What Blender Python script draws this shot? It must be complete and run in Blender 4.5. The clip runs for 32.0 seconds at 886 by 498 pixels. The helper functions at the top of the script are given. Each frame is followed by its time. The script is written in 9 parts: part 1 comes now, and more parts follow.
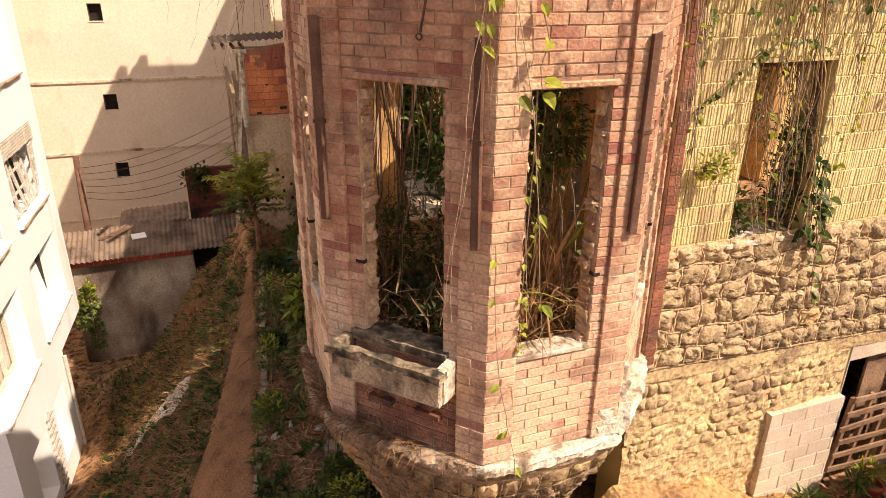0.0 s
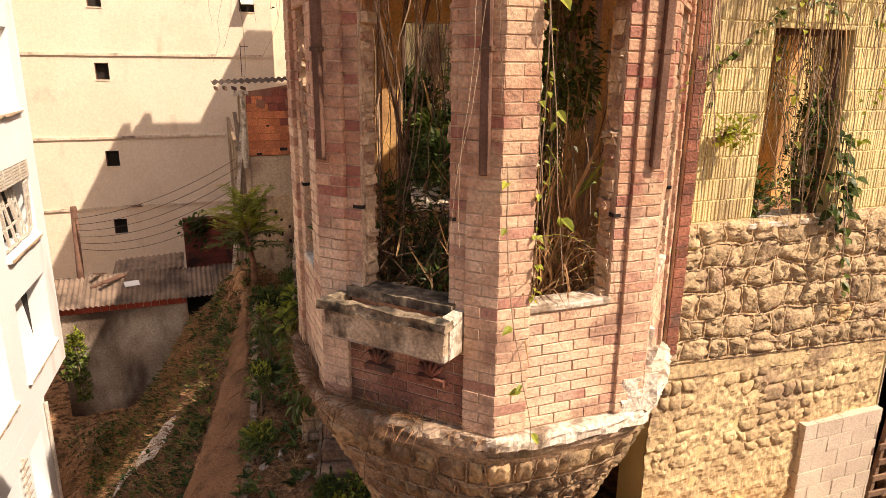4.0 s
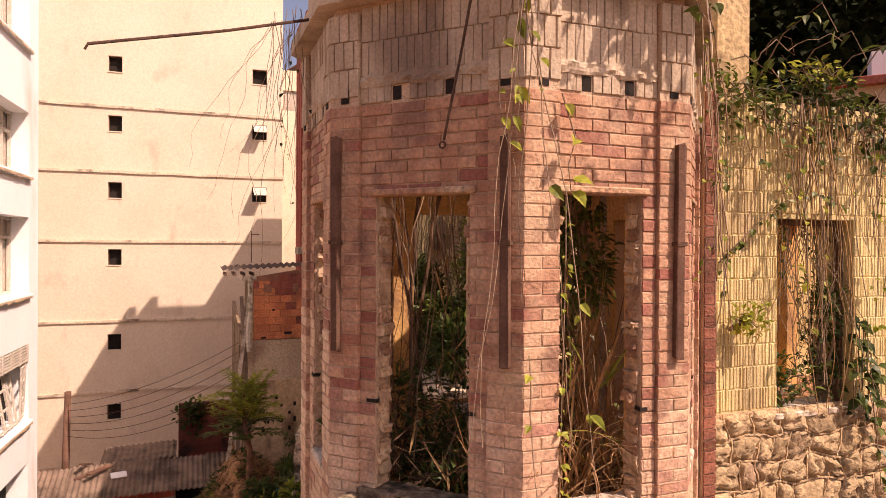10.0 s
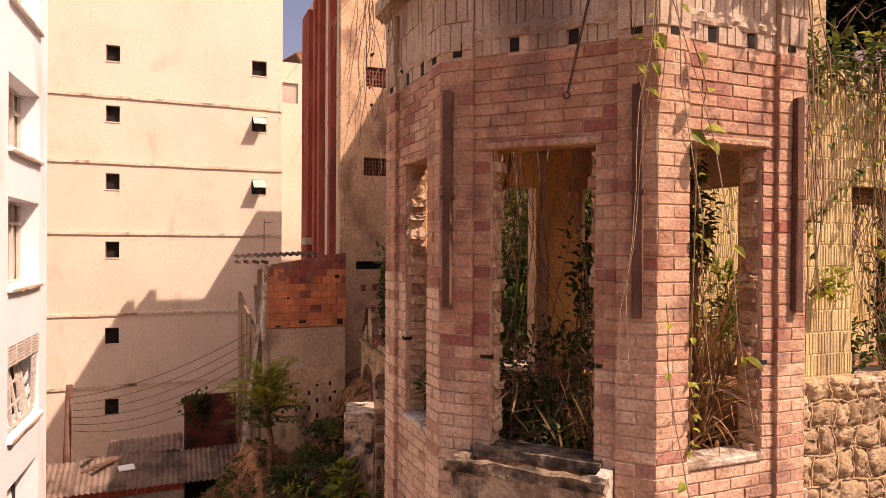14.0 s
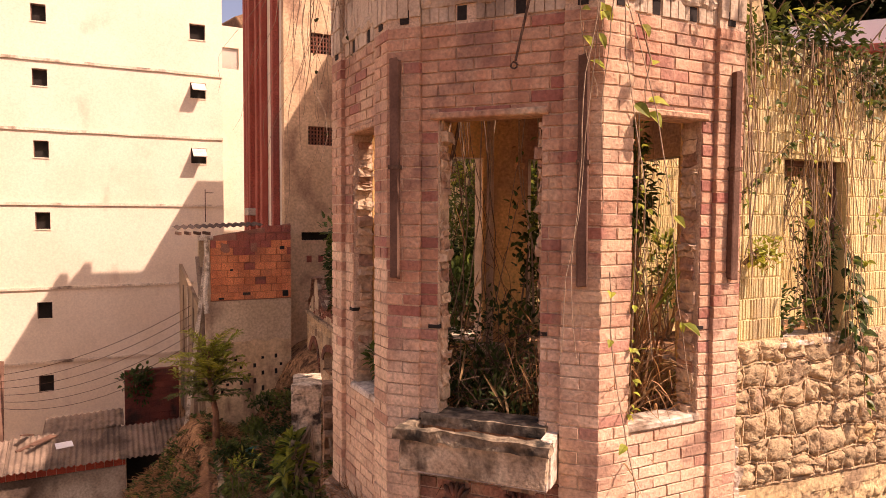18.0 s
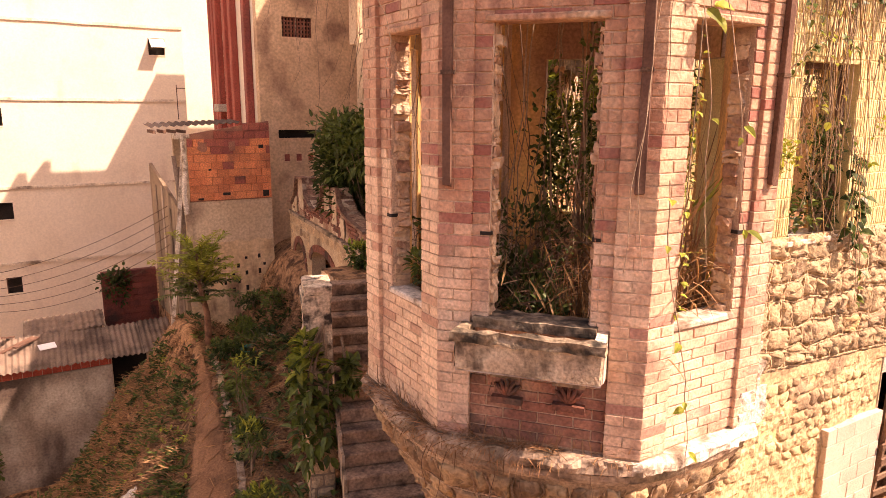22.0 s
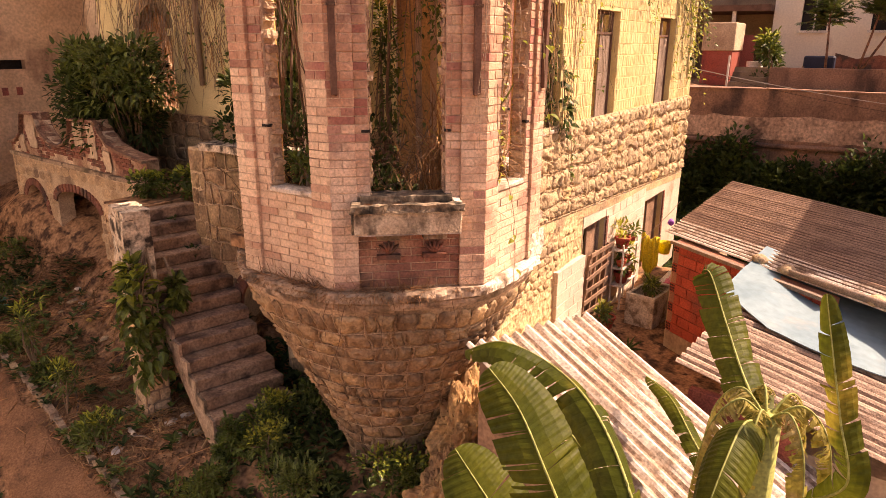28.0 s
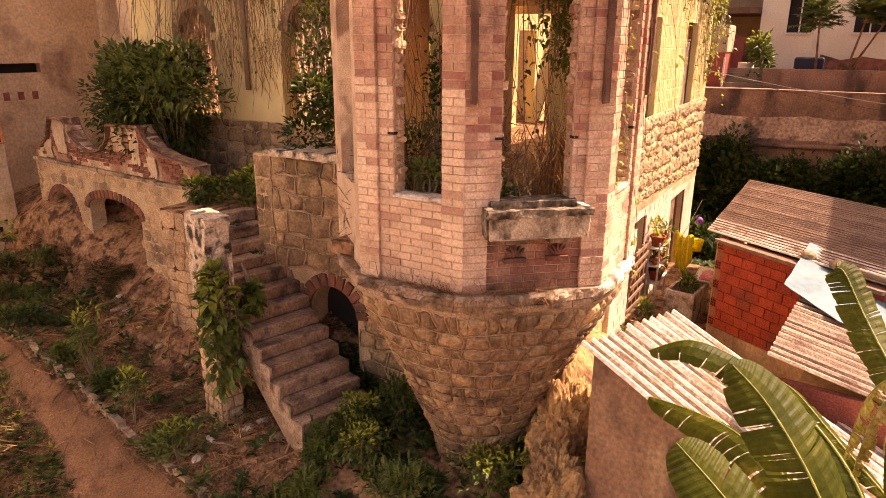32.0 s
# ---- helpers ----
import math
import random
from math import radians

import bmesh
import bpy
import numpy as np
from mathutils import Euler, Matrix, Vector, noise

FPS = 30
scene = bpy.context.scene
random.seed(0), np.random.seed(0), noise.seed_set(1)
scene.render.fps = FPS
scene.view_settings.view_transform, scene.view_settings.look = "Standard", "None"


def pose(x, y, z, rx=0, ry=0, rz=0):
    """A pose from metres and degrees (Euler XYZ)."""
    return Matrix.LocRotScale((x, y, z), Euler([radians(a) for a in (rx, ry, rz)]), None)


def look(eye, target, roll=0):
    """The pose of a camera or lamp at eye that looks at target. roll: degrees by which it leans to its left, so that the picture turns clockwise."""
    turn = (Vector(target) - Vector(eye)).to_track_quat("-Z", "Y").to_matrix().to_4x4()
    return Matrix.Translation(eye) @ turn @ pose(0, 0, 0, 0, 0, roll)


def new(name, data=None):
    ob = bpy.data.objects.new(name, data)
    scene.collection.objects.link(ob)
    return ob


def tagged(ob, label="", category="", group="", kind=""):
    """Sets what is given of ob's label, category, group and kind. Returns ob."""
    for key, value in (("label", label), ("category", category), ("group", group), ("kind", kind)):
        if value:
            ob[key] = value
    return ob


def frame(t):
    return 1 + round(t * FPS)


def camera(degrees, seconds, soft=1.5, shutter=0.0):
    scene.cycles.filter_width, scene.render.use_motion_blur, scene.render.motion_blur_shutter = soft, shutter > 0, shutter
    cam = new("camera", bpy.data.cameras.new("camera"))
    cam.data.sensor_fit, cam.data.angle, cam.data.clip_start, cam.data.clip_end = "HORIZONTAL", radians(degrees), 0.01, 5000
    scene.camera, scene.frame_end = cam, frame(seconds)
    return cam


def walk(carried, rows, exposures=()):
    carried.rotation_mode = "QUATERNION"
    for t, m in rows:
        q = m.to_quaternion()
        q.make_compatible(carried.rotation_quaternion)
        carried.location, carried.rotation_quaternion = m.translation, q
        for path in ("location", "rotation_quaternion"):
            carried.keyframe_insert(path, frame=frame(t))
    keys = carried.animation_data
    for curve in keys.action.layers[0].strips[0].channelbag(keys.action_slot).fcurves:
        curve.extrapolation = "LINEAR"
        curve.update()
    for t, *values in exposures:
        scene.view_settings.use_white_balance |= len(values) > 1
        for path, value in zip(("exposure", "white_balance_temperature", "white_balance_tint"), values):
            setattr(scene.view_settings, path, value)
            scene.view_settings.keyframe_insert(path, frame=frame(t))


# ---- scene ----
cam = camera(67.0, 32.0, soft=0.4)
METRES, EYE, TILT, LEAN, TURN = 8.0, 7.0, 0.0, 0.0, -21.0
ROWS = [
    (0.0, 0.0, 0.0, 0.0, 0.22, -22.42, -0.54),
    (0.5, -0.0016, 0.0034, -0.0208, 0.23, -22.12, -0.53),
    (1.0, -0.0013, 0.0056, -0.043, 0.23, -21.82, -0.53),
    (1.5, 0.0014, 0.0074, -0.066, 0.23, -21.5, -0.55),
    (2.0, 0.0003, 0.0099, -0.0884, 0.22, -21.19, -0.55),
    (2.5, -0.0006, 0.011, -0.1094, 0.21, -20.69, -0.57),
    (4.5, -0.0056, 0.0168, -0.1544, 0.17, -13.41, -0.53),
    (5.0, -0.0054, 0.0212, -0.1601, 0.16, -11.5, -0.51),
    (5.5, -0.0056, 0.0248, -0.1639, 0.16, -9.53, -0.5),
    (6.0, -0.0061, 0.0263, -0.1653, 0.17, -7.63, -0.45),
    (6.5, -0.0042, 0.0285, -0.1655, 0.17, -5.71, -0.45),
    (7.0, -0.0017, 0.0317, -0.1647, 0.16, -3.79, -0.44),
    (7.5, -0.001, 0.0332, -0.1606, 0.15, -1.9, -0.39),
    (8.0, -0.0015, 0.0316, -0.1565, 0.17, -0.2, -0.38),
    (8.5, -0.0046, 0.029, -0.1519, 0.17, -0.19, -0.36),
    (9.0, -0.0094, 0.0285, -0.1453, 0.16, -0.21, -0.35),
    (9.5, -0.0133, 0.0283, -0.1422, 0.17, -0.19, -0.35),
    (10.0, -0.0201, 0.0285, -0.1392, 0.16, -0.19, -0.33),
    (10.5, -0.0309, 0.0286, -0.1386, 0.15, -0.19, -0.32),
    (11.0, -0.0454, 0.0283, -0.1407, 0.15, -0.18, -0.32),
    (11.5, -0.0638, 0.0278, -0.1452, 0.14, -0.16, -0.35),
    (12.0, -0.0874, 0.0272, -0.1534, 0.13, -0.17, -0.3),
    (12.5, -0.1133, 0.0273, -0.1644, -0.2, -0.17, -0.34),
    (13.0, -0.1326, 0.0285, -0.1722, -0.46, -0.17, -0.34),
    (13.5, -0.1401, 0.0328, -0.1772, -0.97, -0.16, -0.35),
    (14.0, -0.1431, 0.0363, -0.1816, -1.54, -0.17, -0.33),
    (14.5, -0.1452, 0.0394, -0.1851, -2.26, -0.17, -0.32),
    (16.5, -0.1461, 0.0382, -0.1857, -5.25, -0.17, -0.25),
    (17.0, -0.1467, 0.0379, -0.1829, -5.53, -0.61, -0.28),
    (17.5, -0.1448, 0.0377, -0.1813, -5.82, -1.57, -0.27),
    (18.0, -0.1441, 0.037, -0.1818, -6.11, -2.66, -0.27),
    (18.5, -0.1427, 0.036, -0.1812, -6.33, -3.79, -0.28),
    (19.0, -0.1421, 0.0332, -0.1808, -6.53, -4.91, -0.27),
    (19.5, -0.1445, 0.0311, -0.1802, -6.73, -6.03, -0.26),
    (20.0, -0.1507, 0.0308, -0.178, -6.94, -7.16, -0.27),
    (20.5, -0.1637, 0.0313, -0.1757, -7.16, -8.28, -0.27),
    (21.0, -0.1845, 0.0336, -0.174, -7.73, -9.42, -0.26),
    (21.5, -0.2093, 0.0381, -0.1729, -8.55, -10.54, -0.3),
    (22.0, -0.2309, 0.0456, -0.1706, -9.72, -11.57, -0.32),
    (22.5, -0.2445, 0.053, -0.1688, -11.08, -12.3, -0.34),
    (23.0, -0.2454, 0.0571, -0.1683, -13.44, -12.93, -0.35),
    (23.5, -0.2468, 0.06, -0.1688, -16.05, -13.55, -0.32),
    (24.0, -0.2507, 0.0634, -0.1676, -18.58, -14.15, -0.29),
    (24.5, -0.2602, 0.0686, -0.1671, -20.93, -14.66, -0.29),
    (25.0, -0.2779, 0.0704, -0.1669, -23.22, -15.05, -0.28),
    (25.5, -0.3043, 0.0626, -0.1679, -25.5, -15.45, -0.31),
    (27.5, -0.4778, -0.0667, -0.1773, -34.18, -16.81, -0.33),
    (28.0, -0.4951, -0.0763, -0.1785, -35.99, -17.06, -0.32),
    (28.5, -0.5113, -0.0797, -0.1792, -36.32, -17.12, -0.3),
    (29.0, -0.5246, -0.0755, -0.1792, -36.35, -17.11, -0.32),
    (29.5, -0.5457, -0.0643, -0.1788, -36.37, -17.1, -0.3),
    (30.0, -0.573, -0.0441, -0.1765, -36.4, -17.13, -0.31),
    (30.5, -0.6061, -0.0205, -0.1755, -36.43, -17.11, -0.3),
    (31.0, -0.6386, 0.0033, -0.1729, -36.53, -17.12, -0.33),
    (31.5, -0.6661, 0.0255, -0.1695, -37.57, -17.13, -0.35),
    (32.0, -0.6767, 0.037, -0.1665, -39.27, -17.13, -0.36),
]
EXPOSURES = [(0.0, 0.42, 7500.0, 20.0), (6.0, 0.36, 7500.0, 23.0), (9.0, 0.20, 7800.0, 35.0), (14.0, 0.15, 7900.0, 42.0), (17.0, 0.42, 8000.0, 41.0), (20.0, 0.65, 8100.0, 40.0), (23.0, 1.18, 8400.0, 41.0), (28.0, 0.95, 8800.0, 39.0), (32.0, 1.12, 9400.0, 42.0)]
walk(cam, [(t, pose(0, 0, EYE, TILT, LEAN, TURN) @ pose(METRES * x, METRES * y, METRES * z, 90 + pitch, roll, yaw)) for t, x, y, z, yaw, pitch, roll in ROWS], EXPOSURES)

# ---- world and sun ----
SUN = Vector((0.66, -0.75, 1.15)).normalized()
world = bpy.data.worlds.new("world")
scene.world = world
world.use_nodes = True
sky = world.node_tree.nodes.new("ShaderNodeTexSky")
sky.sky_type = "NISHITA"
sky.sun_disc = False
sky.sun_elevation = math.asin(SUN.z)
sky.air_density, sky.dust_density, sky.ozone_density = 1.0, 3.0, 0.4
sky.sun_rotation = math.atan2(SUN.x, SUN.y)
back = world.node_tree.nodes["Background"]
back.inputs[1].default_value = 0.125
world.node_tree.links.new(sky.outputs[0], back.inputs[0])
sun = new("sun", bpy.data.lights.new("sun", "SUN"))
sun.data.energy, sun.data.angle, sun.data.color = 5.0, radians(0.55), (1.0, 0.93, 0.80)
sun.matrix_world = look(SUN * 60, (0, 0, 0))


# ---- materials ----
def shade(name, c1, c2, scale=2.0, rough=0.85, bump=0.25, grain=45.0, c3=None, stain=0.0, stain_scale=0.7, rand=0.0, metal=0.0, streak=1.0, c4=None, rlow=0.45, rhigh=0.55, trans=0.0, spec=0.3, speck=0.48, wash=None, wash_scale=1.1, wash_low=0.5, wash_high=0.72):
    """Two mixed tones, a fine grain, stains of a third tone (drawn out downwards by streak) and a piece-by-piece fourth tone."""
    m = bpy.data.materials.new(name)
    m.use_nodes = True
    nt = m.node_tree
    N, L = nt.nodes, nt.links
    b = N["Principled BSDF"]
    b.inputs["Roughness"].default_value, b.inputs["Metallic"].default_value = rough, metal
    b.inputs["Specular IOR Level"].default_value = spec
    geo = N.new("ShaderNodeNewGeometry")

    def noise_tex(s, detail=4.0, sz=1.0):
        mp = N.new("ShaderNodeMapping")
        mp.inputs["Scale"].default_value = (s, s, s / sz)
        L.new(geo.outputs["Position"], mp.inputs[0])
        n = N.new("ShaderNodeTexNoise")
        n.inputs["Scale"].default_value = 1.0
        n.inputs["Detail"].default_value = detail
        L.new(mp.outputs[0], n.inputs["Vector"])
        return n.outputs["Fac"]

    def ramp(src, lo, hi):
        r = N.new("ShaderNodeMapRange")
        r.inputs["From Min"].default_value, r.inputs["From Max"].default_value = lo, hi
        r.interpolation_type = "SMOOTHSTEP"
        L.new(src, r.inputs["Value"])
        return r.outputs[0]

    def mix(f, a, c, kind="MIX"):
        x = N.new("ShaderNodeMix")
        x.data_type, x.blend_type = "RGBA", kind
        if isinstance(f, float):
            x.inputs[0].default_value = f
        else:
            L.new(f, x.inputs[0])
        for s, v in ((6, a), (7, c)):
            if isinstance(v, tuple):
                x.inputs[s].default_value = (*v, 1)
            else:
                L.new(v, x.inputs[s])
        return x.outputs[2]

    col = mix(ramp(noise_tex(scale, 5.0), 0.35, 0.65), c1, c2)
    info = N.new("ShaderNodeObjectInfo")
    if c4:
        col = mix(ramp(info.outputs["Random"], rlow, rhigh), col, c4)
    if rand:
        v = N.new("ShaderNodeMapRange")
        v.inputs["To Min"].default_value, v.inputs["To Max"].default_value = 1 - rand, 1 + rand
        wn = N.new("ShaderNodeTexWhiteNoise")
        wn.noise_dimensions = "2D"
        cmb = N.new("ShaderNodeCombineXYZ")
        L.new(info.outputs["Random"], cmb.inputs[0])
        L.new(geo.outputs["Random Per Island"], cmb.inputs[1])
        L.new(cmb.outputs[0], wn.inputs["Vector"])
        L.new(wn.outputs["Value"], v.inputs["Value"])
        g = N.new("ShaderNodeCombineColor")
        for i in range(3):
            L.new(v.outputs[0], g.inputs[i])
        col = mix(1.0, col, g.outputs[0], "MULTIPLY")
    if c3:
        f = ramp(noise_tex(stain_scale, 6.0, streak), 0.62 - 0.25 * stain, 0.78 - 0.2 * stain)
        col = mix(f, col, c3)
    if wash:
        broad = N.new("ShaderNodeMath")
        broad.operation = "MULTIPLY"
        broad.inputs[1].default_value = 0.8
        L.new(ramp(noise_tex(wash_scale, 7.0, 1.7), wash_low, wash_high), broad.inputs[0])
        col = mix(broad.outputs[0], col, wash)
    fine = noise_tex(grain, 3.0)
    v2 = N.new("ShaderNodeMapRange")
    v2.inputs["To Min"].default_value, v2.inputs["To Max"].default_value = 1 - speck, 1 + speck
    v2.inputs["From Min"].default_value, v2.inputs["From Max"].default_value = 0.21, 0.79
    L.new(fine, v2.inputs["Value"])
    g2 = N.new("ShaderNodeCombineColor")
    for i in range(3):
        L.new(v2.outputs[0], g2.inputs[i])
    col = mix(1.0, col, g2.outputs[0], "MULTIPLY")
    L.new(col, b.inputs["Base Color"])
    if bump:
        bp = N.new("ShaderNodeBump")
        bp.inputs["Strength"].default_value = bump
        bp.inputs["Distance"].default_value = 0.02
        add = N.new("ShaderNodeMath")
        add.operation = "ADD"
        L.new(fine, add.inputs[0])
        L.new(noise_tex(grain * 0.22, 4.0), add.inputs[1])
        L.new(add.outputs[0], bp.inputs["Height"])
        L.new(bp.outputs[0], b.inputs["Normal"])
    if trans:
        b.inputs["Subsurface Weight"].default_value = 0.0
        tr = N.new("ShaderNodeBsdfTranslucent")
        L.new(col, tr.inputs["Color"])
        ms = N.new("ShaderNodeMixShader")
        ms.inputs[0].default_value = trans
        L.new(b.outputs[0], ms.inputs[1])
        L.new(tr.outputs[0], ms.inputs[2])
        L.new(ms.outputs[0], N["Material Output"].inputs["Surface"])
    return m


M_BRICK = shade("brick_red", (0.40, 0.205, 0.125), (0.53, 0.315, 0.20), 4.5, 0.8, 0.5, 40, (0.27, 0.145, 0.10), 0.42, 3.2, 0.12, c4=(0.31, 0.12, 0.085), rlow=0.76, rhigh=0.96, speck=0.34, wash=(0.58, 0.405, 0.26), wash_scale=2.2, wash_low=0.48, wash_high=0.7)
M_BRICKPALE = shade("brick_faded_pink", (0.55, 0.335, 0.22), (0.68, 0.465, 0.315), 4.0, 0.82, 0.5, 40, (0.35, 0.205, 0.14), 0.40, 2.8, 0.09, c4=(0.43, 0.215, 0.155), rlow=0.78, rhigh=0.97, speck=0.34, wash=(0.70, 0.545, 0.39), wash_scale=1.4)
M_BRICKSIDE = shade("brick_worn_cream", (0.60, 0.40, 0.265), (0.71, 0.51, 0.34), 2.4, 0.85, 0.35, 35, (0.37, 0.225, 0.145), 0.48, 1.7, 0.06, c4=(0.45, 0.25, 0.165), rlow=0.82, rhigh=0.95, speck=0.32, wash=(0.70, 0.56, 0.375), wash_scale=0.9)
M_MORTAR = shade("mortar", (0.60, 0.435, 0.30), (0.47, 0.325, 0.22), 4.0, 0.95, 0.5, 70, (0.30, 0.195, 0.13), 0.36, 1.6, speck=0.35)
M_OLDBRICK = shade("old_dark_brick", (0.25, 0.105, 0.07), (0.36, 0.18, 0.115), 3.0, 0.9, 0.5, 40, (0.12, 0.07, 0.048), 0.42, 2.4, 0.2, speck=0.5, wash=(0.47, 0.35, 0.235), wash_scale=1.6, wash_low=0.52, wash_high=0.66)
M_CORE = shade("raw_brick_core", (0.46, 0.28, 0.17), (0.36, 0.20, 0.13), 5.0, 0.95, 0.7, 30, (0.52, 0.40, 0.27), 0.4, 3.0, rand=0.15)
M_JAMB = shade("pale_broken_mortar", (0.62, 0.45, 0.29), (0.50, 0.33, 0.21), 6.0, 0.95, 0.8, 35, (0.30, 0.18, 0.12), 0.4, 4.0, rand=0.12, speck=0.3)
M_BAND = shade("grooved_cement", (0.56, 0.45, 0.33), (0.46, 0.355, 0.25), 2.6, 0.95, 0.4, 45, (0.24, 0.175, 0.125), 0.42, 1.8, 0.06, streak=2.5, speck=0.25)
M_INNER = shade("inner_plaster", (0.74, 0.45, 0.17), (0.58, 0.32, 0.125), 1.2, 0.95, 0.5, 30, (0.27, 0.14, 0.08), 0.5, 0.9, streak=2.0, speck=0.35)
M_YELLOW = shade("yellow_tile", (0.74, 0.61, 0.31), (0.64, 0.51, 0.25), 1.5, 0.7, 0.35, 60, (0.44, 0.33, 0.18), 0.32, 0.9, 0.05, streak=2.5, speck=0.35)
M_YELLOWJOINT = shade("yellow_joint", (0.68, 0.55, 0.27), (0.60, 0.47, 0.22), 3.0, 0.95, 0.3, 60, speck=0.3)
M_STONE = shade("rough_stone", (0.39, 0.275, 0.155), (0.49, 0.355, 0.205), 4.0, 0.95, 0.9, 26, (0.33, 0.22, 0.14), 0.3, 2.0, 0.14, c4=(0.52, 0.34, 0.15), rlow=0.88, rhigh=0.92)
M_STONEDARK = shade("weathered_stone", (0.25, 0.155, 0.087), (0.35, 0.23, 0.13), 5.0, 0.95, 0.9, 24, (0.15, 0.098, 0.058), 0.42, 2.6, 0.2, c4=(0.42, 0.28, 0.15), rlow=0.6, rhigh=0.9, wash=(0.19, 0.145, 0.07), wash_scale=0.9, wash_low=0.52)
M_RENDER = shade("ochre_render", (0.56, 0.41, 0.22), (0.46, 0.32, 0.17), 1.6, 0.95, 0.9, 18, (0.31, 0.21, 0.125), 0.5, 1.1, 0.14)
M_CONC = shade("grey_concrete", (0.40, 0.33, 0.26), (0.48, 0.41, 0.33), 2.0, 0.95, 0.5, 40, (0.16, 0.12, 0.09), 0.4, 1.6, streak=1.5)
M_CONCMOSS = shade("mossy_concrete", (0.10, 0.072, 0.046), (0.27, 0.205, 0.135), 8.0, 0.95, 0.9, 26, (0.028, 0.024, 0.017), 0.72, 5.0, speck=0.6)
M_LIMEBLACK = shade("peeling_limewash", (0.66, 0.55, 0.40), (0.50, 0.38, 0.26), 5.0, 0.95, 0.8, 30, (0.045, 0.034, 0.025), 0.62, 5.5, speck=0.5)
M_WHITESLAB = shade("whitewashed_stone", (0.64, 0.555, 0.45), (0.50, 0.41, 0.31), 5.0, 0.9, 0.7, 30, (0.24, 0.175, 0.12), 0.5, 5.0)
M_DIRTSLAB = shade("dirty_stone_ledge", (0.31, 0.21, 0.14), (0.46, 0.335, 0.23), 6.0, 0.95, 0.8, 30, (0.10, 0.07, 0.046), 0.55, 3.5, speck=0.5, wash=(0.15, 0.11, 0.06), wash_scale=1.5)
M_BLOCK = shade("concrete_block", (0.66, 0.55, 0.42), (0.58, 0.46, 0.35), 1.5, 0.95, 0.4, 60, (0.4, 0.3, 0.2), 0.3, 1.0, 0.06)
M_CREAM = shade("cream_paint", (0.77, 0.665, 0.515), (0.73, 0.62, 0.47), 0.5, 0.9, 0.05, 14, (0.64, 0.52, 0.39), 0.10, 1.1, streak=2.0, speck=0.12)
M_WHITE = shade("white_paint", (0.90, 0.90, 0.89), (0.86, 0.86, 0.85), 0.5, 0.85, 0.05, 20, (0.62, 0.54, 0.44), 0.05, 0.4, streak=3.0, speck=0.06)
M_GREYPL = shade("old_plaster", (0.50, 0.365, 0.235), (0.59, 0.445, 0.295), 0.8, 0.95, 0.4, 16, (0.31, 0.205, 0.135), 0.5, 0.7, streak=1.6, speck=0.3)
M_RETAIN = shade("stained_red_plaster", (0.37, 0.205, 0.13), (0.25, 0.14, 0.09), 1.1, 0.95, 0.6, 18, (0.10, 0.062, 0.046), 0.55, 1.0, streak=2.0, speck=0.4)
M_LIGHTMORTAR = shade("pale_pointing", (0.58, 0.43, 0.27), (0.46, 0.33, 0.205), 3.0, 0.95, 0.6, 40, (0.23, 0.155, 0.10), 0.45, 1.5, speck=0.4)
M_WALLMORTAR = shade("ropy_mortar", (0.58, 0.42, 0.25), (0.46, 0.32, 0.19), 4.0, 0.95, 0.8, 40)
M_FOOTMORTAR = shade("dirty_raised_pointing", (0.47, 0.33, 0.205), (0.33, 0.22, 0.135), 3.0, 0.95, 0.8, 40, (0.17, 0.115, 0.07), 0.42, 1.6, speck=0.5)
M_HOLLOW = shade("hollow_brick", (0.44, 0.082, 0.046), (0.35, 0.062, 0.038), 3.0, 0.9, 0.4, 40, (0.24, 0.065, 0.045), 0.38, 1.2, 0.12)
M_ORANGEBRICK = shade("orange_hollow_brick", (0.68, 0.25, 0.11), (0.56, 0.18, 0.08), 2.2, 0.9, 0.6, 30, (0.36, 0.13, 0.07), 0.45, 1.3, 0.16, speck=0.5)
M_REDJOINT = shade("reddish_mortar", (0.34, 0.16, 0.10), (0.26, 0.115, 0.075), 4.0, 0.95, 0.4, 60)
M_HOLLOWOLD = shade("old_hollow_brick", (0.36, 0.11, 0.07), (0.28, 0.08, 0.06), 3.0, 0.9, 0.4, 40, (0.08, 0.05, 0.04), 0.4, 1.2, 0.14)
M_REDPAINT = shade("red_paint", (0.30, 0.06, 0.04), (0.36, 0.09, 0.06), 1.0, 0.8, 0.2, 30, (0.16, 0.05, 0.04), 0.3, 0.6, streak=3.0)
M_FIBRE = shade("fibre_cement", (0.26, 0.185, 0.135), (0.185, 0.13, 0.095), 2.2, 0.95, 0.5, 40, (0.10, 0.07, 0.052), 0.5, 1.4, rand=0.08)
M_FIBRELIGHT = shade("pale_fibre_cement", (0.68, 0.60, 0.50), (0.54, 0.45, 0.355), 1.8, 0.95, 0.5, 30, (0.24, 0.16, 0.105), 0.50, 3.0, rand=0.08, wash=(0.36, 0.26, 0.18), wash_scale=1.3, wash_low=0.54)
# Trough tones: dirt, with the shade of the folds put into the colour.
M_VALLEY = shade("lichen_and_trough_shade", (0.24, 0.155, 0.105), (0.34, 0.24, 0.165), 3.0, 0.95, 0.5, 30, (0.52, 0.42, 0.32), 0.42, 2.2, speck=0.6)
M_VALLEYDARK = shade("dirt_and_trough_shade", (0.115, 0.07, 0.05), (0.165, 0.105, 0.073), 3.0, 0.95, 0.5, 30, (0.22, 0.15, 0.11), 0.4, 2.2, speck=0.6)
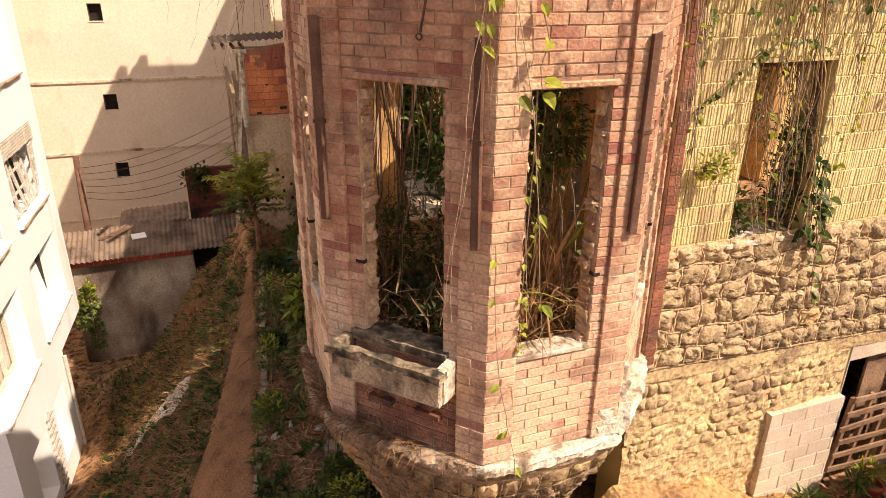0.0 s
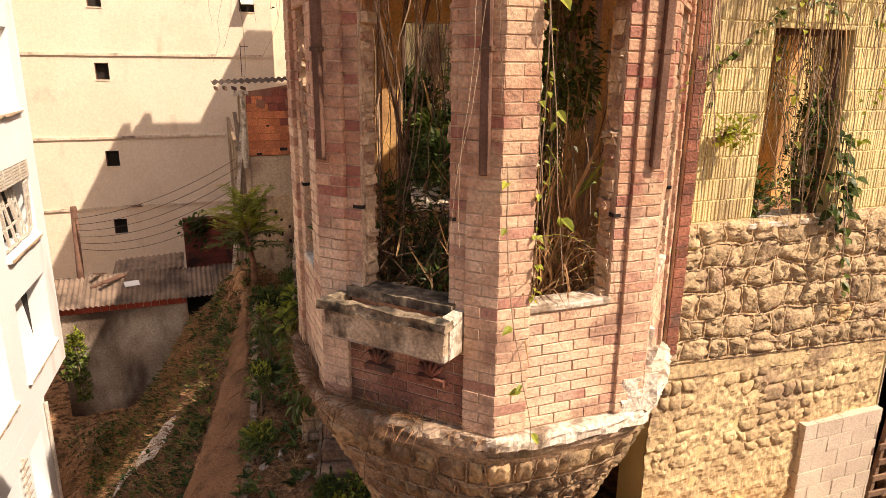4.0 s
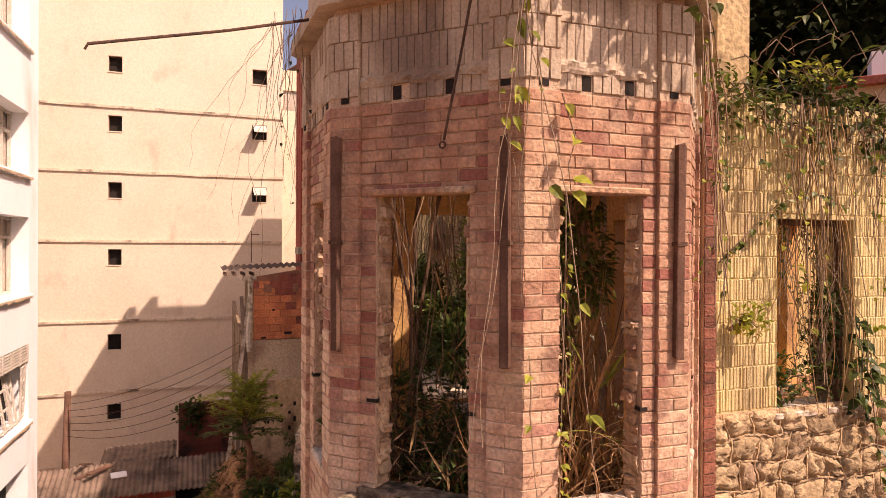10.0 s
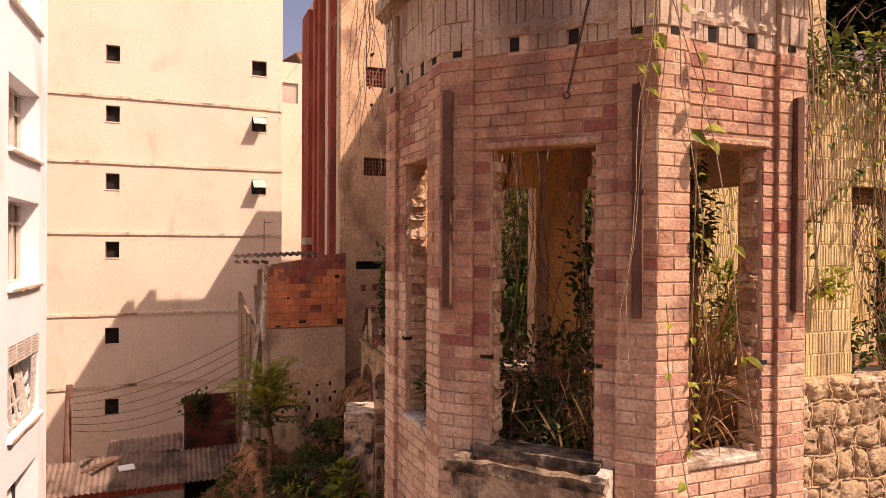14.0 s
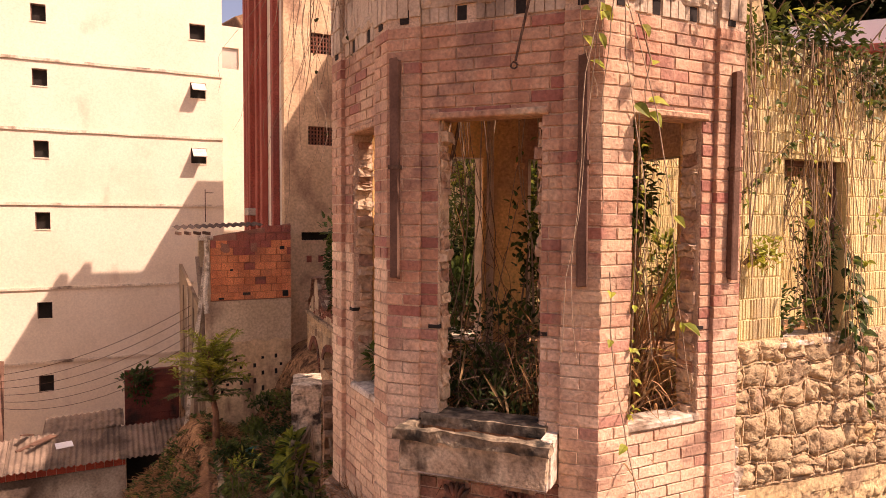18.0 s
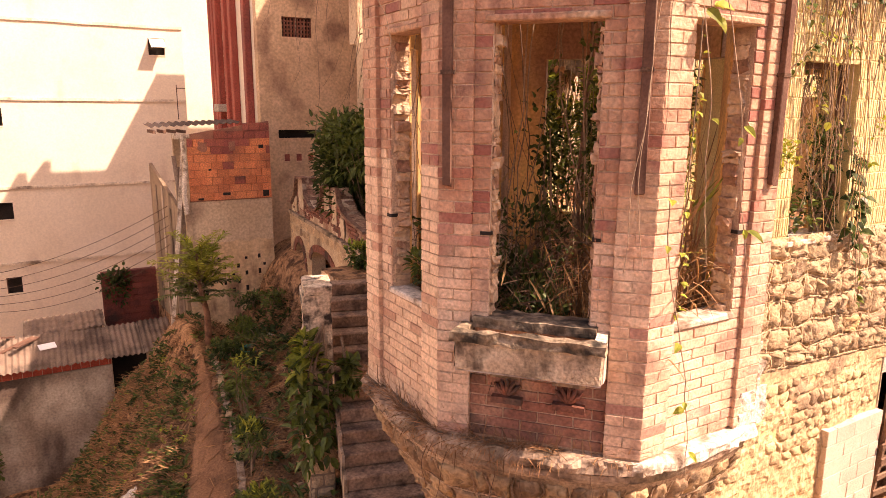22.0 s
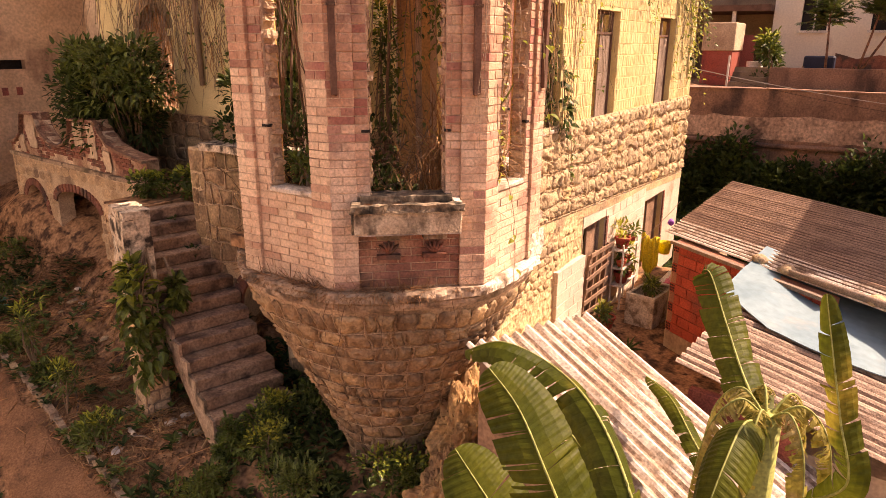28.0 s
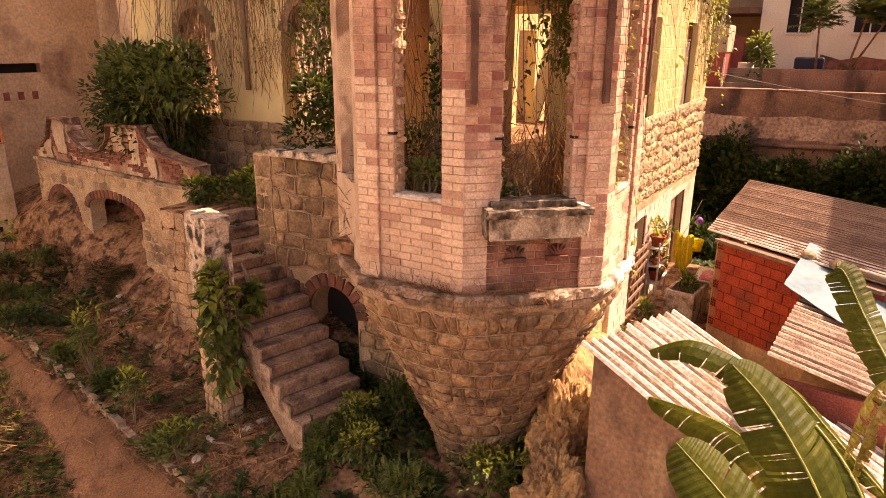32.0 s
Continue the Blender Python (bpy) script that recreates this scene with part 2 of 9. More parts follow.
M_FIBREMID = shade("bleached_brown_fibre_cement", (0.46, 0.34, 0.25), (0.36, 0.255, 0.18), 1.8, 0.95, 0.5, 40, (0.2, 0.13, 0.09), 0.4, 1.6, rand=0.08)
M_TARP = shade("blue_tarpaulin", (0.15, 0.235, 0.265), (0.19, 0.28, 0.305), 1.5, 0.6, 0.3, 8, (0.26, 0.29, 0.28), 0.25, 1.6, spec=0.15, speck=0.15)
M_SOIL = shade("soil_and_litter", (0.30, 0.16, 0.083), (0.42, 0.235, 0.122), 2.6, 1.0, 1.0, 16, (0.085, 0.048, 0.03), 0.66, 4.2, spec=0.05, speck=0.6, wash=(0.16, 0.09, 0.05), wash_scale=0.7)
M_BANK = shade("dry_ochre_earth", (0.50, 0.325, 0.15), (0.40, 0.24, 0.11), 2.4, 1.0, 1.0, 16, (0.24, 0.135, 0.07), 0.55, 2.0, spec=0.05, speck=0.55, wash=(0.26, 0.155, 0.085), wash_scale=1.2)
M_PATH = shade("trodden_earth", (0.29, 0.15, 0.078), (0.225, 0.115, 0.06), 1.3, 1.0, 1.0, 34, (0.15, 0.078, 0.042), 0.4, 2.2, spec=0.05, speck=0.5)
M_STEP = shade("worn_step", (0.25, 0.15, 0.092), (0.37, 0.24, 0.155), 3.0, 0.95, 0.8, 26, (0.10, 0.062, 0.042), 0.5, 2.8, speck=0.5)
M_ARCHWALL = shade("arch_wall_stone", (0.54, 0.375, 0.22), (0.42, 0.28, 0.165), 2.5, 0.95, 0.8, 28, (0.22, 0.14, 0.09), 0.45, 1.6, 0.16)
M_SMALLBRICK = shade("small_red_brick", (0.27, 0.105, 0.065), (0.19, 0.075, 0.05), 4.0, 0.95, 0.7, 40, (0.10, 0.065, 0.048), 0.55, 2.0, 0.25)
M_CURL = shade("whitewash_worn_to_brick", (0.27, 0.125, 0.08), (0.42, 0.26, 0.16), 3.0, 0.95, 0.8, 26, (0.66, 0.52, 0.35), 0.55, 1.8, streak=1.8, speck=0.5)
M_STAINED = shade("dark_stained_plaster", (0.24, 0.165, 0.105), (0.33, 0.235, 0.15), 1.0, 0.95, 0.4, 20, (0.10, 0.07, 0.05), 0.55, 0.9, streak=2.5, speck=0.25)
M_TALLWALL = shade("reddish_stained_plaster", (0.66, 0.46, 0.285), (0.56, 0.375, 0.225), 1.4, 0.95, 0.5, 14, (0.32, 0.19, 0.12), 0.42, 1.0, streak=1.3, speck=0.3)
M_WOOD = shade("weathered_wood", (0.20, 0.14, 0.10), (0.28, 0.205, 0.15), 5.0, 0.85, 0.5, 50, rand=0.1)
M_DARKWOOD = shade("blackened_wood", (0.115, 0.062, 0.043), (0.18, 0.10, 0.07), 4.0, 0.9, 0.2, 50, rand=0.08, spec=0.1, speck=0.3)
M_IRON = shade("rusty_iron", (0.09, 0.055, 0.04), (0.14, 0.08, 0.05), 8.0, 0.75, 0.4, 60, metal=0.4)
# Near-black that stands for the shade inside holes, rooms and windows.
M_INSIDESHADE = shade("dark_inside", (0.02, 0.016, 0.013), (0.03, 0.024, 0.02), 2.0, 1.0, 0.0)
M_LEAF = shade("green_leaf", (0.075, 0.11, 0.02), (0.13, 0.165, 0.03), 1.5, 0.45, 0.0, 20, rand=0.4, trans=0.3, spec=0.4)
M_LEAFDARK = shade("dark_green_leaf", (0.035, 0.058, 0.014), (0.065, 0.09, 0.02), 1.5, 0.6, 0.0, 20, rand=0.45, trans=0.25, spec=0.2)
M_LEAFLIME = shade("yellow_green_leaf", (0.27, 0.31, 0.045), (0.38, 0.38, 0.055), 1.5, 0.5, 0.0, 20, rand=0.35, trans=0.4)
M_DRY = shade("dry_stalk", (0.34, 0.21, 0.10), (0.44, 0.28, 0.13), 2.0, 0.9, 0.0, 20, rand=0.35, trans=0.15)
M_DARKVINE = shade("old_root", (0.10, 0.058, 0.036), (0.16, 0.095, 0.06), 4.0, 0.95, 0.6, 40)
M_STRAW = shade("rusty_straw", (0.27, 0.132, 0.056), (0.41, 0.225, 0.09), 2.0, 0.9, 0.0, 20, rand=0.45, trans=0.2)
M_DRYBROWN = shade("brown_dead_leaf", (0.24, 0.125, 0.06), (0.34, 0.185, 0.09), 2.0, 0.95, 0.0, 20, rand=0.5, trans=0.1)
M_VINE = shade("vine_stem", (0.20, 0.135, 0.085), (0.28, 0.20, 0.13), 6.0, 0.9, 0.3, 50, rand=0.2)
M_BANANA = shade("banana_leaf", (0.052, 0.066, 0.006), (0.088, 0.098, 0.010), 3.0, 0.5, 0.2, 30, (0.26, 0.21, 0.03), 0.16, 2.0, trans=0.40, spec=0.14, speck=0.3)
M_BANANADRY = shade("dry_banana_leaf", (0.34, 0.30, 0.06), (0.27, 0.22, 0.05), 2, 0.7, 0.2, 30, (0.4, 0.31, 0.13), 0.4, 3.0, trans=0.3)
M_TRUNK = shade("reddish_bark", (0.30, 0.15, 0.085), (0.21, 0.10, 0.06), 6.0, 0.95, 0.6, 40, (0.12, 0.06, 0.04), 0.4, 5.0)
M_BANANARIB = shade("banana_rib", (0.30, 0.31, 0.09), (0.24, 0.26, 0.07), 3.0, 0.6, 0.1, 30)
M_GLASS = shade("dusty_pane", (0.52, 0.45, 0.37), (0.40, 0.35, 0.29), 1.0, 0.25, 0.0, 20, spec=0.6)
M_FRAMEW = shade("white_frame", (0.66, 0.60, 0.52), (0.56, 0.49, 0.40), 4.0, 0.7, 0.2, 40)
M_PLASTIC = shade("pale_plastic_sheet", (0.62, 0.54, 0.44), (0.52, 0.43, 0.34), 2.0, 0.6, 0.6, 14)


# ---- building helpers ----
def world_of(ob):
    return world_of(ob.parent) @ ob.matrix_parent_inverse @ ob.matrix_basis if ob.parent else ob.matrix_basis.copy()


def mesh_of(name, bm, material, smooth=False):
    me = bpy.data.meshes.new(name)
    bm.to_mesh(me)
    bm.free()
    for m in material if isinstance(material, (list, tuple)) else (material,):
        me.materials.append(m)
    if smooth:
        me.polygons.foreach_set("use_smooth", [True] * len(me.polygons))
    return me


def thing(name, label, category, at=(0, 0, 0), group="", kind="", turn=0):
    ob = new(name)
    ob.matrix_basis = pose(*at, 0, 0, turn)
    return tagged(ob, label, category, group, kind)


def hang(ob, parent):
    ob.parent = parent
    ob.matrix_parent_inverse = world_of(parent).inverted()
    return ob


def part(name, bm, material, parent, label="", smooth=False, kind=""):
    """A mesh given in world places, linked under a thing or a part."""
    ob = hang(new(name, mesh_of(name, bm, material, smooth)), parent)
    return tagged(ob, label, kind=kind)


def piece(name, me, parent, m):
    """A piece on a shared mesh at the world pose m."""
    ob = hang(new(name, me), parent)
    ob.matrix_basis = m
    return ob


def solo(name, bm, material, label, category, group="", kind="", smooth=False):
    return tagged(new(name, mesh_of(name, bm, material, smooth)), label, category, group, kind)


def box(bm, x0, x1, y0, y1, z0, z1, m=None, bevel=0.0):
    vs = bmesh.ops.create_cube(bm, size=1, matrix=Matrix.Translation(((x0 + x1) / 2, (y0 + y1) / 2, (z0 + z1) / 2)) @ Matrix.Diagonal((abs(x1 - x0), abs(y1 - y0), abs(z1 - z0), 1)))["verts"]
    if bevel:
        es = list({e for v in vs for e in v.link_edges})
        r = bmesh.ops.bevel(bm, geom=es, offset=bevel, segments=1, affect="EDGES")
        vs = list({v for f in r["faces"] for v in f.verts} | {v for v in vs if v.is_valid})
    if m:
        bmesh.ops.transform(bm, matrix=m, verts=vs)
    return vs


def rough(bm, cuts, amp, scale=7.0):
    """Cut a mesh finer and make its surface uneven."""
    bmesh.ops.subdivide_edges(bm, edges=bm.edges, cuts=cuts, use_grid_fill=True)
    for v in bm.verts:
        p = v.co * scale
        v.co += amp * Vector((noise.noise(p), noise.noise(p + Vector((9, 0, 0))), noise.noise(p + Vector((0, 9, 0)))))
    return bm


def boxed(x0, x1, y0, y1, z0, z1, m=None, bevel=0.0):
    bm = bmesh.new()
    box(bm, x0, x1, y0, y1, z0, z1, m, bevel)
    return bm


def side(p, q):
    """The pose of a wall that runs from p to q: x along it, y into it (away from its outer face), z up. Outside is to the right of p to q."""
    d = Vector((q[0] - p[0], q[1] - p[1], 0))
    u = d.normalized()
    n = Vector((-u.y, u.x, 0))
    m = Matrix(((u.x, n.x, 0, p[0]), (u.y, n.y, 0, p[1]), (0, 0, 1, 0), (0, 0, 0, 1)))
    return m, d.length


def pierced(length, z0, z1, depth, holes, m, y0=0.0, x0=0.0):
    """A wall with rectangular openings (x0, x1, z0, z1) through it, in the wall's own pose m."""
    xs = sorted({x0, length, *[min(max(v, x0), length) for h in holes for v in h[:2]]})
    zs = sorted({z0, z1, *[min(max(v, z0), z1) for h in holes for v in h[2:4]]})
    bm = bmesh.new()
    vert = {}

    def v(i, j, k):
        if (i, j, k) not in vert:
            vert[i, j, k] = bm.verts.new(m @ Vector((xs[i], y0 + depth * k, zs[j])))
        return vert[i, j, k]

    def solid(i, j):
        if not (0 <= i < len(xs) - 1 and 0 <= j < len(zs) - 1):
            return False
        cx, cz = (xs[i] + xs[i + 1]) / 2, (zs[j] + zs[j + 1]) / 2
        return not any(h[0] < cx < h[1] and h[2] < cz < h[3] for h in holes)

    for i in range(len(xs) - 1):
        for j in range(len(zs) - 1):
            if not solid(i, j):
                continue
            bm.faces.new((v(i, j, 0), v(i + 1, j, 0), v(i + 1, j + 1, 0), v(i, j + 1, 0)))
            bm.faces.new((v(i, j, 1), v(i, j + 1, 1), v(i + 1, j + 1, 1), v(i + 1, j, 1)))
            for di, dj, a, b in ((-1, 0, (i, j), (i, j + 1)), (1, 0, (i + 1, j + 1), (i + 1, j)), (0, -1, (i + 1, j), (i, j)), (0, 1, (i, j + 1), (i + 1, j + 1))):
                if not solid(i + di, j + dj):
                    bm.faces.new((v(*a, 0), v(*b, 0), v(*b, 1), v(*a, 1)))
    bmesh.ops.recalc_face_normals(bm, faces=bm.faces)
    return bm


BRICKS = {}


def brick_mesh(length, height, depth, material, round_to=0.015, bevel=0.005, variant=0):
    key = (round(length / round_to), round(height / 0.005), round(depth, 3), material.name, variant)
    if key not in BRICKS:
        chip = random.Random(variant * 31 + key[0])
        bm = boxed(-length / 2 + 0.0, length / 2, -depth, 0.012, -height / 2, height / 2)
        for f in [f for f in bm.faces if f.normal.y < -0.5]:
            r = bmesh.ops.inset_region(bm, faces=[f], thickness=bevel, depth=0.0)
            bmesh.ops.translate(bm, verts=f.verts, vec=(0, -bevel, 0))
        for v in bm.verts:
            if v.co.y < -depth * 0.5:
                v.co += Vector((chip.uniform(-0.004, 0.004), chip.uniform(-0.0025, 0.0025), chip.uniform(-0.003, 0.003)))
        BRICKS[key] = mesh_of("brick", bm, material)
    return BRICKS[key]


def lay(parent, m, x0, x1, z0, z1, course, length, holes, material_at, joint=0.010, depth=0.009, rnd=None, y=0.0, skip=0.0, name="brick"):
    """Courses of bricks on the face of a wall with the pose m, each an object of its own."""
    rnd = rnd or random.Random(5)
    rows = max(1, round((z1 - z0) / course))
    course = (z1 - z0) / rows
    for j in range(rows):
        a, b = z0 + j * course, z0 + (j + 1) * course
        cz = (a + b) / 2
        spans = [(x0, x1)]
        for h in holes:
            if h[2] < cz < h[3]:
                spans = [s for p, q in spans for s in ((p, min(q, h[0])), (max(p, h[1]), q)) if s[1] - s[0] > 0.03]
        for p, q in spans:
            cuts = [p]
            x = x0 - (length / 2 if j % 2 else 0)
            while x < q:
                if x > p + 0.035 and x < q - 0.035:
                    cuts.append(x)
                x += length
            cuts.append(q)
            for s, e in zip(cuts, cuts[1:]):
                if rnd.random() < skip:
                    continue
                w = e - s - joint
                if w < 0.02:
                    continue
                tilt = pose(0, rnd.uniform(-0.003, 0.003), 0, 0, rnd.uniform(-0.25, 0.25), rnd.uniform(-0.5, 0.5))
                piece(name, brick_mesh(w, course - joint, depth, material_at((s + e) / 2, cz), variant=rnd.randrange(4)), parent, m @ pose((s + e) / 2, y, cz) @ tilt)


# ---- ground ----
def bend(v, *pts):
    """Straight pieces through (v, value) points."""
    if v <= pts[0][0]:
        return pts[0][1]
    for (a, p), (b, q) in zip(pts, pts[1:]):
        if v <= b:
            return p + (q - p) * (v - a) / (b - a)
    return pts[-1][1]


def ease(v, a, b):
    t = min(max((v - a) / (b - a), 0), 1)
    return t * t * (3 - 2 * t)


def ground_z(x, y):
    bank = bend(x, (-30, -6.5), (-5, -5.6), (-2.6, -4.0), (-1.2, -2.2), (-0.3, -0.75), (0.45, -0.25), (1.0, 0.05), (2.0, 0.2), (3.3, 1.35), (4.2, 1.9), (9, 2.6), (60, 6))
    bank += bend(y, (10, -0.25), (13, 0), (17, 0.4), (22, -0.3), (34, -2.0)) * ease(x, -1, 1)
    bank -= 0.75 * ease(y, 14.8, 17.2) * ease(x, 1.2, 2.4) * (1 - ease(x, 3.0, 3.7)) * (1 - ease(y, 21, 24))
    bank -= 0.7 * ease(y, 14.0, 17.0) * (1 - ease(x, 0.2, 1.1)) * (1 - ease(y, 21, 24))
    bank -= 0.62 * ease(x, 2.1, 3.0) * ease(y, 12.3, 13.3) * (1 - ease(y, 15.5, 18.5)) * (1 - ease(x, 4.4, 4.9))
    yard = bend(x, (-30, -4), (-4, -3.2), (0.2, -1.0), (1.2, -0.15), (2.5, 0.0), (13, 0.0), (17, -1.4), (22, -1.6))
    g = yard + (bank - yard) * ease(y, 6.5, 9.6)
    g += (-5.0 - g) * ease(y, 19.5, 21.5) * (1 - ease(x, 0.6, 1.5)) * (1 - ease(y, 32, 40))
    g += (4.0 - g) * ease(x, 23.2, 23.5)
    g += 0.16 * noise.noise((x * 0.45, y * 0.45, 7)) + 0.13 * noise.noise((x * 0.9, y * 0.8, 0)) + 0.05 * noise.noise((x * 2.3, y * 2.3, 3))
    g += 0.28 * math.exp(-((x - 1.9) ** 2 + (y - 7.6) ** 2) / 0.9)
    g += 48 * ease(x + y, 75, 190)
    return g


def spread(lo, mid0, mid1, hi, step):
    out = list(np.arange(mid0, mid1, step))
    s, v = step, mid0
    while v > lo:
        s *= 1.35
        v -= s
        out.insert(0, v)
    s, v = step, out[-1]
    while v < hi:
        s *= 1.35
        v += s
        out.append(v)
    return out


gx, gy = spread(-600, -6, 24.4, 700, 0.2), spread(-500, 5.5, 23, 700, 0.25)
bm = bmesh.new()
grid = [[bm.verts.new((x, y, ground_z(x, y))) for y in gy] for x in gx]
for i in range(len(gx) - 1):
    for j in range(len(gy) - 1):
        bm.faces.new((grid[i][j], grid[i + 1][j], grid[i + 1][j + 1], grid[i][j + 1]))
solo("ground", bm, M_SOIL, "brown earth slope with dry litter and weeds", "ground", kind="structure", smooth=True)

# ---- the turret ----
V = [(1.99, 4.185), (3.28, 4.185), (4.42, 5.35), (4.42, 6.63), (3.28, 7.79), (1.99, 7.79), (0.98, 6.63), (0.98, 5.34)]
SLAB, SILL, LINTEL, BRICKTOP, BANDTOP = 3.10, 4.09, 6.26, 6.93, 7.68
turret = thing("corner_turret", "ruined eight-sided brick turret with empty window openings", "turret", (2.65, 5.98, SLAB), kind="structure")
rnd = random.Random(11)


def skin(fn, us, vs, depth):
    """A closed shell over fn(u, v, out)."""
    bm = bmesh.new()
    g = [[[bm.verts.new(fn(u, v, o)) for v in vs] for u in us] for o in (0.0, -depth)]
    nu, nv = len(us) - 1, len(vs) - 1
    for i in range(nu):
        for j in range(nv):
            bm.faces.new((g[0][i][j], g[0][i + 1][j], g[0][i + 1][j + 1], g[0][i][j + 1]))
            bm.faces.new((g[1][i][j], g[1][i][j + 1], g[1][i + 1][j + 1], g[1][i + 1][j]))
    for i in range(nu):
        bm.faces.new((g[0][i][0], g[1][i][0], g[1][i + 1][0], g[0][i + 1][0]))
        bm.faces.new((g[0][i][nv], g[0][i + 1][nv], g[1][i + 1][nv], g[1][i][nv]))
    for j in range(nv):
        bm.faces.new((g[0][0][j], g[0][0][j + 1], g[1][0][j + 1], g[1][0][j]))
        bm.faces.new((g[0][nu][j], g[1][nu][j], g[1][nu][j + 1], g[0][nu][j + 1]))
    bmesh.ops.recalc_face_normals(bm, faces=bm.faces)
    return bm


def strand(pts, r0, r1=None, sides=5):
    """A tapering tube through points."""
    r1 = r0 if r1 is None else r1
    bm = bmesh.new()
    rows = []
    n = len(pts)
    for i, p in enumerate(pts):
        d = (pts[min(i + 1, n - 1)] - pts[max(i - 1, 0)]).normalized()
        a = d.orthogonal().normalized()
        b = d.cross(a)
        r = r0 + (r1 - r0) * i / max(n - 1, 1)
        rows.append([bm.verts.new(p + (a * math.cos(2 * math.pi * k / sides) + b * math.sin(2 * math.pi * k / sides)) * r) for k in range(sides)])
    for i in range(n - 1):
        for k in range(sides):
            bm.faces.new((rows[i][k], rows[i][(k + 1) % sides], rows[i + 1][(k + 1) % sides], rows[i + 1][k]))
    bm.faces.new(rows[0][::-1])
    bm.faces.new(rows[-1])
    bmesh.ops.recalc_face_normals(bm, faces=bm.faces)
    return bm


def sag(a, b, drop, n=14):
    a, b = Vector(a), Vector(b)
    return [a.lerp(b, k / n) - Vector((0, 0, drop * 4 * (k / n) * (1 - k / n))) for k in range(n + 1)]


def facet(i, j, hole, pal, low=None, thick=0.17, bricks=True, inner=True):
    m, length = side(V[i], V[j])
    holes = [hole] if hole else []
    part_wall = part("facet", pierced(length, SLAB, BANDTOP, thick, holes, m), [M_MORTAR], turret)
    if inner:
        t = 0.02
        s = thick + 0.004
        part("inner_plaster", pierced(length - 0.13, SLAB, BANDTOP, t, holes, m, s, 0.13), M_INNER, turret, "flaking ochre plaster")
    return m, length, part_wall


def material_for(upper, lower, split=4.80):
    def pick(x, z):
        return upper if z > split + 0.05 * math.sin(x * 9) else lower
    return pick


def pilaster_and_panel(m, length, wall, hole, pick, key, pil=0.245, out=0.042):
    """Brick pilasters proud at both ends, a brick panel round the window, a grooved cement band above."""
    for a, b in ((-0.023, pil), (length - pil, length + 0.023)):
        body = part("pilaster", boxed(a + 0.006, b - 0.008, -out + 0.002, 0.01, SLAB, BANDTOP - 0.06, m), M_MORTAR, turret)
        lay(body, m, a - 0.003, b + 0.003, SLAB + 0.02, BRICKTOP, 0.085, b - a + 0.006, [], pick, rnd=rnd, joint=0.009, y=-0.0, depth=out)
        lay(body, m, a, b, BRICKTOP + 0.06, BANDTOP - 0.06, 0.23, 0.09, [], lambda x, z: M_BAND, rnd=rnd, y=-out, name="cement_tile")
    holes = [(x - 0.045, x + 0.045, BRICKTOP - 0.01, BRICKTOP + 0.2) for x in (0.12 + (length - 0.24) / 3, 0.12 + (length - 0.24) * 2 / 3)]
    # Panel bricks below 3.72 m take a darker, redder tone.
    panel = (lambda x, z: M_OLDBRICK if z < 3.72 else pick(x, z)) if key == "A" else pick
    lay(wall, m, pil - 0.005, length - pil + 0.005, SLAB + 0.02, BRICKTOP, 0.085, 0.272, [hole], panel, rnd=rnd, joint=0.010, depth=0.006)
    lay(wall, m, pil - 0.005, length - pil + 0.005, BRICKTOP + 0.20, BANDTOP - 0.02, 0.26, 0.066, [], lambda x, z: M_BAND, rnd=rnd, joint=0.006, name="cement_tile")
    lay(wall, m, pil - 0.005, length - pil + 0.005, BRICKTOP + 0.01, BRICKTOP + 0.15, 0.14, 0.07, holes, lambda x, z: M_BAND, rnd=rnd, joint=0.006, name="cement_tile", skip=0.12)
    # a rough broken string course between the two rows of grooves
    part("string_course", skin(lambda u, v, o: m @ Vector((u, -0.030 - o - 0.022 * noise.noise((u * 13, v * 30, 2)) + 5.0 * v * v, BRICKTOP + 0.172 + 0.012 * noise.noise((u * 2.5, 0, 5)) + 0.007 * noise.noise((u * 9, v * 9, 5)) + v * (1 + 0.5 * noise.noise((u * 6, 1, 3))))), [pil + (length - 2 * pil) * i / 40 for i in range(41)], [-0.045, -0.025, 0.0, 0.025, 0.045], 0.04), M_BAND, turret, "crumbling cement string course")


def ragged_jamb(m, hole, thick, wall):
    """Broken brick ends down both sides of an opening."""
    for x, s in ((hole[0], 1), (hole[1], -1)):
        z = hole[2] + 0.02
        while z < hole[3] - 0.08:
            h = rnd.uniform(0.05, 0.10)
            w = rnd.uniform(0.006, 0.032) if rnd.random() < 0.88 else 0.055
            bm = boxed(min(x, x + s * w), max(x, x + s * w), 0.015 + rnd.uniform(0, 0.04), thick - 0.01, z, z + h - rnd.uniform(0.004, 0.016), m)
            bmesh.ops.subdivide_edges(bm, edges=bm.edges, cuts=1, use_grid_fill=True)
            for v in bm.verts:
                v.co += Vector((rnd.uniform(-1, 1), rnd.uniform(-1, 1), rnd.uniform(-1, 1))) * 0.013
            part("broken_brick", bm, rnd.choice((M_JAMB, M_JAMB, M_CORE)), wall)
            z += h


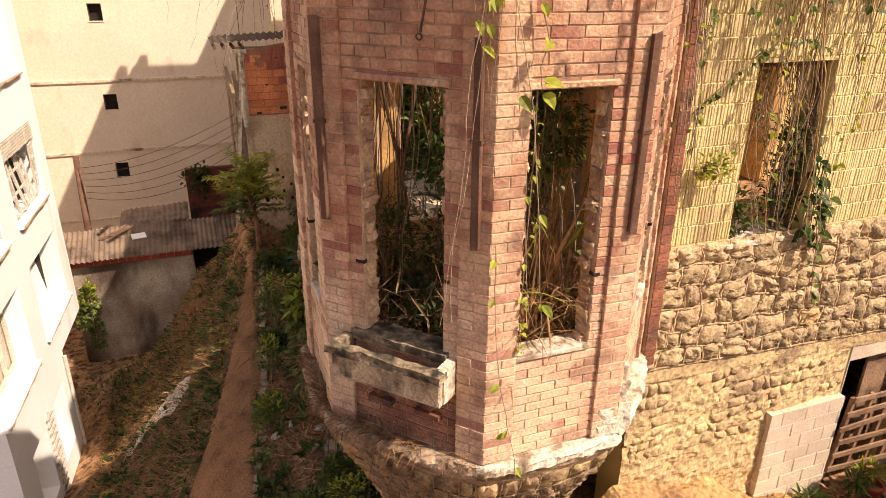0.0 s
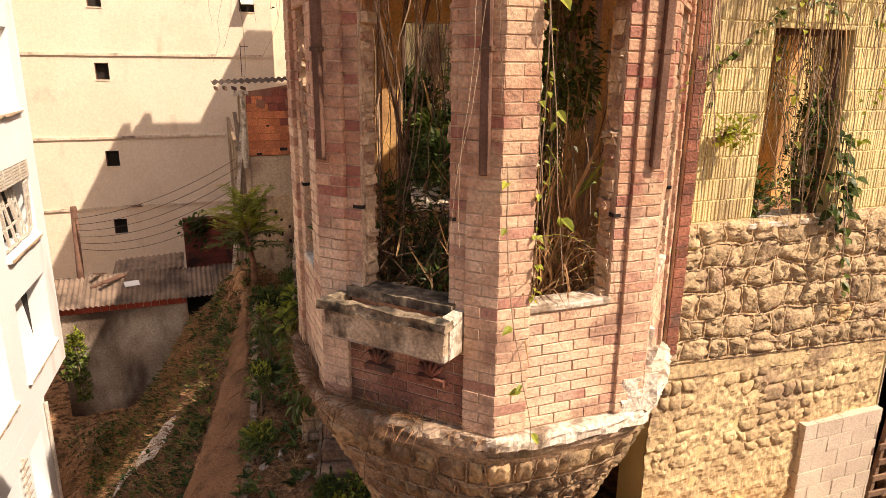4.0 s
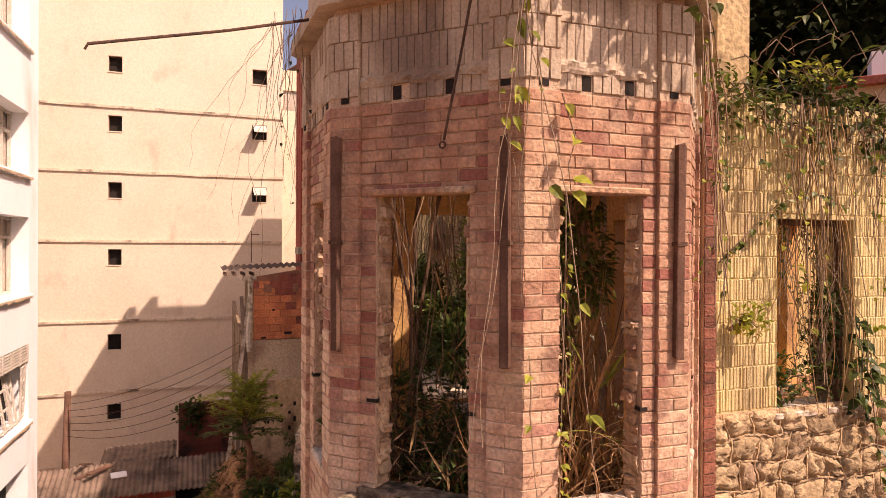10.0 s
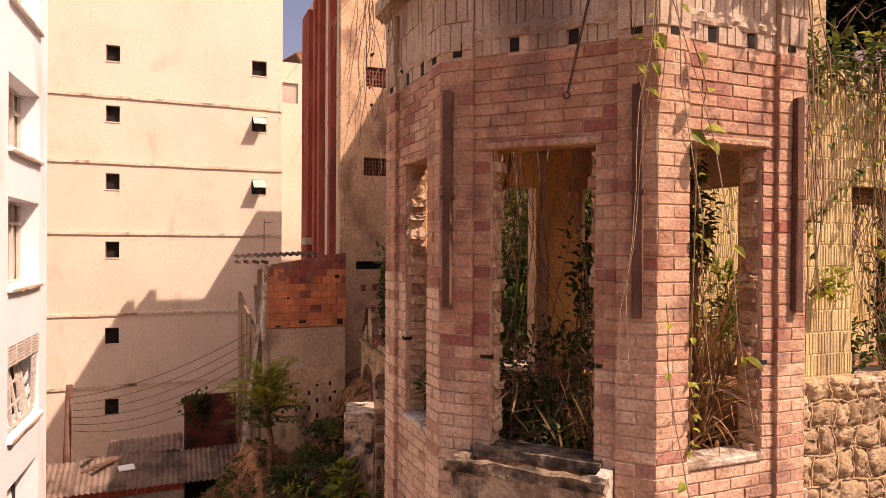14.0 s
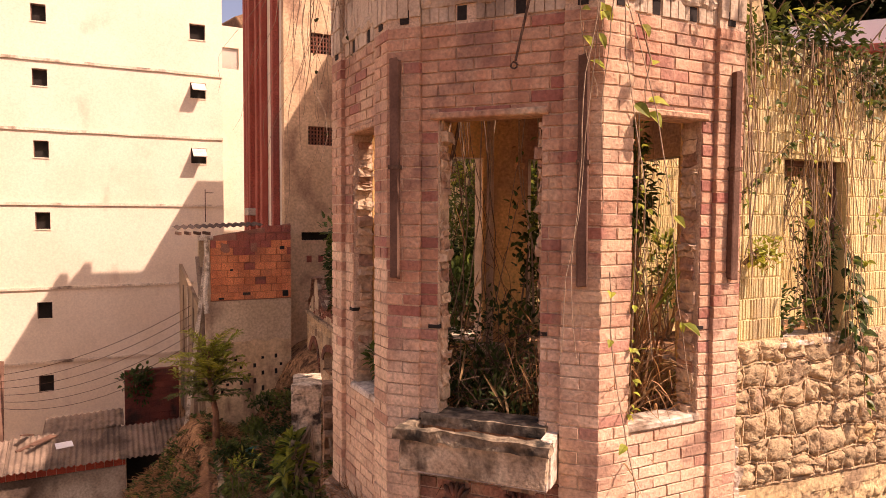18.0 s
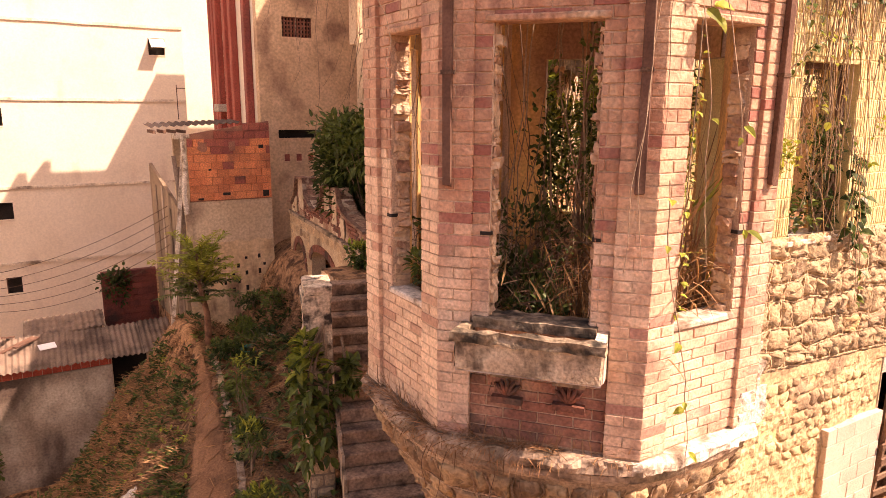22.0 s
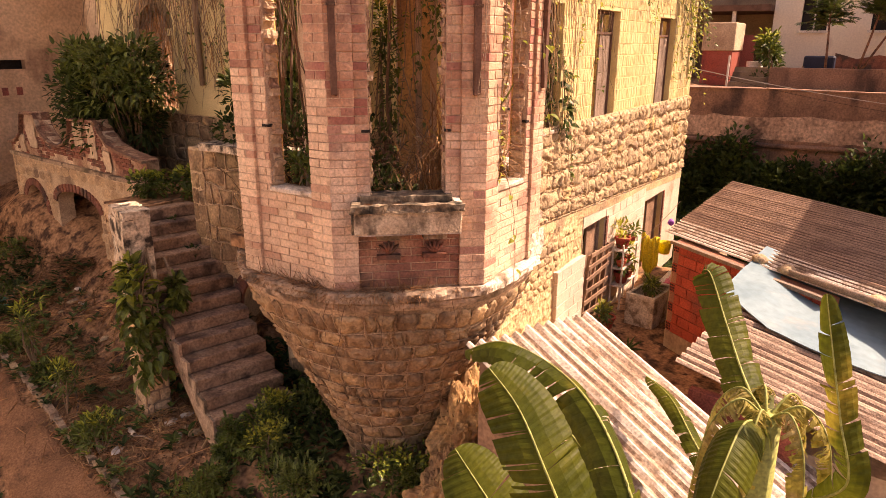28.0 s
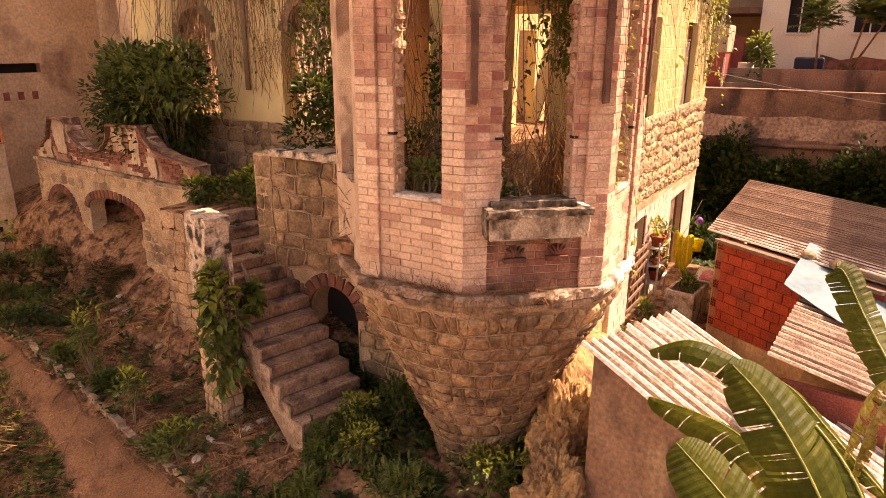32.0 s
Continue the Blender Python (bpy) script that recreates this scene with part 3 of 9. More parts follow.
UP, LOW = M_BRICK, M_BRICKPALE
FACETS = {}
for key, i, j, hole in (("A", 7, 0, (0.38, 1.14, SILL, LINTEL)), ("B", 0, 1, (0.262, 0.93, SILL, LINTEL)), ("Z", 6, 7, (0.44, 1.06, SILL, LINTEL)), ("C", 1, 2, (0.40, 1.16, SILL, LINTEL)), ("NW", 5, 6, (0.38, 1.14, SILL, LINTEL)), ("N", 4, 5, (0.18, 0.92, SILL, LINTEL)), ("NE", 3, 4, (0.38, 1.09, SLAB + 0.1, LINTEL - 0.02)), ("E", 2, 3, (0.06, 1.02, SILL, LINTEL - 0.08))):
    m, length, wall = facet(i, j, hole, None)
    FACETS[key] = (m, length, hole)
    if key in ("A", "B", "Z", "C"):
        pick = material_for(UP, LOW) if key != "Z" else material_for(M_BRICK, M_BRICKSIDE, 5.3)
        pilaster_and_panel(m, length, wall, hole, pick, key)
        ragged_jamb(m, hole, 0.17, wall)
        for x0, x1 in ((hole[0] - 0.075, hole[0] + 0.012), (hole[1] - 0.012, hole[1] + 0.05)):
            # A black block carries the slot's shade; the wall is not cut.
            part("jamb_slot", boxed(x0, x1, -0.014, 0.06, 4.735, 4.762, m), M_INSIDESHADE, turret, "black strip for the shade in a slot")
        part("lintel", boxed(hole[0] - 0.06, hole[1] + 0.05, -0.035, 0.16, LINTEL - 0.005, LINTEL + 0.045, m, 0.01), M_CORE, turret, "cracked cement lintel strip")
        if key != "A":
            part("window_sill", boxed(hole[0] - 0.02, hole[1] + 0.02, -0.03, 0.20, SILL - 0.03, SILL + 0.025, m, 0.012), M_WHITESLAB, turret, "worn whitewashed window sill")
# the cornice and the rounded base ring


def ring(points, out, z0, z1, inset=0.35):
    cx, cy = 2.65, 5.98
    bm = bmesh.new()
    lo, li = [], []
    for x, y in points:
        d = Vector((x - cx, y - cy, 0))
        n = d.normalized()
        lo.append(Vector((x, y, 0)) + n * out)
        li.append(Vector((x, y, 0)) - n * inset)
    rows = []
    for pts, z in ((li, z0), (lo, z0), (lo, z1), (li, z1)):
        rows.append([bm.verts.new((p.x, p.y, z)) for p in pts])
    n = len(points)
    for a, b in ((0, 1), (1, 2), (2, 3), (3, 0)):
        for k in range(n):
            bm.faces.new((rows[a][k], rows[a][(k + 1) % n], rows[b][(k + 1) % n], rows[b][k]))
    bmesh.ops.recalc_face_normals(bm, faces=bm.faces)
    return bm


for key in "ABZC":
    m, length, hole = FACETS[key]
    for k in range(4):
        x = 0.12 + (length - 0.24) * k / 3
        y = -0.047 if k in (0, 3) else -0.004
        # Black block laid on the face in place of a hole's shade.
        part("putlog_hole", boxed(x - 0.035, x + 0.035, y, y + 0.05, BRICKTOP + 0.02, BRICKTOP + 0.12, m), M_INSIDESHADE, turret, "black block for the shade in a beam hole")
part("cornice", ring(V, 0.16, BANDTOP, BANDTOP + 0.12), M_BAND, turret, "weathered cement cornice")
part("parapet", ring(V, 0.0, BANDTOP + 0.12, BANDTOP + 0.55, 0.25), M_BAND, turret)

# the broken lower corner, its bricks gone and the fill showing
for i, (z, h, w) in enumerate(((3.1, 0.30, 0.34), (3.36, 0.26, 0.26), (3.58, 0.22, 0.18), (3.76, 0.16, 0.10))):
    bm = bmesh.new()
    bmesh.ops.create_cube(bm, size=1)
    bmesh.ops.subdivide_edges(bm, edges=bm.edges, cuts=5, use_grid_fill=True)
    for v in bm.verts:
        co = Vector((V[1][0] - 0.02 + 0.02 * i, V[1][1] + 0.10, z + h / 2)) + Vector((v.co.x * w, v.co.y * w * 0.9, v.co.z * h))
        v.co = co + 0.035 * Vector((noise.noise(co * 9), noise.noise(co * 9 + Vector((4, 0, 0))), noise.noise(co * 9 + Vector((0, 4, 0)))))
    part("broken_corner", bm, M_WHITESLAB, turret, "ragged whitish broken plaster")
# Slab added out of view to keep sun off the north inner walls.
part("turret_ceiling", boxed(1.4, 4.1, 6.3, 7.45, BANDTOP - 0.16, BANDTOP - 0.02), M_CORE, turret, "added slab keeping the sun off the inner walls")


# ---- the turret's stone foot ----
CX, CY = 2.65, 5.98


def oct_radius(ang):
    """How far the turret's outline lies from its middle."""
    best = 9
    d = Vector((math.cos(ang), math.sin(ang)))
    for k in range(8):
        p, q = Vector(V[k]) - Vector((CX, CY)), Vector(V[(k + 1) % 8]) - Vector((CX, CY))
        e = q - p
        den = d.x * e.y - d.y * e.x
        if abs(den) > 1e-6:
            t = (p.x * e.y - p.y * e.x) / den
            s = (p.x * d.y - p.y * d.x) / den
            if t > 0 and -1e-6 <= s <= 1 + 1e-6:
                best = min(best, t)
    return best


FOOT = [(0.0, 0.62), (0.35, 0.66), (1.2, 1.00), (2.0, 1.36), (2.55, 1.66), (2.86, 1.80), (2.99, 1.86)]


def foot_point(ang, z, out=0.0):
    r = bend(z, *FOOT)
    ro = 0.5 * (oct_radius(ang) + 1.78) + 0.07
    w = ease(z, 1.6, 2.95)
    rr = r * (1 - w) + (ro + (r - 1.86)) * w + out
    lean = bend(z, (0, 0.10), (3, 0.0))
    return Vector((CX + lean + rr * math.cos(ang), CY - 0.02 + rr * math.sin(ang), z))


def stone(fn, u0, u1, v0, v1, proud, rnd, rough=0.25, n=3, rim=0.1):
    """One bulging, uneven stone on the surface fn(u, v, out), between u0, u1 and v0, v1."""
    bm = bmesh.new()
    j = [[(rnd.uniform(-1, 1), rnd.uniform(-1, 1)) for _ in range(n + 1)] for _ in range(n + 1)]
    rows = []
    for a in range(n + 1):
        row = []
        for b in range(n + 1):
            edge = a in (0, n) or b in (0, n)
            corner = a in (0, n) and b in (0, n)
            fu, fv = a / n, b / n
            if corner:
                fu, fv = fu + (0.5 - fu) * 0.10, fv + (0.5 - fv) * 0.14
            fu += j[a][b][0] * 0.085
            fv += j[a][b][1] * 0.085
            out = proud * ((rim - 0.2 if corner else rim + 0.2 * j[a][b][0]) if edge else 0.85 + rough * (rnd.random() - 0.3) * 1.6)
            row.append(bm.verts.new(fn(u0 + (u1 - u0) * fu, v0 + (v1 - v0) * fv, out)))
        rows.append(row)
    base = {}
    for a in range(n + 1):
        for b in range(n + 1):
            if a in (0, n) or b in (0, n):
                base[a, b] = bm.verts.new(fn(u0 + (u1 - u0) * a / n, v0 + (v1 - v0) * b / n, -0.03))
    for a in range(n):
        for b in range(n):
            bm.faces.new((rows[a][b], rows[a + 1][b], rows[a + 1][b + 1], rows[a][b + 1]))
    for a in range(n):
        for b in (0, n):
            bm.faces.new((rows[a][b], rows[a + 1][b], base[a + 1, b], base[a, b]))
            bm.faces.new((rows[b][a], rows[b][a + 1], base[b, a + 1], base[b, a]))
    bmesh.ops.recalc_face_normals(bm, faces=bm.faces)
    return bm


def ropes(name, lines, radius, material, parent):
    """Raised mortar: thin four-sided cords along many lines, in one mesh."""
    vs, fs = [], []
    for pts in lines:
        b = len(vs)
        for i, p in enumerate(pts):
            d = (pts[min(i + 1, len(pts) - 1)] - pts[max(i - 1, 0)]).normalized()
            a = d.orthogonal().normalized()
            c = d.cross(a)
            rr = radius * (1.0 + 0.6 * noise.noise(p * 9))
            vs += [tuple(p + q * rr) for q in (a, c, -a, -c)]
        for i in range(len(pts) - 1):
            for k in range(4):
                fs.append((b + 4 * i + k, b + 4 * i + (k + 1) % 4, b + 4 * i + 4 + (k + 1) % 4, b + 4 * i + 4 + k))
    me = bpy.data.meshes.new(name)
    me.from_pydata(vs, [], fs)
    me.materials.append(material)
    tagged(hang(new(name, me), parent), "raised pale mortar cords", kind="stuff")


def stones(parent, flat, u0, u1, v0, v1, course, width, proud, material, rnd, gap=0.02, rough=0.3, scale_u=lambda v: 1.0, clip=None, n=3, rim=0.1, rope=None, cord=0.010, warp=0.0, smooth=False):
    """Uneven courses of stones; u is an angle or a length, scale_u turns it into metres. warp bends the joints out of line."""
    def fn(u, v, o):
        k = scale_u(v)
        fade = warp * min(1.0, max(0.0, min(v - v0, v1 - v) * 6))
        du, dv = noise.noise((u * k * 2.6, v * 2.6, 3.3)), noise.noise((u * k * 2.3, v * 2.9, 8.1))
        lump = 0.30 * proud * noise.noise((u * k * 16, v * 16, 4.4)) if smooth and o > 0.3 * proud else 0.0
        return flat(u + 1.3 * fade * du / k, v + fade * dv, o + lump)

    cords = []
    v = v0
    while v < v1 - 0.03:
        h = min(course * rnd.uniform(0.82, 1.2), v1 - v)
        if v1 - v - h < course * 0.4:
            h = v1 - v
        k = scale_u(v + h / 2)
        u = u0 - rnd.uniform(0, width * 0.6) / k
        while u < u1 - 0.02 / k:
            w = width * rnd.uniform(0.65, 1.45) / k
            a, b = max(u, u0), min(u + w, u1)
            if u1 - b < 0.3 * width / k:
                b = u1
            if (b - a) * k > 0.06 and not (clip and clip((a + b) / 2, v + h / 2)):
                part("stone", stone(fn, a + gap / 2 / k, b - gap / 2 / k, v + gap / 2, v + h - gap / 2, proud, rnd, rough, n, rim), material, parent, smooth=smooth)
                if rope:
                    at = lambda u_, v_: fn(u_ + 0.05 * (b - a) * noise.noise((u_ * 7 * k, v_ * 9, 1)), v_ + 0.05 * h * noise.noise((u_ * 8 * k, v_ * 8, 5)), proud * 0.72)
                    cords.append([at(a + (b - a) * q / 6, v) for q in range(7)])
                    cords.append([at(a, v + h * q / 5) for q in range(6)])
            u = b if b == u1 else u + w
        v += h
    if cords:
        ropes("pointing", cords, cord, rope, parent)


foot = thing("turret_foot", "tapering rubble stone foot below the turret", "stone base", (CX, CY, 0), kind="structure")
angs = [2 * math.pi * k / 64 for k in range(65)]
part("mortar_core", skin(lambda u, v, o: foot_point(u, v, o + 0.016 + 0.008 * noise.noise((u * 14, v * 9, 0))), [2 * math.pi * k / 160 for k in range(161)], [-0.8, -0.3, 0.0] + [0.1 * k for k in range(1, 30)], 0.25), M_FOOTMORTAR, foot)
rnd = random.Random(21)
# the two rounded ledges under the facets
def ledge_at(u, v, o):
    return foot_point(u, 2.99, 0.02 + bend(v, (2.97, -0.02), (3.0, 0.03), (3.08, 0.03), (3.10, 0.0)) + o + 0.035 * noise.noise((u * 7, v * 14, 1)) + 0.028 * noise.noise((u * 26, v * 30, 1)) + 0.014 * noise.noise((u * 70, v * 60, 1))) + Vector((0, 0, v - 2.99 + 0.012 * noise.noise((u * 12, 3, v))))


# Split at the sunlit arris: the two stone tones also carry sun and shade.
for lo, hi, mat, lab in ((-15, 248, M_DIRTSLAB, "chipped stone ledge, dirty and darkened for shade"), (248, 345, M_WHITESLAB, "chipped stone ledge, whitewashed and paler for sun")):
    n = hi - lo
    part("base_ledge", skin(ledge_at, [radians(lo + (hi - lo) * k / n) for k in range(n + 1)], [2.97, 3.0, 3.05, 3.08, 3.105], 0.9), mat, foot, lab)
part("lower_ledge", skin(lambda u, v, o: foot_point(u, 2.99, bend(v, (2.84, -0.08), (2.90, -0.005), (2.96, 0.0)) + o + 0.012 * noise.noise((u * 9, v * 9, 4))) + Vector((0, 0, v - 2.99)), angs, [2.84, 2.88, 2.92, 2.966], 0.6), M_DIRTSLAB, foot, "weathered stone moulding")
stones(foot, lambda u, v, o: foot_point(u, v, o), math.radians(150), math.radians(365), -0.1, 2.83, 0.205, 0.215, 0.05, M_STONEDARK, rnd, 0.03, 0.7, n=5, rim=0.5, rope=M_FOOTMORTAR, cord=0.008, warp=0.05, smooth=True, scale_u=lambda v: bend(v, *FOOT))

# ---- the flower box and the recessed panel under the window of the shaded facet ----
mA, LA, hA = FACETS["A"]
ledge = thing("flower_box", "mossy concrete flower box under an empty window", "planter", tuple(mA @ Vector((0.76, -0.1, 3.68))))
z0, z1 = 3.76, 4.06
M_FRONT = shade("stained_pale_concrete", (0.60, 0.48, 0.33), (0.46, 0.34, 0.225), 5.0, 0.95, 0.8, 40, (0.10, 0.07, 0.045), 0.55, 4.5, streak=1.3, speck=0.5, wash=(0.16, 0.11, 0.065), wash_scale=2.6, wash_low=0.5, wash_high=0.66)
part("front", rough(boxed(0.20, 1.27, -0.30, -0.24, z0, z1 - 0.06, mA, 0.012), 2, 0.012), M_FRONT, ledge, "stained pale concrete front")
part("rim", rough(boxed(0.17, 1.29, -0.335, -0.225, z1 - 0.065, z1 + 0.01, mA), 11, 0.028, 12), M_CONCMOSS, ledge, "black mossy rim")
part("side", rough(boxed(0.18, 0.27, -0.24, 0.0, z0, z1, mA), 4, 0.012, 14), M_CONCMOSS, ledge)
# The sunward end is paler: its sunlight is put into the material.
part("side", rough(boxed(1.20, 1.28, -0.24, 0.0, z0, z1 + 0.01, mA), 3, 0.012), M_WHITESLAB, ledge, "end in paler stone for the sun it catches")
part("bottom", boxed(0.205, 1.265, -0.295, 0.0, z0 - 0.002, z0 + 0.05, mA), M_CONC, ledge)
part("back_sill", rough(boxed(0.27, 1.20, -0.07, 0.19, SILL - 0.06, SILL + 0.015, mA), 9, 0.016, 14), M_CONCMOSS, ledge, "cracked dark sill")
part("soil", rough(boxed(0.272, 1.198, -0.238, -0.06, z0 + 0.05, z0 + 0.17, mA), 4, 0.03, 9), M_SOIL, ledge)
for x in (0.55, 1.02):
    c = thing("carved_bracket", "red terracotta bracket carved with a leaf", "bracket", tuple(mA @ Vector((x, -0.1, 3.52))), "brackets under the flower box")
    part("block", rough(boxed(x - 0.12, x + 0.12, -0.12, 0.0, 3.66, 3.755, mA), 2, 0.012), M_DIRTSLAB, c)
    part("ledge", rough(boxed(x - 0.12, x + 0.12, -0.08, 0.0, 3.44, 3.49, mA), 2, 0.010), M_SMALLBRICK, c)
    for k in range(-2, 3):
        bm = bmesh.new()
        bmesh.ops.create_uvsphere(bm, u_segments=8, v_segments=6, radius=1, matrix=mA @ pose(x + k * 0.028, -0.045, 3.57 - abs(k) * 0.012, 0, k * 22, 0) @ Matrix.Diagonal((0.018, 0.035, 0.07, 1)))
        part("leaf_carving", bm, M_SMALLBRICK, c, smooth=True)

# ---- rain pipes at the arrises ----
for key, x in (("A", 0.06), ("A", LA - 0.10), ("B", 1.20)):
    m, length, hole = FACETS[key]
    p = thing("wall_batten", "charred vertical timber batten on the brick corner", "batten", tuple(m @ Vector((x, -0.07, 5.12))), "battens on the turret")
    w = 0.035
    bm = boxed(x - w, x + w, -0.10, -0.045, 5.10, 6.62 if x > 1 else 6.7, m, 0.008)
    for v in bm.verts:
        v.co += Vector((rnd.uniform(-1, 1), rnd.uniform(-1, 1), 2 * rnd.uniform(-1, 1))) * 0.008
    part("batten", bm, M_DARKWOOD, p)
    part("iron_strap", boxed(x - w - 0.008, x + w + 0.008, -0.106, -0.044, 5.9, 5.93, m), M_IRON, p)

# ---- the house: south wall ----
house = thing("house", "roofless yellow ruined house with a rubble stone storey", "house", (9.5, 5.5, 0), kind="structure")
mS, LS = side((4.40, 5.35), (15.2, 5.35))
X0 = 4.40
WIN = [(5.45 - X0, 6.52 - X0, 4.24, 6.19), (7.98 - X0, 9.18 - X0, 4.20, 6.17), (11.85 - X0, 13.15 - X0, 4.16, 6.16)]
DOORS = [(7.98 - X0, 9.2 - X0, -0.3, 2.18), (11.95 - X0, 13.5 - X0, -0.3, 1.96)]
part("wall_core", pierced(LS, -0.3, 7.35, 0.42, WIN + DOORS, mS), M_YELLOWJOINT, house)
part("wall_back", pierced(LS, 2.7, 7.34, 0.03, WIN, mS, 0.424), M_INNER, house, "flaking ochre plaster")
def stone_low(x):
    return bend(x, (0, 2.74), (10.8, 2.18))
# yellow grooved tiles: each row one course of upright ribs
rnd = random.Random(31)


def rib_row(z, h, spans, m, rnd):
    bm = bmesh.new()
    for a, b in spans:
        x = a
        while x < b - 0.012:
            w = min(rnd.choice((0.032, 0.040, 0.045, 0.05)), b - x)
            d = rnd.uniform(0.005, 0.015)
            p, q, zz = x + 0.002, x + w - 0.003, (z + 0.003 + rnd.uniform(0, 0.008), z + h - 0.003 - rnd.uniform(0, 0.006))
            vs = [bm.verts.new(m @ Vector(c)) for c in ((p, 0.0, zz[0]), (q, 0.0, zz[0]), (q, 0.0, zz[1]), (p, 0.0, zz[1]), (p + 0.006, -d, zz[0] + 0.005), (q - 0.006, -d, zz[0] + 0.005), (q - 0.006, -d, zz[1] - 0.005), (p + 0.006, -d, zz[1] - 0.005))]
            for f in ((4, 5, 6, 7), (0, 1, 5, 4), (1, 2, 6, 5), (2, 3, 7, 6), (3, 0, 4, 7)):
                bm.faces.new([vs[k] for k in f])
            x += w
    return bm


z = 4.30
while z < 7.3:
    h = 0.215
    cz = z + h / 2
    spans = [(0.05, LS - 0.02)]
    for hh in WIN:
        if hh[2] - 0.02 < cz < hh[3]:
            spans = [s for p, q in spans for s in ((p, min(q, hh[0])), (max(p, hh[1]), q)) if s[1] - s[0] > 0.03]
    part("tile_course", rib_row(z, h, spans, mS, rnd), M_YELLOW, house, kind="stuff")
    z += h
# rough stones
fnS = lambda u, v, o: mS @ Vector((u, -o, stone_low(u) + (v - 2.74) * (4.30 - stone_low(u)) / (4.30 - 2.74)))
stones(house, fnS, 0.02, LS - 0.02, 2.80, 4.28, 0.235, 0.29, 0.055, M_STONE, rnd, 0.02, 0.9, n=6, rim=0.5, rope=M_WALLMORTAR, cord=0.009, warp=0.10, smooth=True)
part("pointing", skin(lambda u, v, o: fnS(u, v, 0.018 + 0.010 * noise.noise((u * 6, v * 7, 2)) + o), [LS * i / 150 for i in range(151)], [2.74 + 1.55 * j / 20 for j in range(21)], 0.012), M_WALLMORTAR, house, "ropy raised mortar")
part("ledge_strip", skin(lambda u, v, o: mS @ Vector((u, -0.03 - o + 0.012 * noise.noise((u * 3, v * 5, 0)), stone_low(u) + v)), [LS * i / 40 for i in range(41)], [-0.13, -0.06, 0.02], 0.05), M_RENDER, house, "crumbling cement ledge")
# the lower storey: rubble left of the door, blocks right of it
part("rubble_coat", skin(lambda u, v, o: mS @ Vector((u, -0.02 - o - 0.025 * noise.noise((u * 2.2, v * 2.6, 0)) - 0.028 * noise.noise((u * 6, v * 7, 4)) - 0.022 * noise.noise((u * 15, v * 15, 9)), v)), [3.5 * i / 110 for i in range(111)], [-0.3 + 2.9 * j / 80 for j in range(81)], 0.02), M_RENDER, house, "crumbling ochre rubble and render")
stones(house, lambda u, v, o: mS @ Vector((u, -0.01 - o, v)), 0.1, 3.4, 1.45, 2.55, 0.15, 0.19, 0.028, M_RENDER, rnd, 0.014, 0.9, n=4, rim=0.4, warp=0.09, smooth=True, clip=lambda u, v: v > stone_low(u) - 0.16 or (u > 2.1 and v < 1.75) or noise.noise((u * 1.6, v * 2.2, 5)) < -0.05)
part("render_coat", pierced(LS, -0.3, 2.6, 0.02, [(a, b, -1, d) for a, b, c, d in DOORS] + [(0, 3.57, -1, 3)], mS, -0.018, 3.57), M_BLOCK, house)
lay(house, mS, 2.25, 3.56, -0.1, 1.68, 0.222, 0.42, [], lambda x, z: M_BLOCK, rnd=rnd, joint=0.01, depth=0.10, y=-0.0, name="block")
lay(house, mS, 4.82, 7.50, -0.1, 2.33, 0.222, 0.42, [], lambda x, z: M_BLOCK, rnd=rnd, joint=0.01, depth=0.03, y=-0.0, name="block")
for a, b, c, d in WIN:
    part("window_sill", boxed(a - 0.06, b + 0.06, -0.06, 0.43, c - 0.06, c + 0.005, mS, 0.012), M_WHITESLAB, house, "worn stone window sill")
# window frames of old timber
for a, b, c, d in WIN:
    f = part("window_frame", boxed(a, a + 0.06, 0.12, 0.2, c, d, mS, 0.006), M_DARKWOOD, house, "rotten timber window frame")
    part("jamb", boxed(b - 0.06, b, 0.12, 0.2, c, d, mS, 0.006), M_DARKWOOD, f)
    part("head", boxed(a + 0.06, b - 0.06, 0.12, 0.2, d - 0.06, d, mS, 0.006), M_DARKWOOD, f)
    if a > 2:
        part("transom", boxed(a + 0.06, b - 0.06, 0.12, 0.18, d - 0.42, d - 0.37, mS, 0.006), M_DARKWOOD, f)
        part("mullion", boxed((a + b) / 2 - 0.025, (a + b) / 2 + 0.025, 0.12, 0.18, d - 0.37, d - 0.06, mS, 0.005), M_WOOD, f)
        part("shutter", boxed((a + b) / 2 - 0.02, b - 0.07, 0.14, 0.17, c + 0.02, d - 0.43, mS, 0.006), M_WOOD, f, "grey peeling shutter leaf")

# other walls of the house
mE, LE = side((15.2, 5.77), (15.2, 15.7))
part("east_wall", pierced(LE, -0.3, 7.2, 0.4, [(2, 3, 4.2, 6.1), (6, 7, 4.2, 6.1)], mE), M_GREYPL, house)
mN, LN = side((15.2, 16.1), (5.0, 16.1))
part("north_wall", pierced(LN, -0.3, 7.2, 0.4, [(2, 3, 4.2, 6.1), (6, 7, 4.2, 6.1)], mN), M_GREYPL, house)
# White panel added to give the bright patch beyond the turret doorway.
part("north_lining", boxed(9.4, 14.8, 16.05, 16.096, 3.5, 7.2), M_WHITE, house, "added white panel for the bright view through the doorway")
# Hidden wall piece added so that the brick annex lies in shade.
part("north_gable", boxed(5.0, 9.0, 16.1, 16.5, 7.2, 12.0), M_GREYPL, house, "hidden wall piece added to shade the annex")
part("upper_floor", boxed(5.4, 15.0, 5.8, 15.7, 3.3, 3.5), M_SOIL, house, "overgrown floor of fallen rubble")
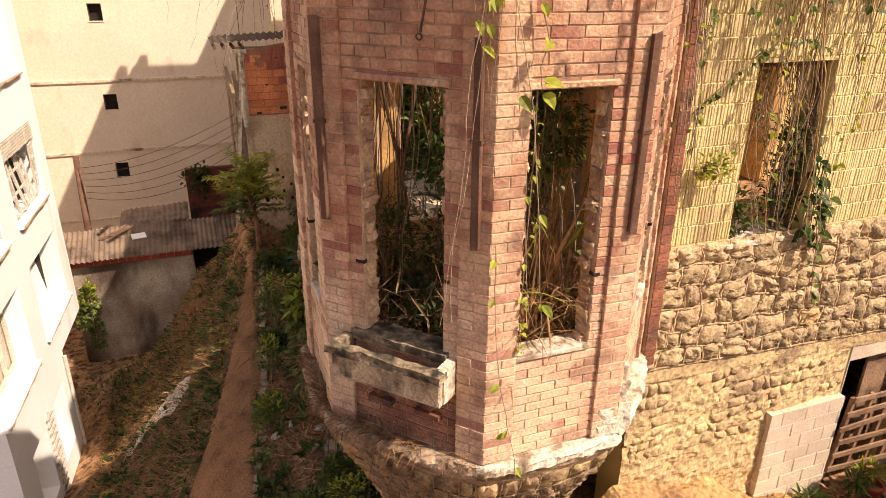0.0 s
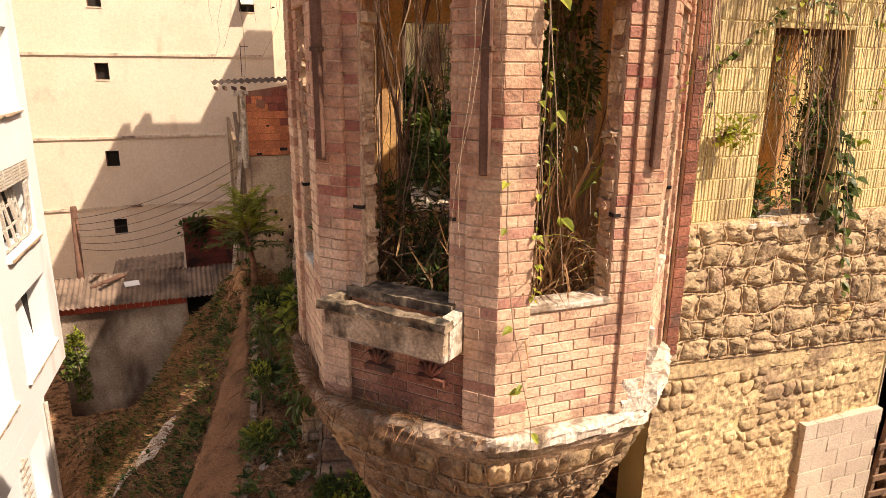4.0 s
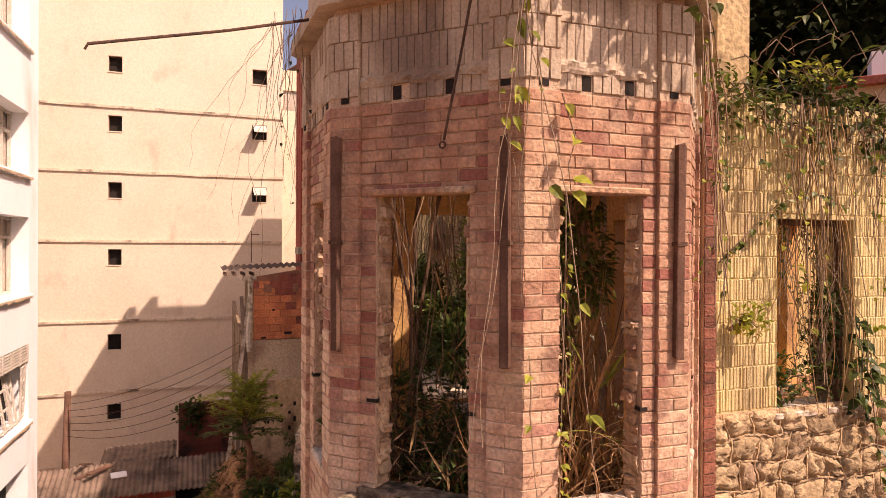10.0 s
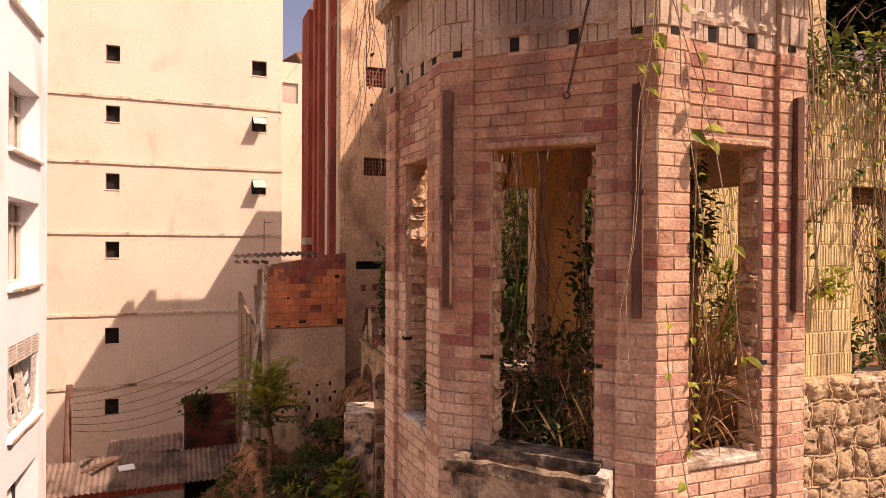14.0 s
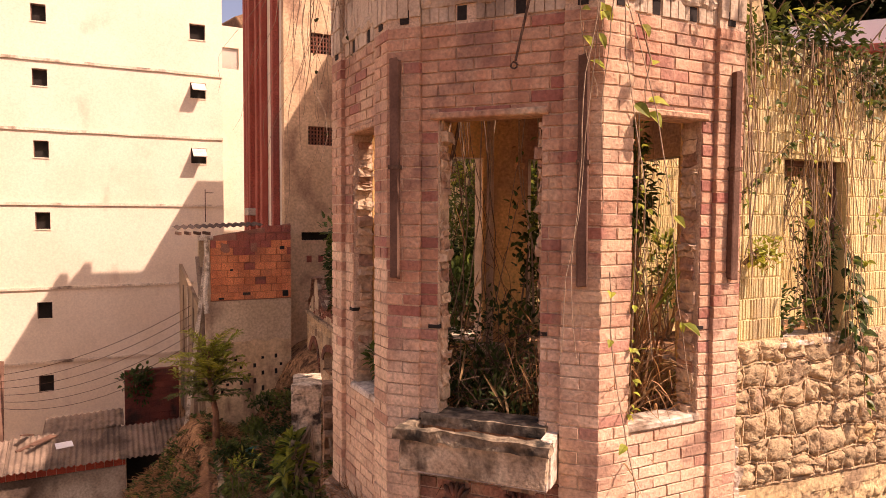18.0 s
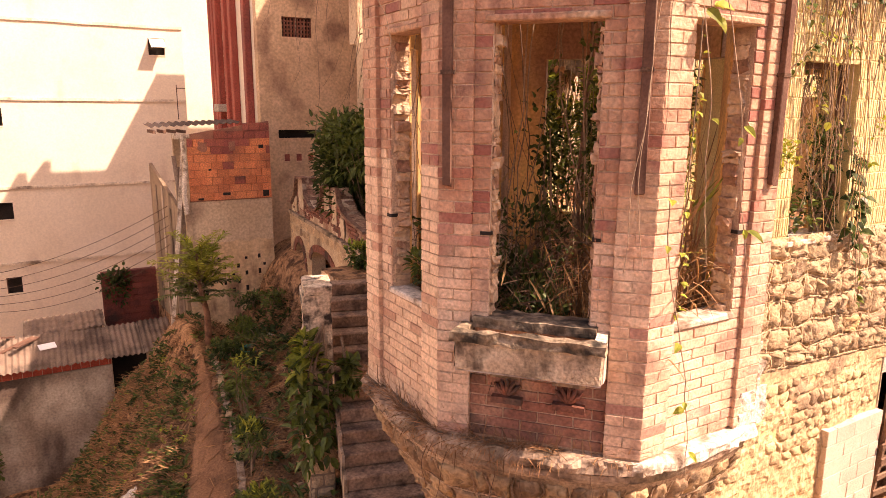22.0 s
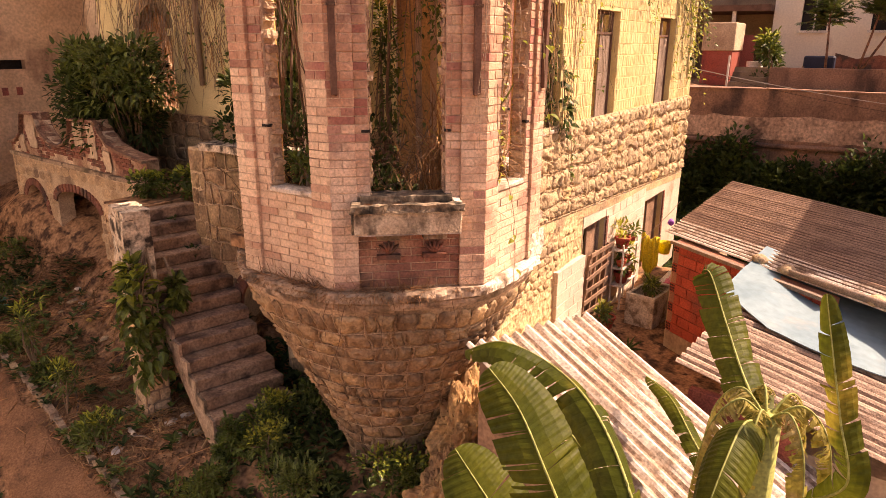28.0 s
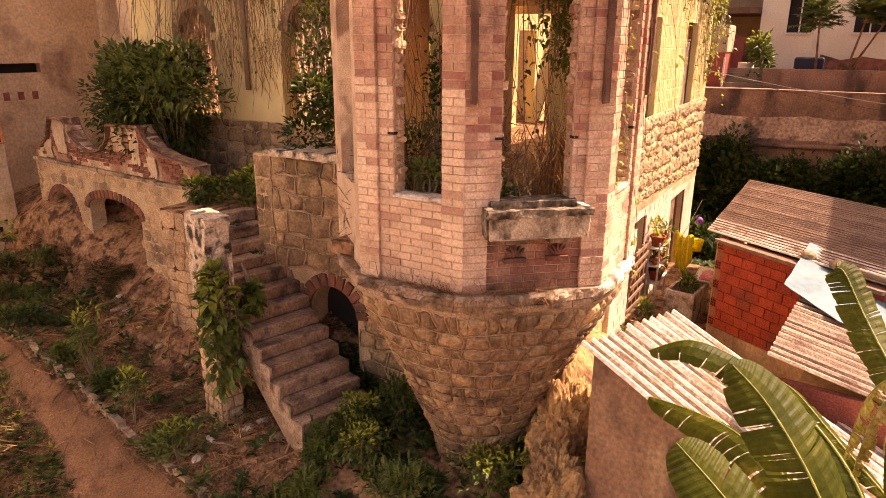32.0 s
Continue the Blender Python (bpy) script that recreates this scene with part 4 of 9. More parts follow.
part("turret_floor", boxed(1.35, 4.3, 5.45, 7.4, 3.15, 3.3), M_SOIL, house, "overgrown floor of fallen rubble")
part("inner_wall", pierced(6.0, 3.5, 7.4, 0.25, [(0.5, 3.2, 3.5, 6.3), (3.9, 4.9, 4.2, 6.1)], side((9.9, 5.8), (9.9, 11.8))[0]), M_INNER, house, "stained ochre inner wall")
mI, LI = side((5.4, 9.6), (15.0, 9.6))
part("inner_wall", pierced(LI, 3.5, 8.2, 0.25, [(0.15, 1.6, 3.5, 6.6), (6.6, 7.8, 3.5, 6.0)], mI), M_YELLOWJOINT, house, "yellow tiled inner wall")
z = 4.1
while z < 8.0:
    part("tile_course", rib_row(z, 0.215, [(1.65, 6.55)] if z < 5.95 else [(1.65, LI - 0.02)] if z < 6.6 else [(0.02, LI - 0.02)], mI, rnd), M_YELLOW, house, kind="stuff")
    z += 0.215
part("wall_stub", boxed(4.72, 5.12, 5.40, 5.74, 7.36, 9.2), M_RENDER, house, "broken stub of wall")
corner = part("corner_pilaster", boxed(0.0, 0.15, -0.14, 0.0, 2.9, 7.4, mS), M_MORTAR, house)
lay(corner, mS, 0.0, 0.15, 2.95, 7.35, 0.105, 0.24, [], lambda x, z: M_SMALLBRICK, rnd=rnd, y=-0.14)
# west wall with tall arched openings on a stone base
mW, LW = side((5.0, 15.7), (5.0, 7.5))


def arch_opening(length, z0, z1, depth, arches, m, seg=10):
    """A wall with round-arched openings (x0, x1, sill, spring)."""
    full = [(*q, (q[1] - q[0]) / 2)[:5] for q in arches]
    bm = pierced(length, z0, z1, depth, [(a, b, c, d + r) for a, b, c, d, r in full], m)
    for a, b, c, d, r in full:
        h, cx = (b - a) / 2, (a + b) / 2
        for s in (-1, 1):
            pts = [(cx + s * h * math.cos(t), d + r * math.sin(t)) for t in [math.pi / 2 * k / seg for k in range(seg + 1)]]
            corner = (cx + s * h, d + r)
            for (x1, y1), (x2, y2) in zip(pts, pts[1:]):
                tri = [(x1, y1), (x2, y2), corner]
                f0 = [bm.verts.new(m @ Vector((x, 0.001, zz))) for x, zz in tri]
                f1 = [bm.verts.new(m @ Vector((x, depth - 0.001, zz))) for x, zz in tri]
                bm.faces.new(f0)
                bm.faces.new(f1[::-1])
                bm.faces.new((f0[0], f0[1], f1[1], f1[0]))
    bmesh.ops.recalc_face_normals(bm, faces=bm.faces)
    return bm


ARCH = [(1.33, 2.55, 4.2, 5.85), (4.3, 5.75, 4.2, 5.85), (6.5, 7.6, 4.2, 5.85)]
part("west_wall", arch_opening(LW, 4.15, 11.7, 0.4, ARCH, mW), M_YELLOW, house, "yellow plastered wall with tall arches")
for a, b, c, d in ARCH:
    h = (b - a) / 2
    for k in range(11):
        t = math.pi * (k + 0.5) / 11
        part("arch_stone", rough(boxed(-0.09, 0.09, -0.012, 0.41, -0.16, 0.03, mW @ pose((a + b) / 2 + h * math.cos(t), 0, d + h * math.sin(t), 0, 90 - math.degrees(t), 0)), 1, 0.012), M_STONEDARK, house, "dark arch stone")
    for x, s2 in ((a, -1), (b, 1)):
        part("capital", rough(boxed(x - 0.12 + 0.06 * s2, x + 0.12 + 0.06 * s2, -0.07, 0.10, d - 0.16, d - 0.02, mW), 2, 0.012), M_YELLOW, house, "moulded yellow capital")
        part("pilaster", boxed(x - 0.09 + 0.08 * s2, x + 0.09 + 0.08 * s2, -0.035, 0.0, c, d - 0.165, mW, 0.008), M_YELLOW, house)
# Dark tube added in place of an upright groove in the pier.
part("rain_pipe", strand([mW @ Vector((3.42, -0.07, z)) for z in (4.75, 5.5, 6.5, 8.0, 11.0)], 0.05, 0.05, 8), M_STAINED, house, "dark tube standing in for an upright groove", smooth=True)
base = part("west_base", pierced(LW, 0.5, 4.146, 0.4, [], mW), M_WALLMORTAR, house)
stones(base, lambda u, v, o: mW @ Vector((u, -o, v)), 0.0, LW - 2.6, 2.9, 4.14, 0.26, 0.36, 0.035, M_STONEDARK, rnd, 0.025, n=4, rim=0.45, rope=M_FOOTMORTAR, cord=0.013, warp=0.09, smooth=True)

# the ochre earth bank at the foot of the house


def bank_z(x, y):
    top = bend(x, (3.0, -0.3), (3.7, 0.75), (4.3, 1.15), (5.2, 1.05), (6.2, 0.62), (7.2, 0.2), (8, -0.1))
    f = ease(y, 3.75, 5.3)
    return -0.15 + (top + 0.15) * f + 0.10 * noise.noise((x * 1.8, y * 1.8, 1)) * (0.3 + f) + 0.06 * noise.noise((x * 5, y * 5, 6)) + 0.03 * noise.noise((x * 13, y * 13, 2))


solo("earth_bank", skin(lambda u, v, o: Vector((u, v, bank_z(u, v) + o)), [2.9 + 5.1 * k / 90 for k in range(91)], [3.75 + 1.58 * k / 34 for k in range(35)], 0.06), M_BANK, "eroded ochre earth bank at the foot of the house", "earth bank", kind="structure")
for k, (x, y) in enumerate(((3.9, 4.5), (4.9, 4.7), (6.2, 4.9), (4.4, 4.2))):
    p = [Vector((x + i * 0.17, y - 0.09 * i + 0.03 * math.sin(i * 2 + k), 0)) for i in range(9)]
    for q in p:
        q.z = bank_z(q.x, q.y) + 0.03
    solo("exposed_root", strand(p, 0.022, 0.010, 5), M_DARKVINE, "bare root lying on the earth bank", "root", "roots on the bank", smooth=True)


# ---- the terrace, its stone wall and the stairs ----
terrace = thing("terrace", "rubble stone terrace wall with a whitewashed ledge", "terrace", (3.2, 9.0, 0), kind="structure")
mT, LT = side((3.0, 9.95), (3.0, 7.3))
part("wall_core", arch_opening(LT, -0.4, 3.93, 0.5, [(0.70, 1.66, 0.5, 1.42)], mT), M_WALLMORTAR, terrace)
# Black sheet behind the arch stands for the shade in the hollow.
part("recess", boxed(0.5, 1.85, 0.42, 0.46, 0.3, 2.3, mT), M_INSIDESHADE, terrace, "black sheet for the shade under the arch")
rnd = random.Random(41)
stones(terrace, lambda u, v, o: mT @ Vector((u, -o, v)), 0.0, LT, -0.1, 3.92, 0.30, 0.36, 0.035, M_STONEDARK, rnd, 0.025, n=4, rim=0.45, rope=M_FOOTMORTAR, cord=0.014, warp=0.09, smooth=True, clip=lambda u, v: 0.55 < u < 1.80 and 0.4 < v < 2.05)
for k in range(11):
    t = math.pi * (k + 0.5) / 11
    part("arch_brick", boxed(-0.068, 0.068, -0.05, 0.1, 0.0, 0.22, mT @ pose(1.18 + 0.48 * math.cos(t), 0, 1.42 + 0.48 * math.sin(t), 0, 90 - math.degrees(t), 0), 0.006), M_SMALLBRICK, terrace)
part("north_return", boxed(3.03, 5.0, 9.95, 10.35, 1.0, 3.93), M_WALLMORTAR, terrace)
stones(terrace, lambda u, v, o: Vector((3.03 - o, 10.35 - u, v)), 0.0, 0.4, 1.0, 3.9, 0.26, 0.3, 0.03, M_STONEDARK, rnd, 0.02, rim=0.4)
part("fill", boxed(3.5, 4.998, 7.4, 9.95, 1.0, 3.90), M_SOIL, terrace, "earth with plants")
part("ledge", rough(boxed(2.86, 3.45, 7.45, 9.85, 3.935, 4.05), 7, 0.02, 6), M_LIMEBLACK, terrace, "cracked whitewashed ledge slab")
part("upper_landing", boxed(3.975, 4.99, 12.2, 18.0, 2.62, 2.86), M_SOIL, terrace, "earth landing")
part("upper_landing", boxed(3.7, 4.99, 10.35, 12.196, 1.0, 2.86), M_SOIL, terrace, "earth landing")
part("undercroft_floor", rough(boxed(3.64, 4.9, 12.3, 18.0, 0.1, 0.95), 6, 0.08, 3), M_SOIL, terrace, "earth heaped under the arches")
part("undercroft_wall", boxed(4.78, 4.9, 12.2, 18.0, 0.4, 2.615), M_ARCHWALL, terrace, "dim stone wall behind the arches")
part("stair_landing", boxed(2.53, 3.7, 11.25, 12.2, 0.0, 2.86), M_SOIL, terrace, "earth landing")
stones(terrace, lambda u, v, o: Vector((2.53 - o, 12.2 - u, v)), 0.0, 0.95, 0.1, 2.84, 0.26, 0.3, 0.03, M_ARCHWALL, rnd, 0.02, rim=0.4)

# steps climb from the foot of the turret towards the landing
STAIR = pose(1.30, 8.02, 0.31, 0, 0, -16.0)
stairs = thing("garden_stairs", "worn concrete garden stairs with a plastered side", "stairs", (1.9, 8.0, 0.0))
RISE, GOING, WIDE, STEPS = 0.197, 0.262, 1.22, 13
for k in range(0, STEPS):
    bm = boxed(0.0, WIDE, k * GOING, (k + 1) * GOING + 0.03, k * RISE, (k + 1) * RISE, STAIR, 0.018)
    for v in bm.verts:
        v.co += 0.012 * Vector((noise.noise(v.co * 3), noise.noise(v.co * 3 + Vector((9, 0, 0))), noise.noise(v.co * 3 + Vector((0, 9, 0)))))
    part("step", bm, M_STEP, stairs)
bm = bmesh.new()
prof = [(-0.30, -0.75), (0.02, -0.75), (STEPS * GOING, STEPS * RISE - 0.55), (STEPS * GOING, STEPS * RISE - 0.2), (-0.02, -0.2)]
f0 = [bm.verts.new(STAIR @ Vector((0.02, y, z))) for y, z in prof]
f1 = [bm.verts.new(STAIR @ Vector((WIDE - 0.02, y, z))) for y, z in prof]
bm.faces.new(f0), bm.faces.new(f1[::-1])
for i in range(len(prof)):
    j = (i + 1) % len(prof)
    bm.faces.new((f0[i], f0[j], f1[j], f1[i]))
bmesh.ops.recalc_face_normals(bm, faces=bm.faces)
part("stair_slab", bm, M_STAINED, stairs)
for k in range(0, STEPS - 6):
    part("side_plaster", boxed(-0.045, -0.004, k * GOING - 0.02, (k + 1) * GOING - 0.02, k * RISE - 0.26, (k + 1) * RISE - 0.004, STAIR), M_DIRTSLAB, stairs)

# the pier and sloping parapet beside the stairs
pier = thing("stair_pier", "leaning stone pier with a peeling plaster cap beside the stairs", "pier", (1.6, 10.0, -0.3))
PM = pose(1.62, 9.95, 0, 0, 0, -16)
bm = boxed(-0.20, 0.16, -0.32, 0.26, -0.8, 3.15, PM, 0.02)
for v in bm.verts:
    v.co += 0.02 * Vector((noise.noise(v.co * 2), noise.noise(v.co * 2 + Vector((5, 0, 0))), 0))
part("shaft", bm, M_STAINED, pier)
stones(pier, lambda u, v, o: PM @ Vector((u, -0.32 - o, v)), -0.20, 0.16, -0.7, 1.9, 0.2, 0.26, 0.03, M_ARCHWALL, rnd, 0.02, rim=0.4)
stones(pier, lambda u, v, o: PM @ Vector((-0.20 - o, -u, v)), -0.26, 0.32, -0.7, 1.9, 0.2, 0.26, 0.03, M_ARCHWALL, rnd, 0.02, rim=0.4)
part("plaster", rough(boxed(-0.22, 0.18, -0.34, 0.28, 1.9, 3.12, PM), 6, 0.03, 6), M_LIMEBLACK, pier, "peeling lichen-spotted plaster")
part("cap", rough(boxed(-0.20, 0.19, -0.35, 0.33, 3.12, 3.25, PM), 6, 0.02, 9), M_LIMEBLACK, pier, "worn stained cap")

M_COPE = shade("blackened_brick_coping", (0.17, 0.085, 0.055), (0.27, 0.15, 0.095), 4.0, 0.95, 0.9, 26, (0.48, 0.36, 0.24), 0.22, 3.5, speck=0.6)
# ---- the parapet wall with brick arches and curled top ----
mP, LP = side((4.0, 18.45), (3.36, 12.0))
arches = thing("arched_parapet", "crumbling stone parapet with brick arches and curled top", "parapet wall", (3.7, 15.0, 1.6), kind="structure")
PARCH = [(0.45, 1.62, 1.70, 0.62), (2.22, 4.25, 2.12, 0.32)]
part("wall", arch_opening(LP, -0.2, 2.98, 0.34, [(a, b, -0.2, s, r) for a, b, s, r in PARCH], mP), M_LIGHTMORTAR, arches)
stones(arches, lambda u, v, o: mP @ Vector((u, -o, v)), 0.0, LP, 0.1, 2.95, 0.24, 0.34, 0.02, M_ARCHWALL, rnd, 0.02, clip=lambda u, v: any(a - 0.05 < u < b + 0.05 and v < s + r + 0.2 for a, b, s, r in PARCH))
for a, b, s, r in PARCH:
    h = (b - a) / 2
    for k in range(19):
        t = math.pi * (k + 0.5) / 19
        nx, nz = math.cos(t) / h, math.sin(t) / r
        part("arch_brick", boxed(-0.05, 0.05, -0.03, 0.2, 0.0, 0.17, mP @ pose((a + b) / 2 + h * math.cos(t), 0, s + r * math.sin(t), 0, math.degrees(math.atan2(nx, nz)), 0), 0.006), M_SMALLBRICK, arches)
part("string_course", rough(boxed(0, LP, -0.05, 0.36, 2.98, 3.05, mP), 9, 0.02, 5), M_DIRTSLAB, arches, "weathered stone moulding")


def curl_top(x):
    """Two flat-topped peaks with a round hollow between them, sweeping down to both ends."""
    if 1.78 < x < 3.45:
        return 3.42 + (0.62 * (1 - math.sqrt(max(0.0, 1 - ((x - 2.62) / 0.84) ** 2))))
    return 3.05 + bend(x, (0.0, 0.24), (0.45, 0.30), (0.8, 0.52), (1.02, 0.98), (1.78, 1.0), (3.45, 1.0), (4.62, 1.04), (4.75, 0.82), (5.05, 0.62), (5.5, 0.52), (6.4, 0.42))


curl = part("curled_top", skin(lambda u, v, o: mP @ Vector((u, 0.03 - o + 0.012 * noise.noise((u * 6, v * 7, 0)), 3.05 + (curl_top(u) - 3.05) * v)), [0.06 * k for k in range(107)], [k / 8 for k in range(9)], 0.24), M_CURL, arches, "curled gable top, its whitewash worn to the brick")
part("cap_moulding", skin(lambda u, v, o: mP @ Vector((u, -0.07 + 0.36 * v + 0.015 * noise.noise((u * 5, v, 2)), curl_top(u) + o + 0.012 * noise.noise((u * 8, v * 2, 5)))), [0.04 * k for k in range(160)], [0, 0.33, 0.66, 1], 0.05), M_COPE, curl, "chipped blackened coping")
z = 3.06
while z < 4.05:
    x = 0.0 - rnd.uniform(0, 0.2)
    while x < 6.1:
        if x > 0.0 and curl_top(x + 0.1) > z + 0.06 and curl_top(x) > z + 0.05 and noise.noise((x * 1.7, 0, z * 2.5)) + rnd.uniform(-0.25, 0.25) > -0.02:
            part("brick", boxed(x, x + 0.205, 0.012 - rnd.uniform(0, 0.012), 0.05, z, z + 0.062, mP, 0.005), M_SMALLBRICK, curl)
        x += 0.22
    z += 0.075
for x, w, z0, z1 in ((1.35, 0.24, 3.25, 3.98), (0.75, 0.16, 3.1, 3.5), (3.75, 0.2, 3.5, 3.98), (4.35, 0.16, 3.3, 3.98), (4.9, 0.14, 3.1, 3.5)):
    part("plaster_patch", skin(lambda u, v, o: mP @ Vector((x + u * w * (1 + 0.5 * noise.noise((v * 4 + x, 3, 0))) + 0.08 * noise.noise((v * 3, x, 0)), -0.010 - o, z0 + (z1 - z0) * v + 0.07 * noise.noise((u * 3 + x, v, 1)))), [-1 + 0.2 * k for k in range(11)], [k / 10 for k in range(11)], 0.012), M_GREYPL, curl, "flaking whitewash")

# ---- the far apartment block ----
FY = 32.6
far = thing("apartment_block", "tall cream apartment block with small square windows", "apartment building", (-1, 38, -6), kind="structure")
mF, LF = side((-14.0, FY), (4.08, FY))
cols = [(-3.33, 0.54), (2.70, 0.66)]
hz = [13.41, 10.82, 7.92, 5.0, 1.3, -1.75]
wins = []
for cx, w in cols:
    for k, z in enumerate(hz):
        if cx > 0 and k > 2 and k != 4:
            continue
        if cx > 0 and k == 4:
            wins.append((4.05 - 0.6 + 14.0, 4.0 + 14.0, 1.2, 2.3))
            continue
        wins.append((cx + 14.0, cx + w + 14.0, z, z + 0.7))
for k in range(5):
    wins.append((-9.5 + 14, -8.9 + 14, hz[k], hz[k] + 0.7))
part("wall", pierced(LF, -8, 19.5, 0.3, wins, mF), M_CREAM, far, "cream painted wall with stains")
part("body", boxed(-14.0, 4.08, FY + 0.9, FY + 12, -8, 19.4), M_CREAM, far)
part("annex", pierced(4.0, -8, 14.6, 0.3, [(0.2, 1.0, 12.6, 13.6)], side((4.09, FY + 1.5), (8.0, FY + 1.5))[0]), M_CREAM, far, "lower cream annex")
part("annex_pane", boxed(4.3, 5.1, FY + 1.6, FY + 1.62, 12.6, 13.6), M_GLASS, far)
for i, (a, b, c, d) in enumerate(wins):
    # Each opening is backed with black that stands for the unlit room.
    w = part("window", boxed(a - 0.02, b + 0.02, 0.26, 0.29, c - 0.02, d + 0.02, mF), M_INSIDESHADE, far)
    part("frame", boxed(a + 0.002, a + 0.04, 0.14, 0.2, c, d, mF), M_DARKWOOD, w)
    part("frame", boxed(a + 0.04, b - 0.04, 0.14, 0.2, d - 0.04, d - 0.002, mF), M_DARKWOOD, w)
    part("sill", boxed(a - 0.03, b + 0.03, -0.03, 0.14, c - 0.03, c + 0.012, mF), M_CREAM, w)
    if a > 16 and 0 < i and c > 7 and c < 12:
        part("open_sash", boxed(a + 0.04, b - 0.04, -0.01, 0.02, -0.72, 0, mF @ pose(0, 0.0, d - 0.03, -58, 0, 0)), M_FRAMEW, w, "tilted white sash")
M_GRIME = shade("grimy_cream_paint", (0.62, 0.51, 0.38), (0.74, 0.63, 0.48), 0.9, 0.95, 0.2, 14, (0.17, 0.12, 0.08), 0.48, 1.1, speck=0.3)
for z in (11.9, 9.07, 6.05, 2.58, -0.5, -3.6):
    bm = skin(lambda u, v, o: mF @ Vector((u, -0.01 - o - 0.05, z + v + 0.02 * noise.noise((u * 0.8, z, 0)))), [LF * k / 60 for k in range(61)], [-0.06, 0.05], 0.06)
    part("string_course", bm, M_GRIME, far, "thin stained moulding")

# ---- the white block close by ----
white = thing("white_block", "white apartment block with wide slatted windows", "apartment building", (-6, 15, -6), kind="structure")
mB, LB = side((-4.3, 13.6), (-3.85, 21.0))
wwin = []
for i, z in enumerate((-5.0, -1.67, 1.38, 4.63, 7.66, 10.9, 14.0)):
    for x in (3.83, 0.0):
        wwin.append((x + 0.02, x + 2.75, z, z + (1.95 if i != 4 else 1.6)))
part("wall", pierced(LB, -2.6, 18, 0.55, wwin, mB), M_WHITE, white, "bright white painted wall")
part("lower_wall", pierced(LB - 2.6, -9, -2.604, 0.55, [(3.1, 4.2, -5.0, -3.2), (1.0, 2.2, -5.0, -3.2)], mB, 0.0, 0.0), M_WHITE, white, "white wall stained by damp")
part("body", boxed(-16, -5.3, 13.7, 20.6, -9, 17.9), M_WHITE, white)
part("lower_body", boxed(-16, -4.75, 13.7, 18.2, -9, -2.62), M_WHITE, white)
part("end_wall", boxed(-16, -4.42, 20.7, 20.99, -2.6, 18), M_WHITE, white)
part("drain_pipe", strand([mB @ Vector((LB - 2.72, -0.06, z)) for z in (-2.7, -4.5, -6.5, -8.9)], 0.05, 0.05, 8), M_FRAMEW, white)
rnd = random.Random(45)
for i, (a, b, c, d) in enumerate(wwin):
    if c < -3:
        continue
    broken, boarded = 1 < c < 2, -2 < c < 0 and a > 3
    # Broken and boarded ones get black in place of a dim interior.
    w = part("window", boxed(a, b, 0.50, 0.53, c, d, mB), M_INSIDESHADE if broken or boarded else M_GLASS, white, "broken window with dangling sashes" if broken else "dark open window" if boarded else "dusty closed panes")
    part("sill", boxed(a - 0.05, b + 0.05, -0.10, 0.48, c - 0.12, c - 0.004, mB, 0.02), M_WHITE, w, "stained white sill")
    # Ragged brown strip along the lower front of the sill.
    part("drip", skin(lambda u, v, o: mB @ Vector((u, -0.104 - o, c - 0.06 - v * (0.05 + 0.05 * noise.noise((u * 4, c, 0))))), [a + (b - a) * k / 24 for k in range(25)], [0.0, 1.0], 0.004), M_GREYPL, w, "brown line along the lower sill front")
    if broken:
        for k in range(6):
            part("slat", boxed(a + 0.02, b - 0.02, 0.0, 0.05, d - 0.44 + k * 0.072, d - 0.392 + k * 0.072, mB), M_FRAMEW, w)
        for k in range(5):
            part("slat_post", boxed(a + 0.02 + (b - a - 0.09) * k / 4, a + 0.07 + (b - a - 0.09) * k / 4, -0.01, 0.055, d - 0.45, d, mB), M_FRAMEW, w)
        for k in range(5):
            x, tilt = a + 0.12 + (b - a - 0.5) * k / 4, rnd.uniform(-9, 9)
            sm = mB @ pose(x, 0.10, c + 0.05, rnd.uniform(-10, 6), tilt, rnd.uniform(-8, 8))
            sash = part("dangling_sash", boxed(0, 0.06, -0.03, 0.02, 0, 1.38, sm), M_WOOD if k == 2 else M_FRAMEW, w)
            part("stile", boxed(0.36, 0.42, -0.03, 0.02, 0, 1.38, sm), M_FRAMEW, sash)
            for z in (0.02, 0.46, 0.92, 1.31):
                part("rail", boxed(0.06, 0.36, -0.025, 0.015, z, z + 0.055, sm), M_FRAMEW, sash)
    elif boarded:
        part("frame", boxed(a, a + 0.09, 0.12, 0.42, c, d, mB), M_FRAMEW, w)
        part("board", boxed(0.4, 1.5, 0.2, 0.24, 0.05, 1.5, mB @ pose(a + 0.5, 0.05, c, -6, -6, 0), 0.02), M_WHITE, w, "white board leaning in the window")
    else:
        for k in range(5):
            x = a + 0.06 + (b - a - 0.12) * k / 4
            part("mullion", boxed(x - 0.035, x + 0.035, 0.40, 0.48, c, d, mB), M_FRAMEW, w)
        for zz in (c + 0.04, d - 0.52, d - 0.04):
            part("rail", boxed(a + 0.05, b - 0.05, 0.395, 0.47, zz - 0.03, zz + 0.03, mB), M_FRAMEW, w)
        part("blind", boxed(a + 0.1, a + (b - a) * 0.45, 0.47, 0.49, c + 0.08, d - 0.55, mB), M_CREAM, w, "closed cream curtain")
g = part("fretwork", boxed(2.5, 2.54, -0.05, 0.0, -6.0, -3.0, mB), M_FRAMEW, white, "slender white lattice strip")
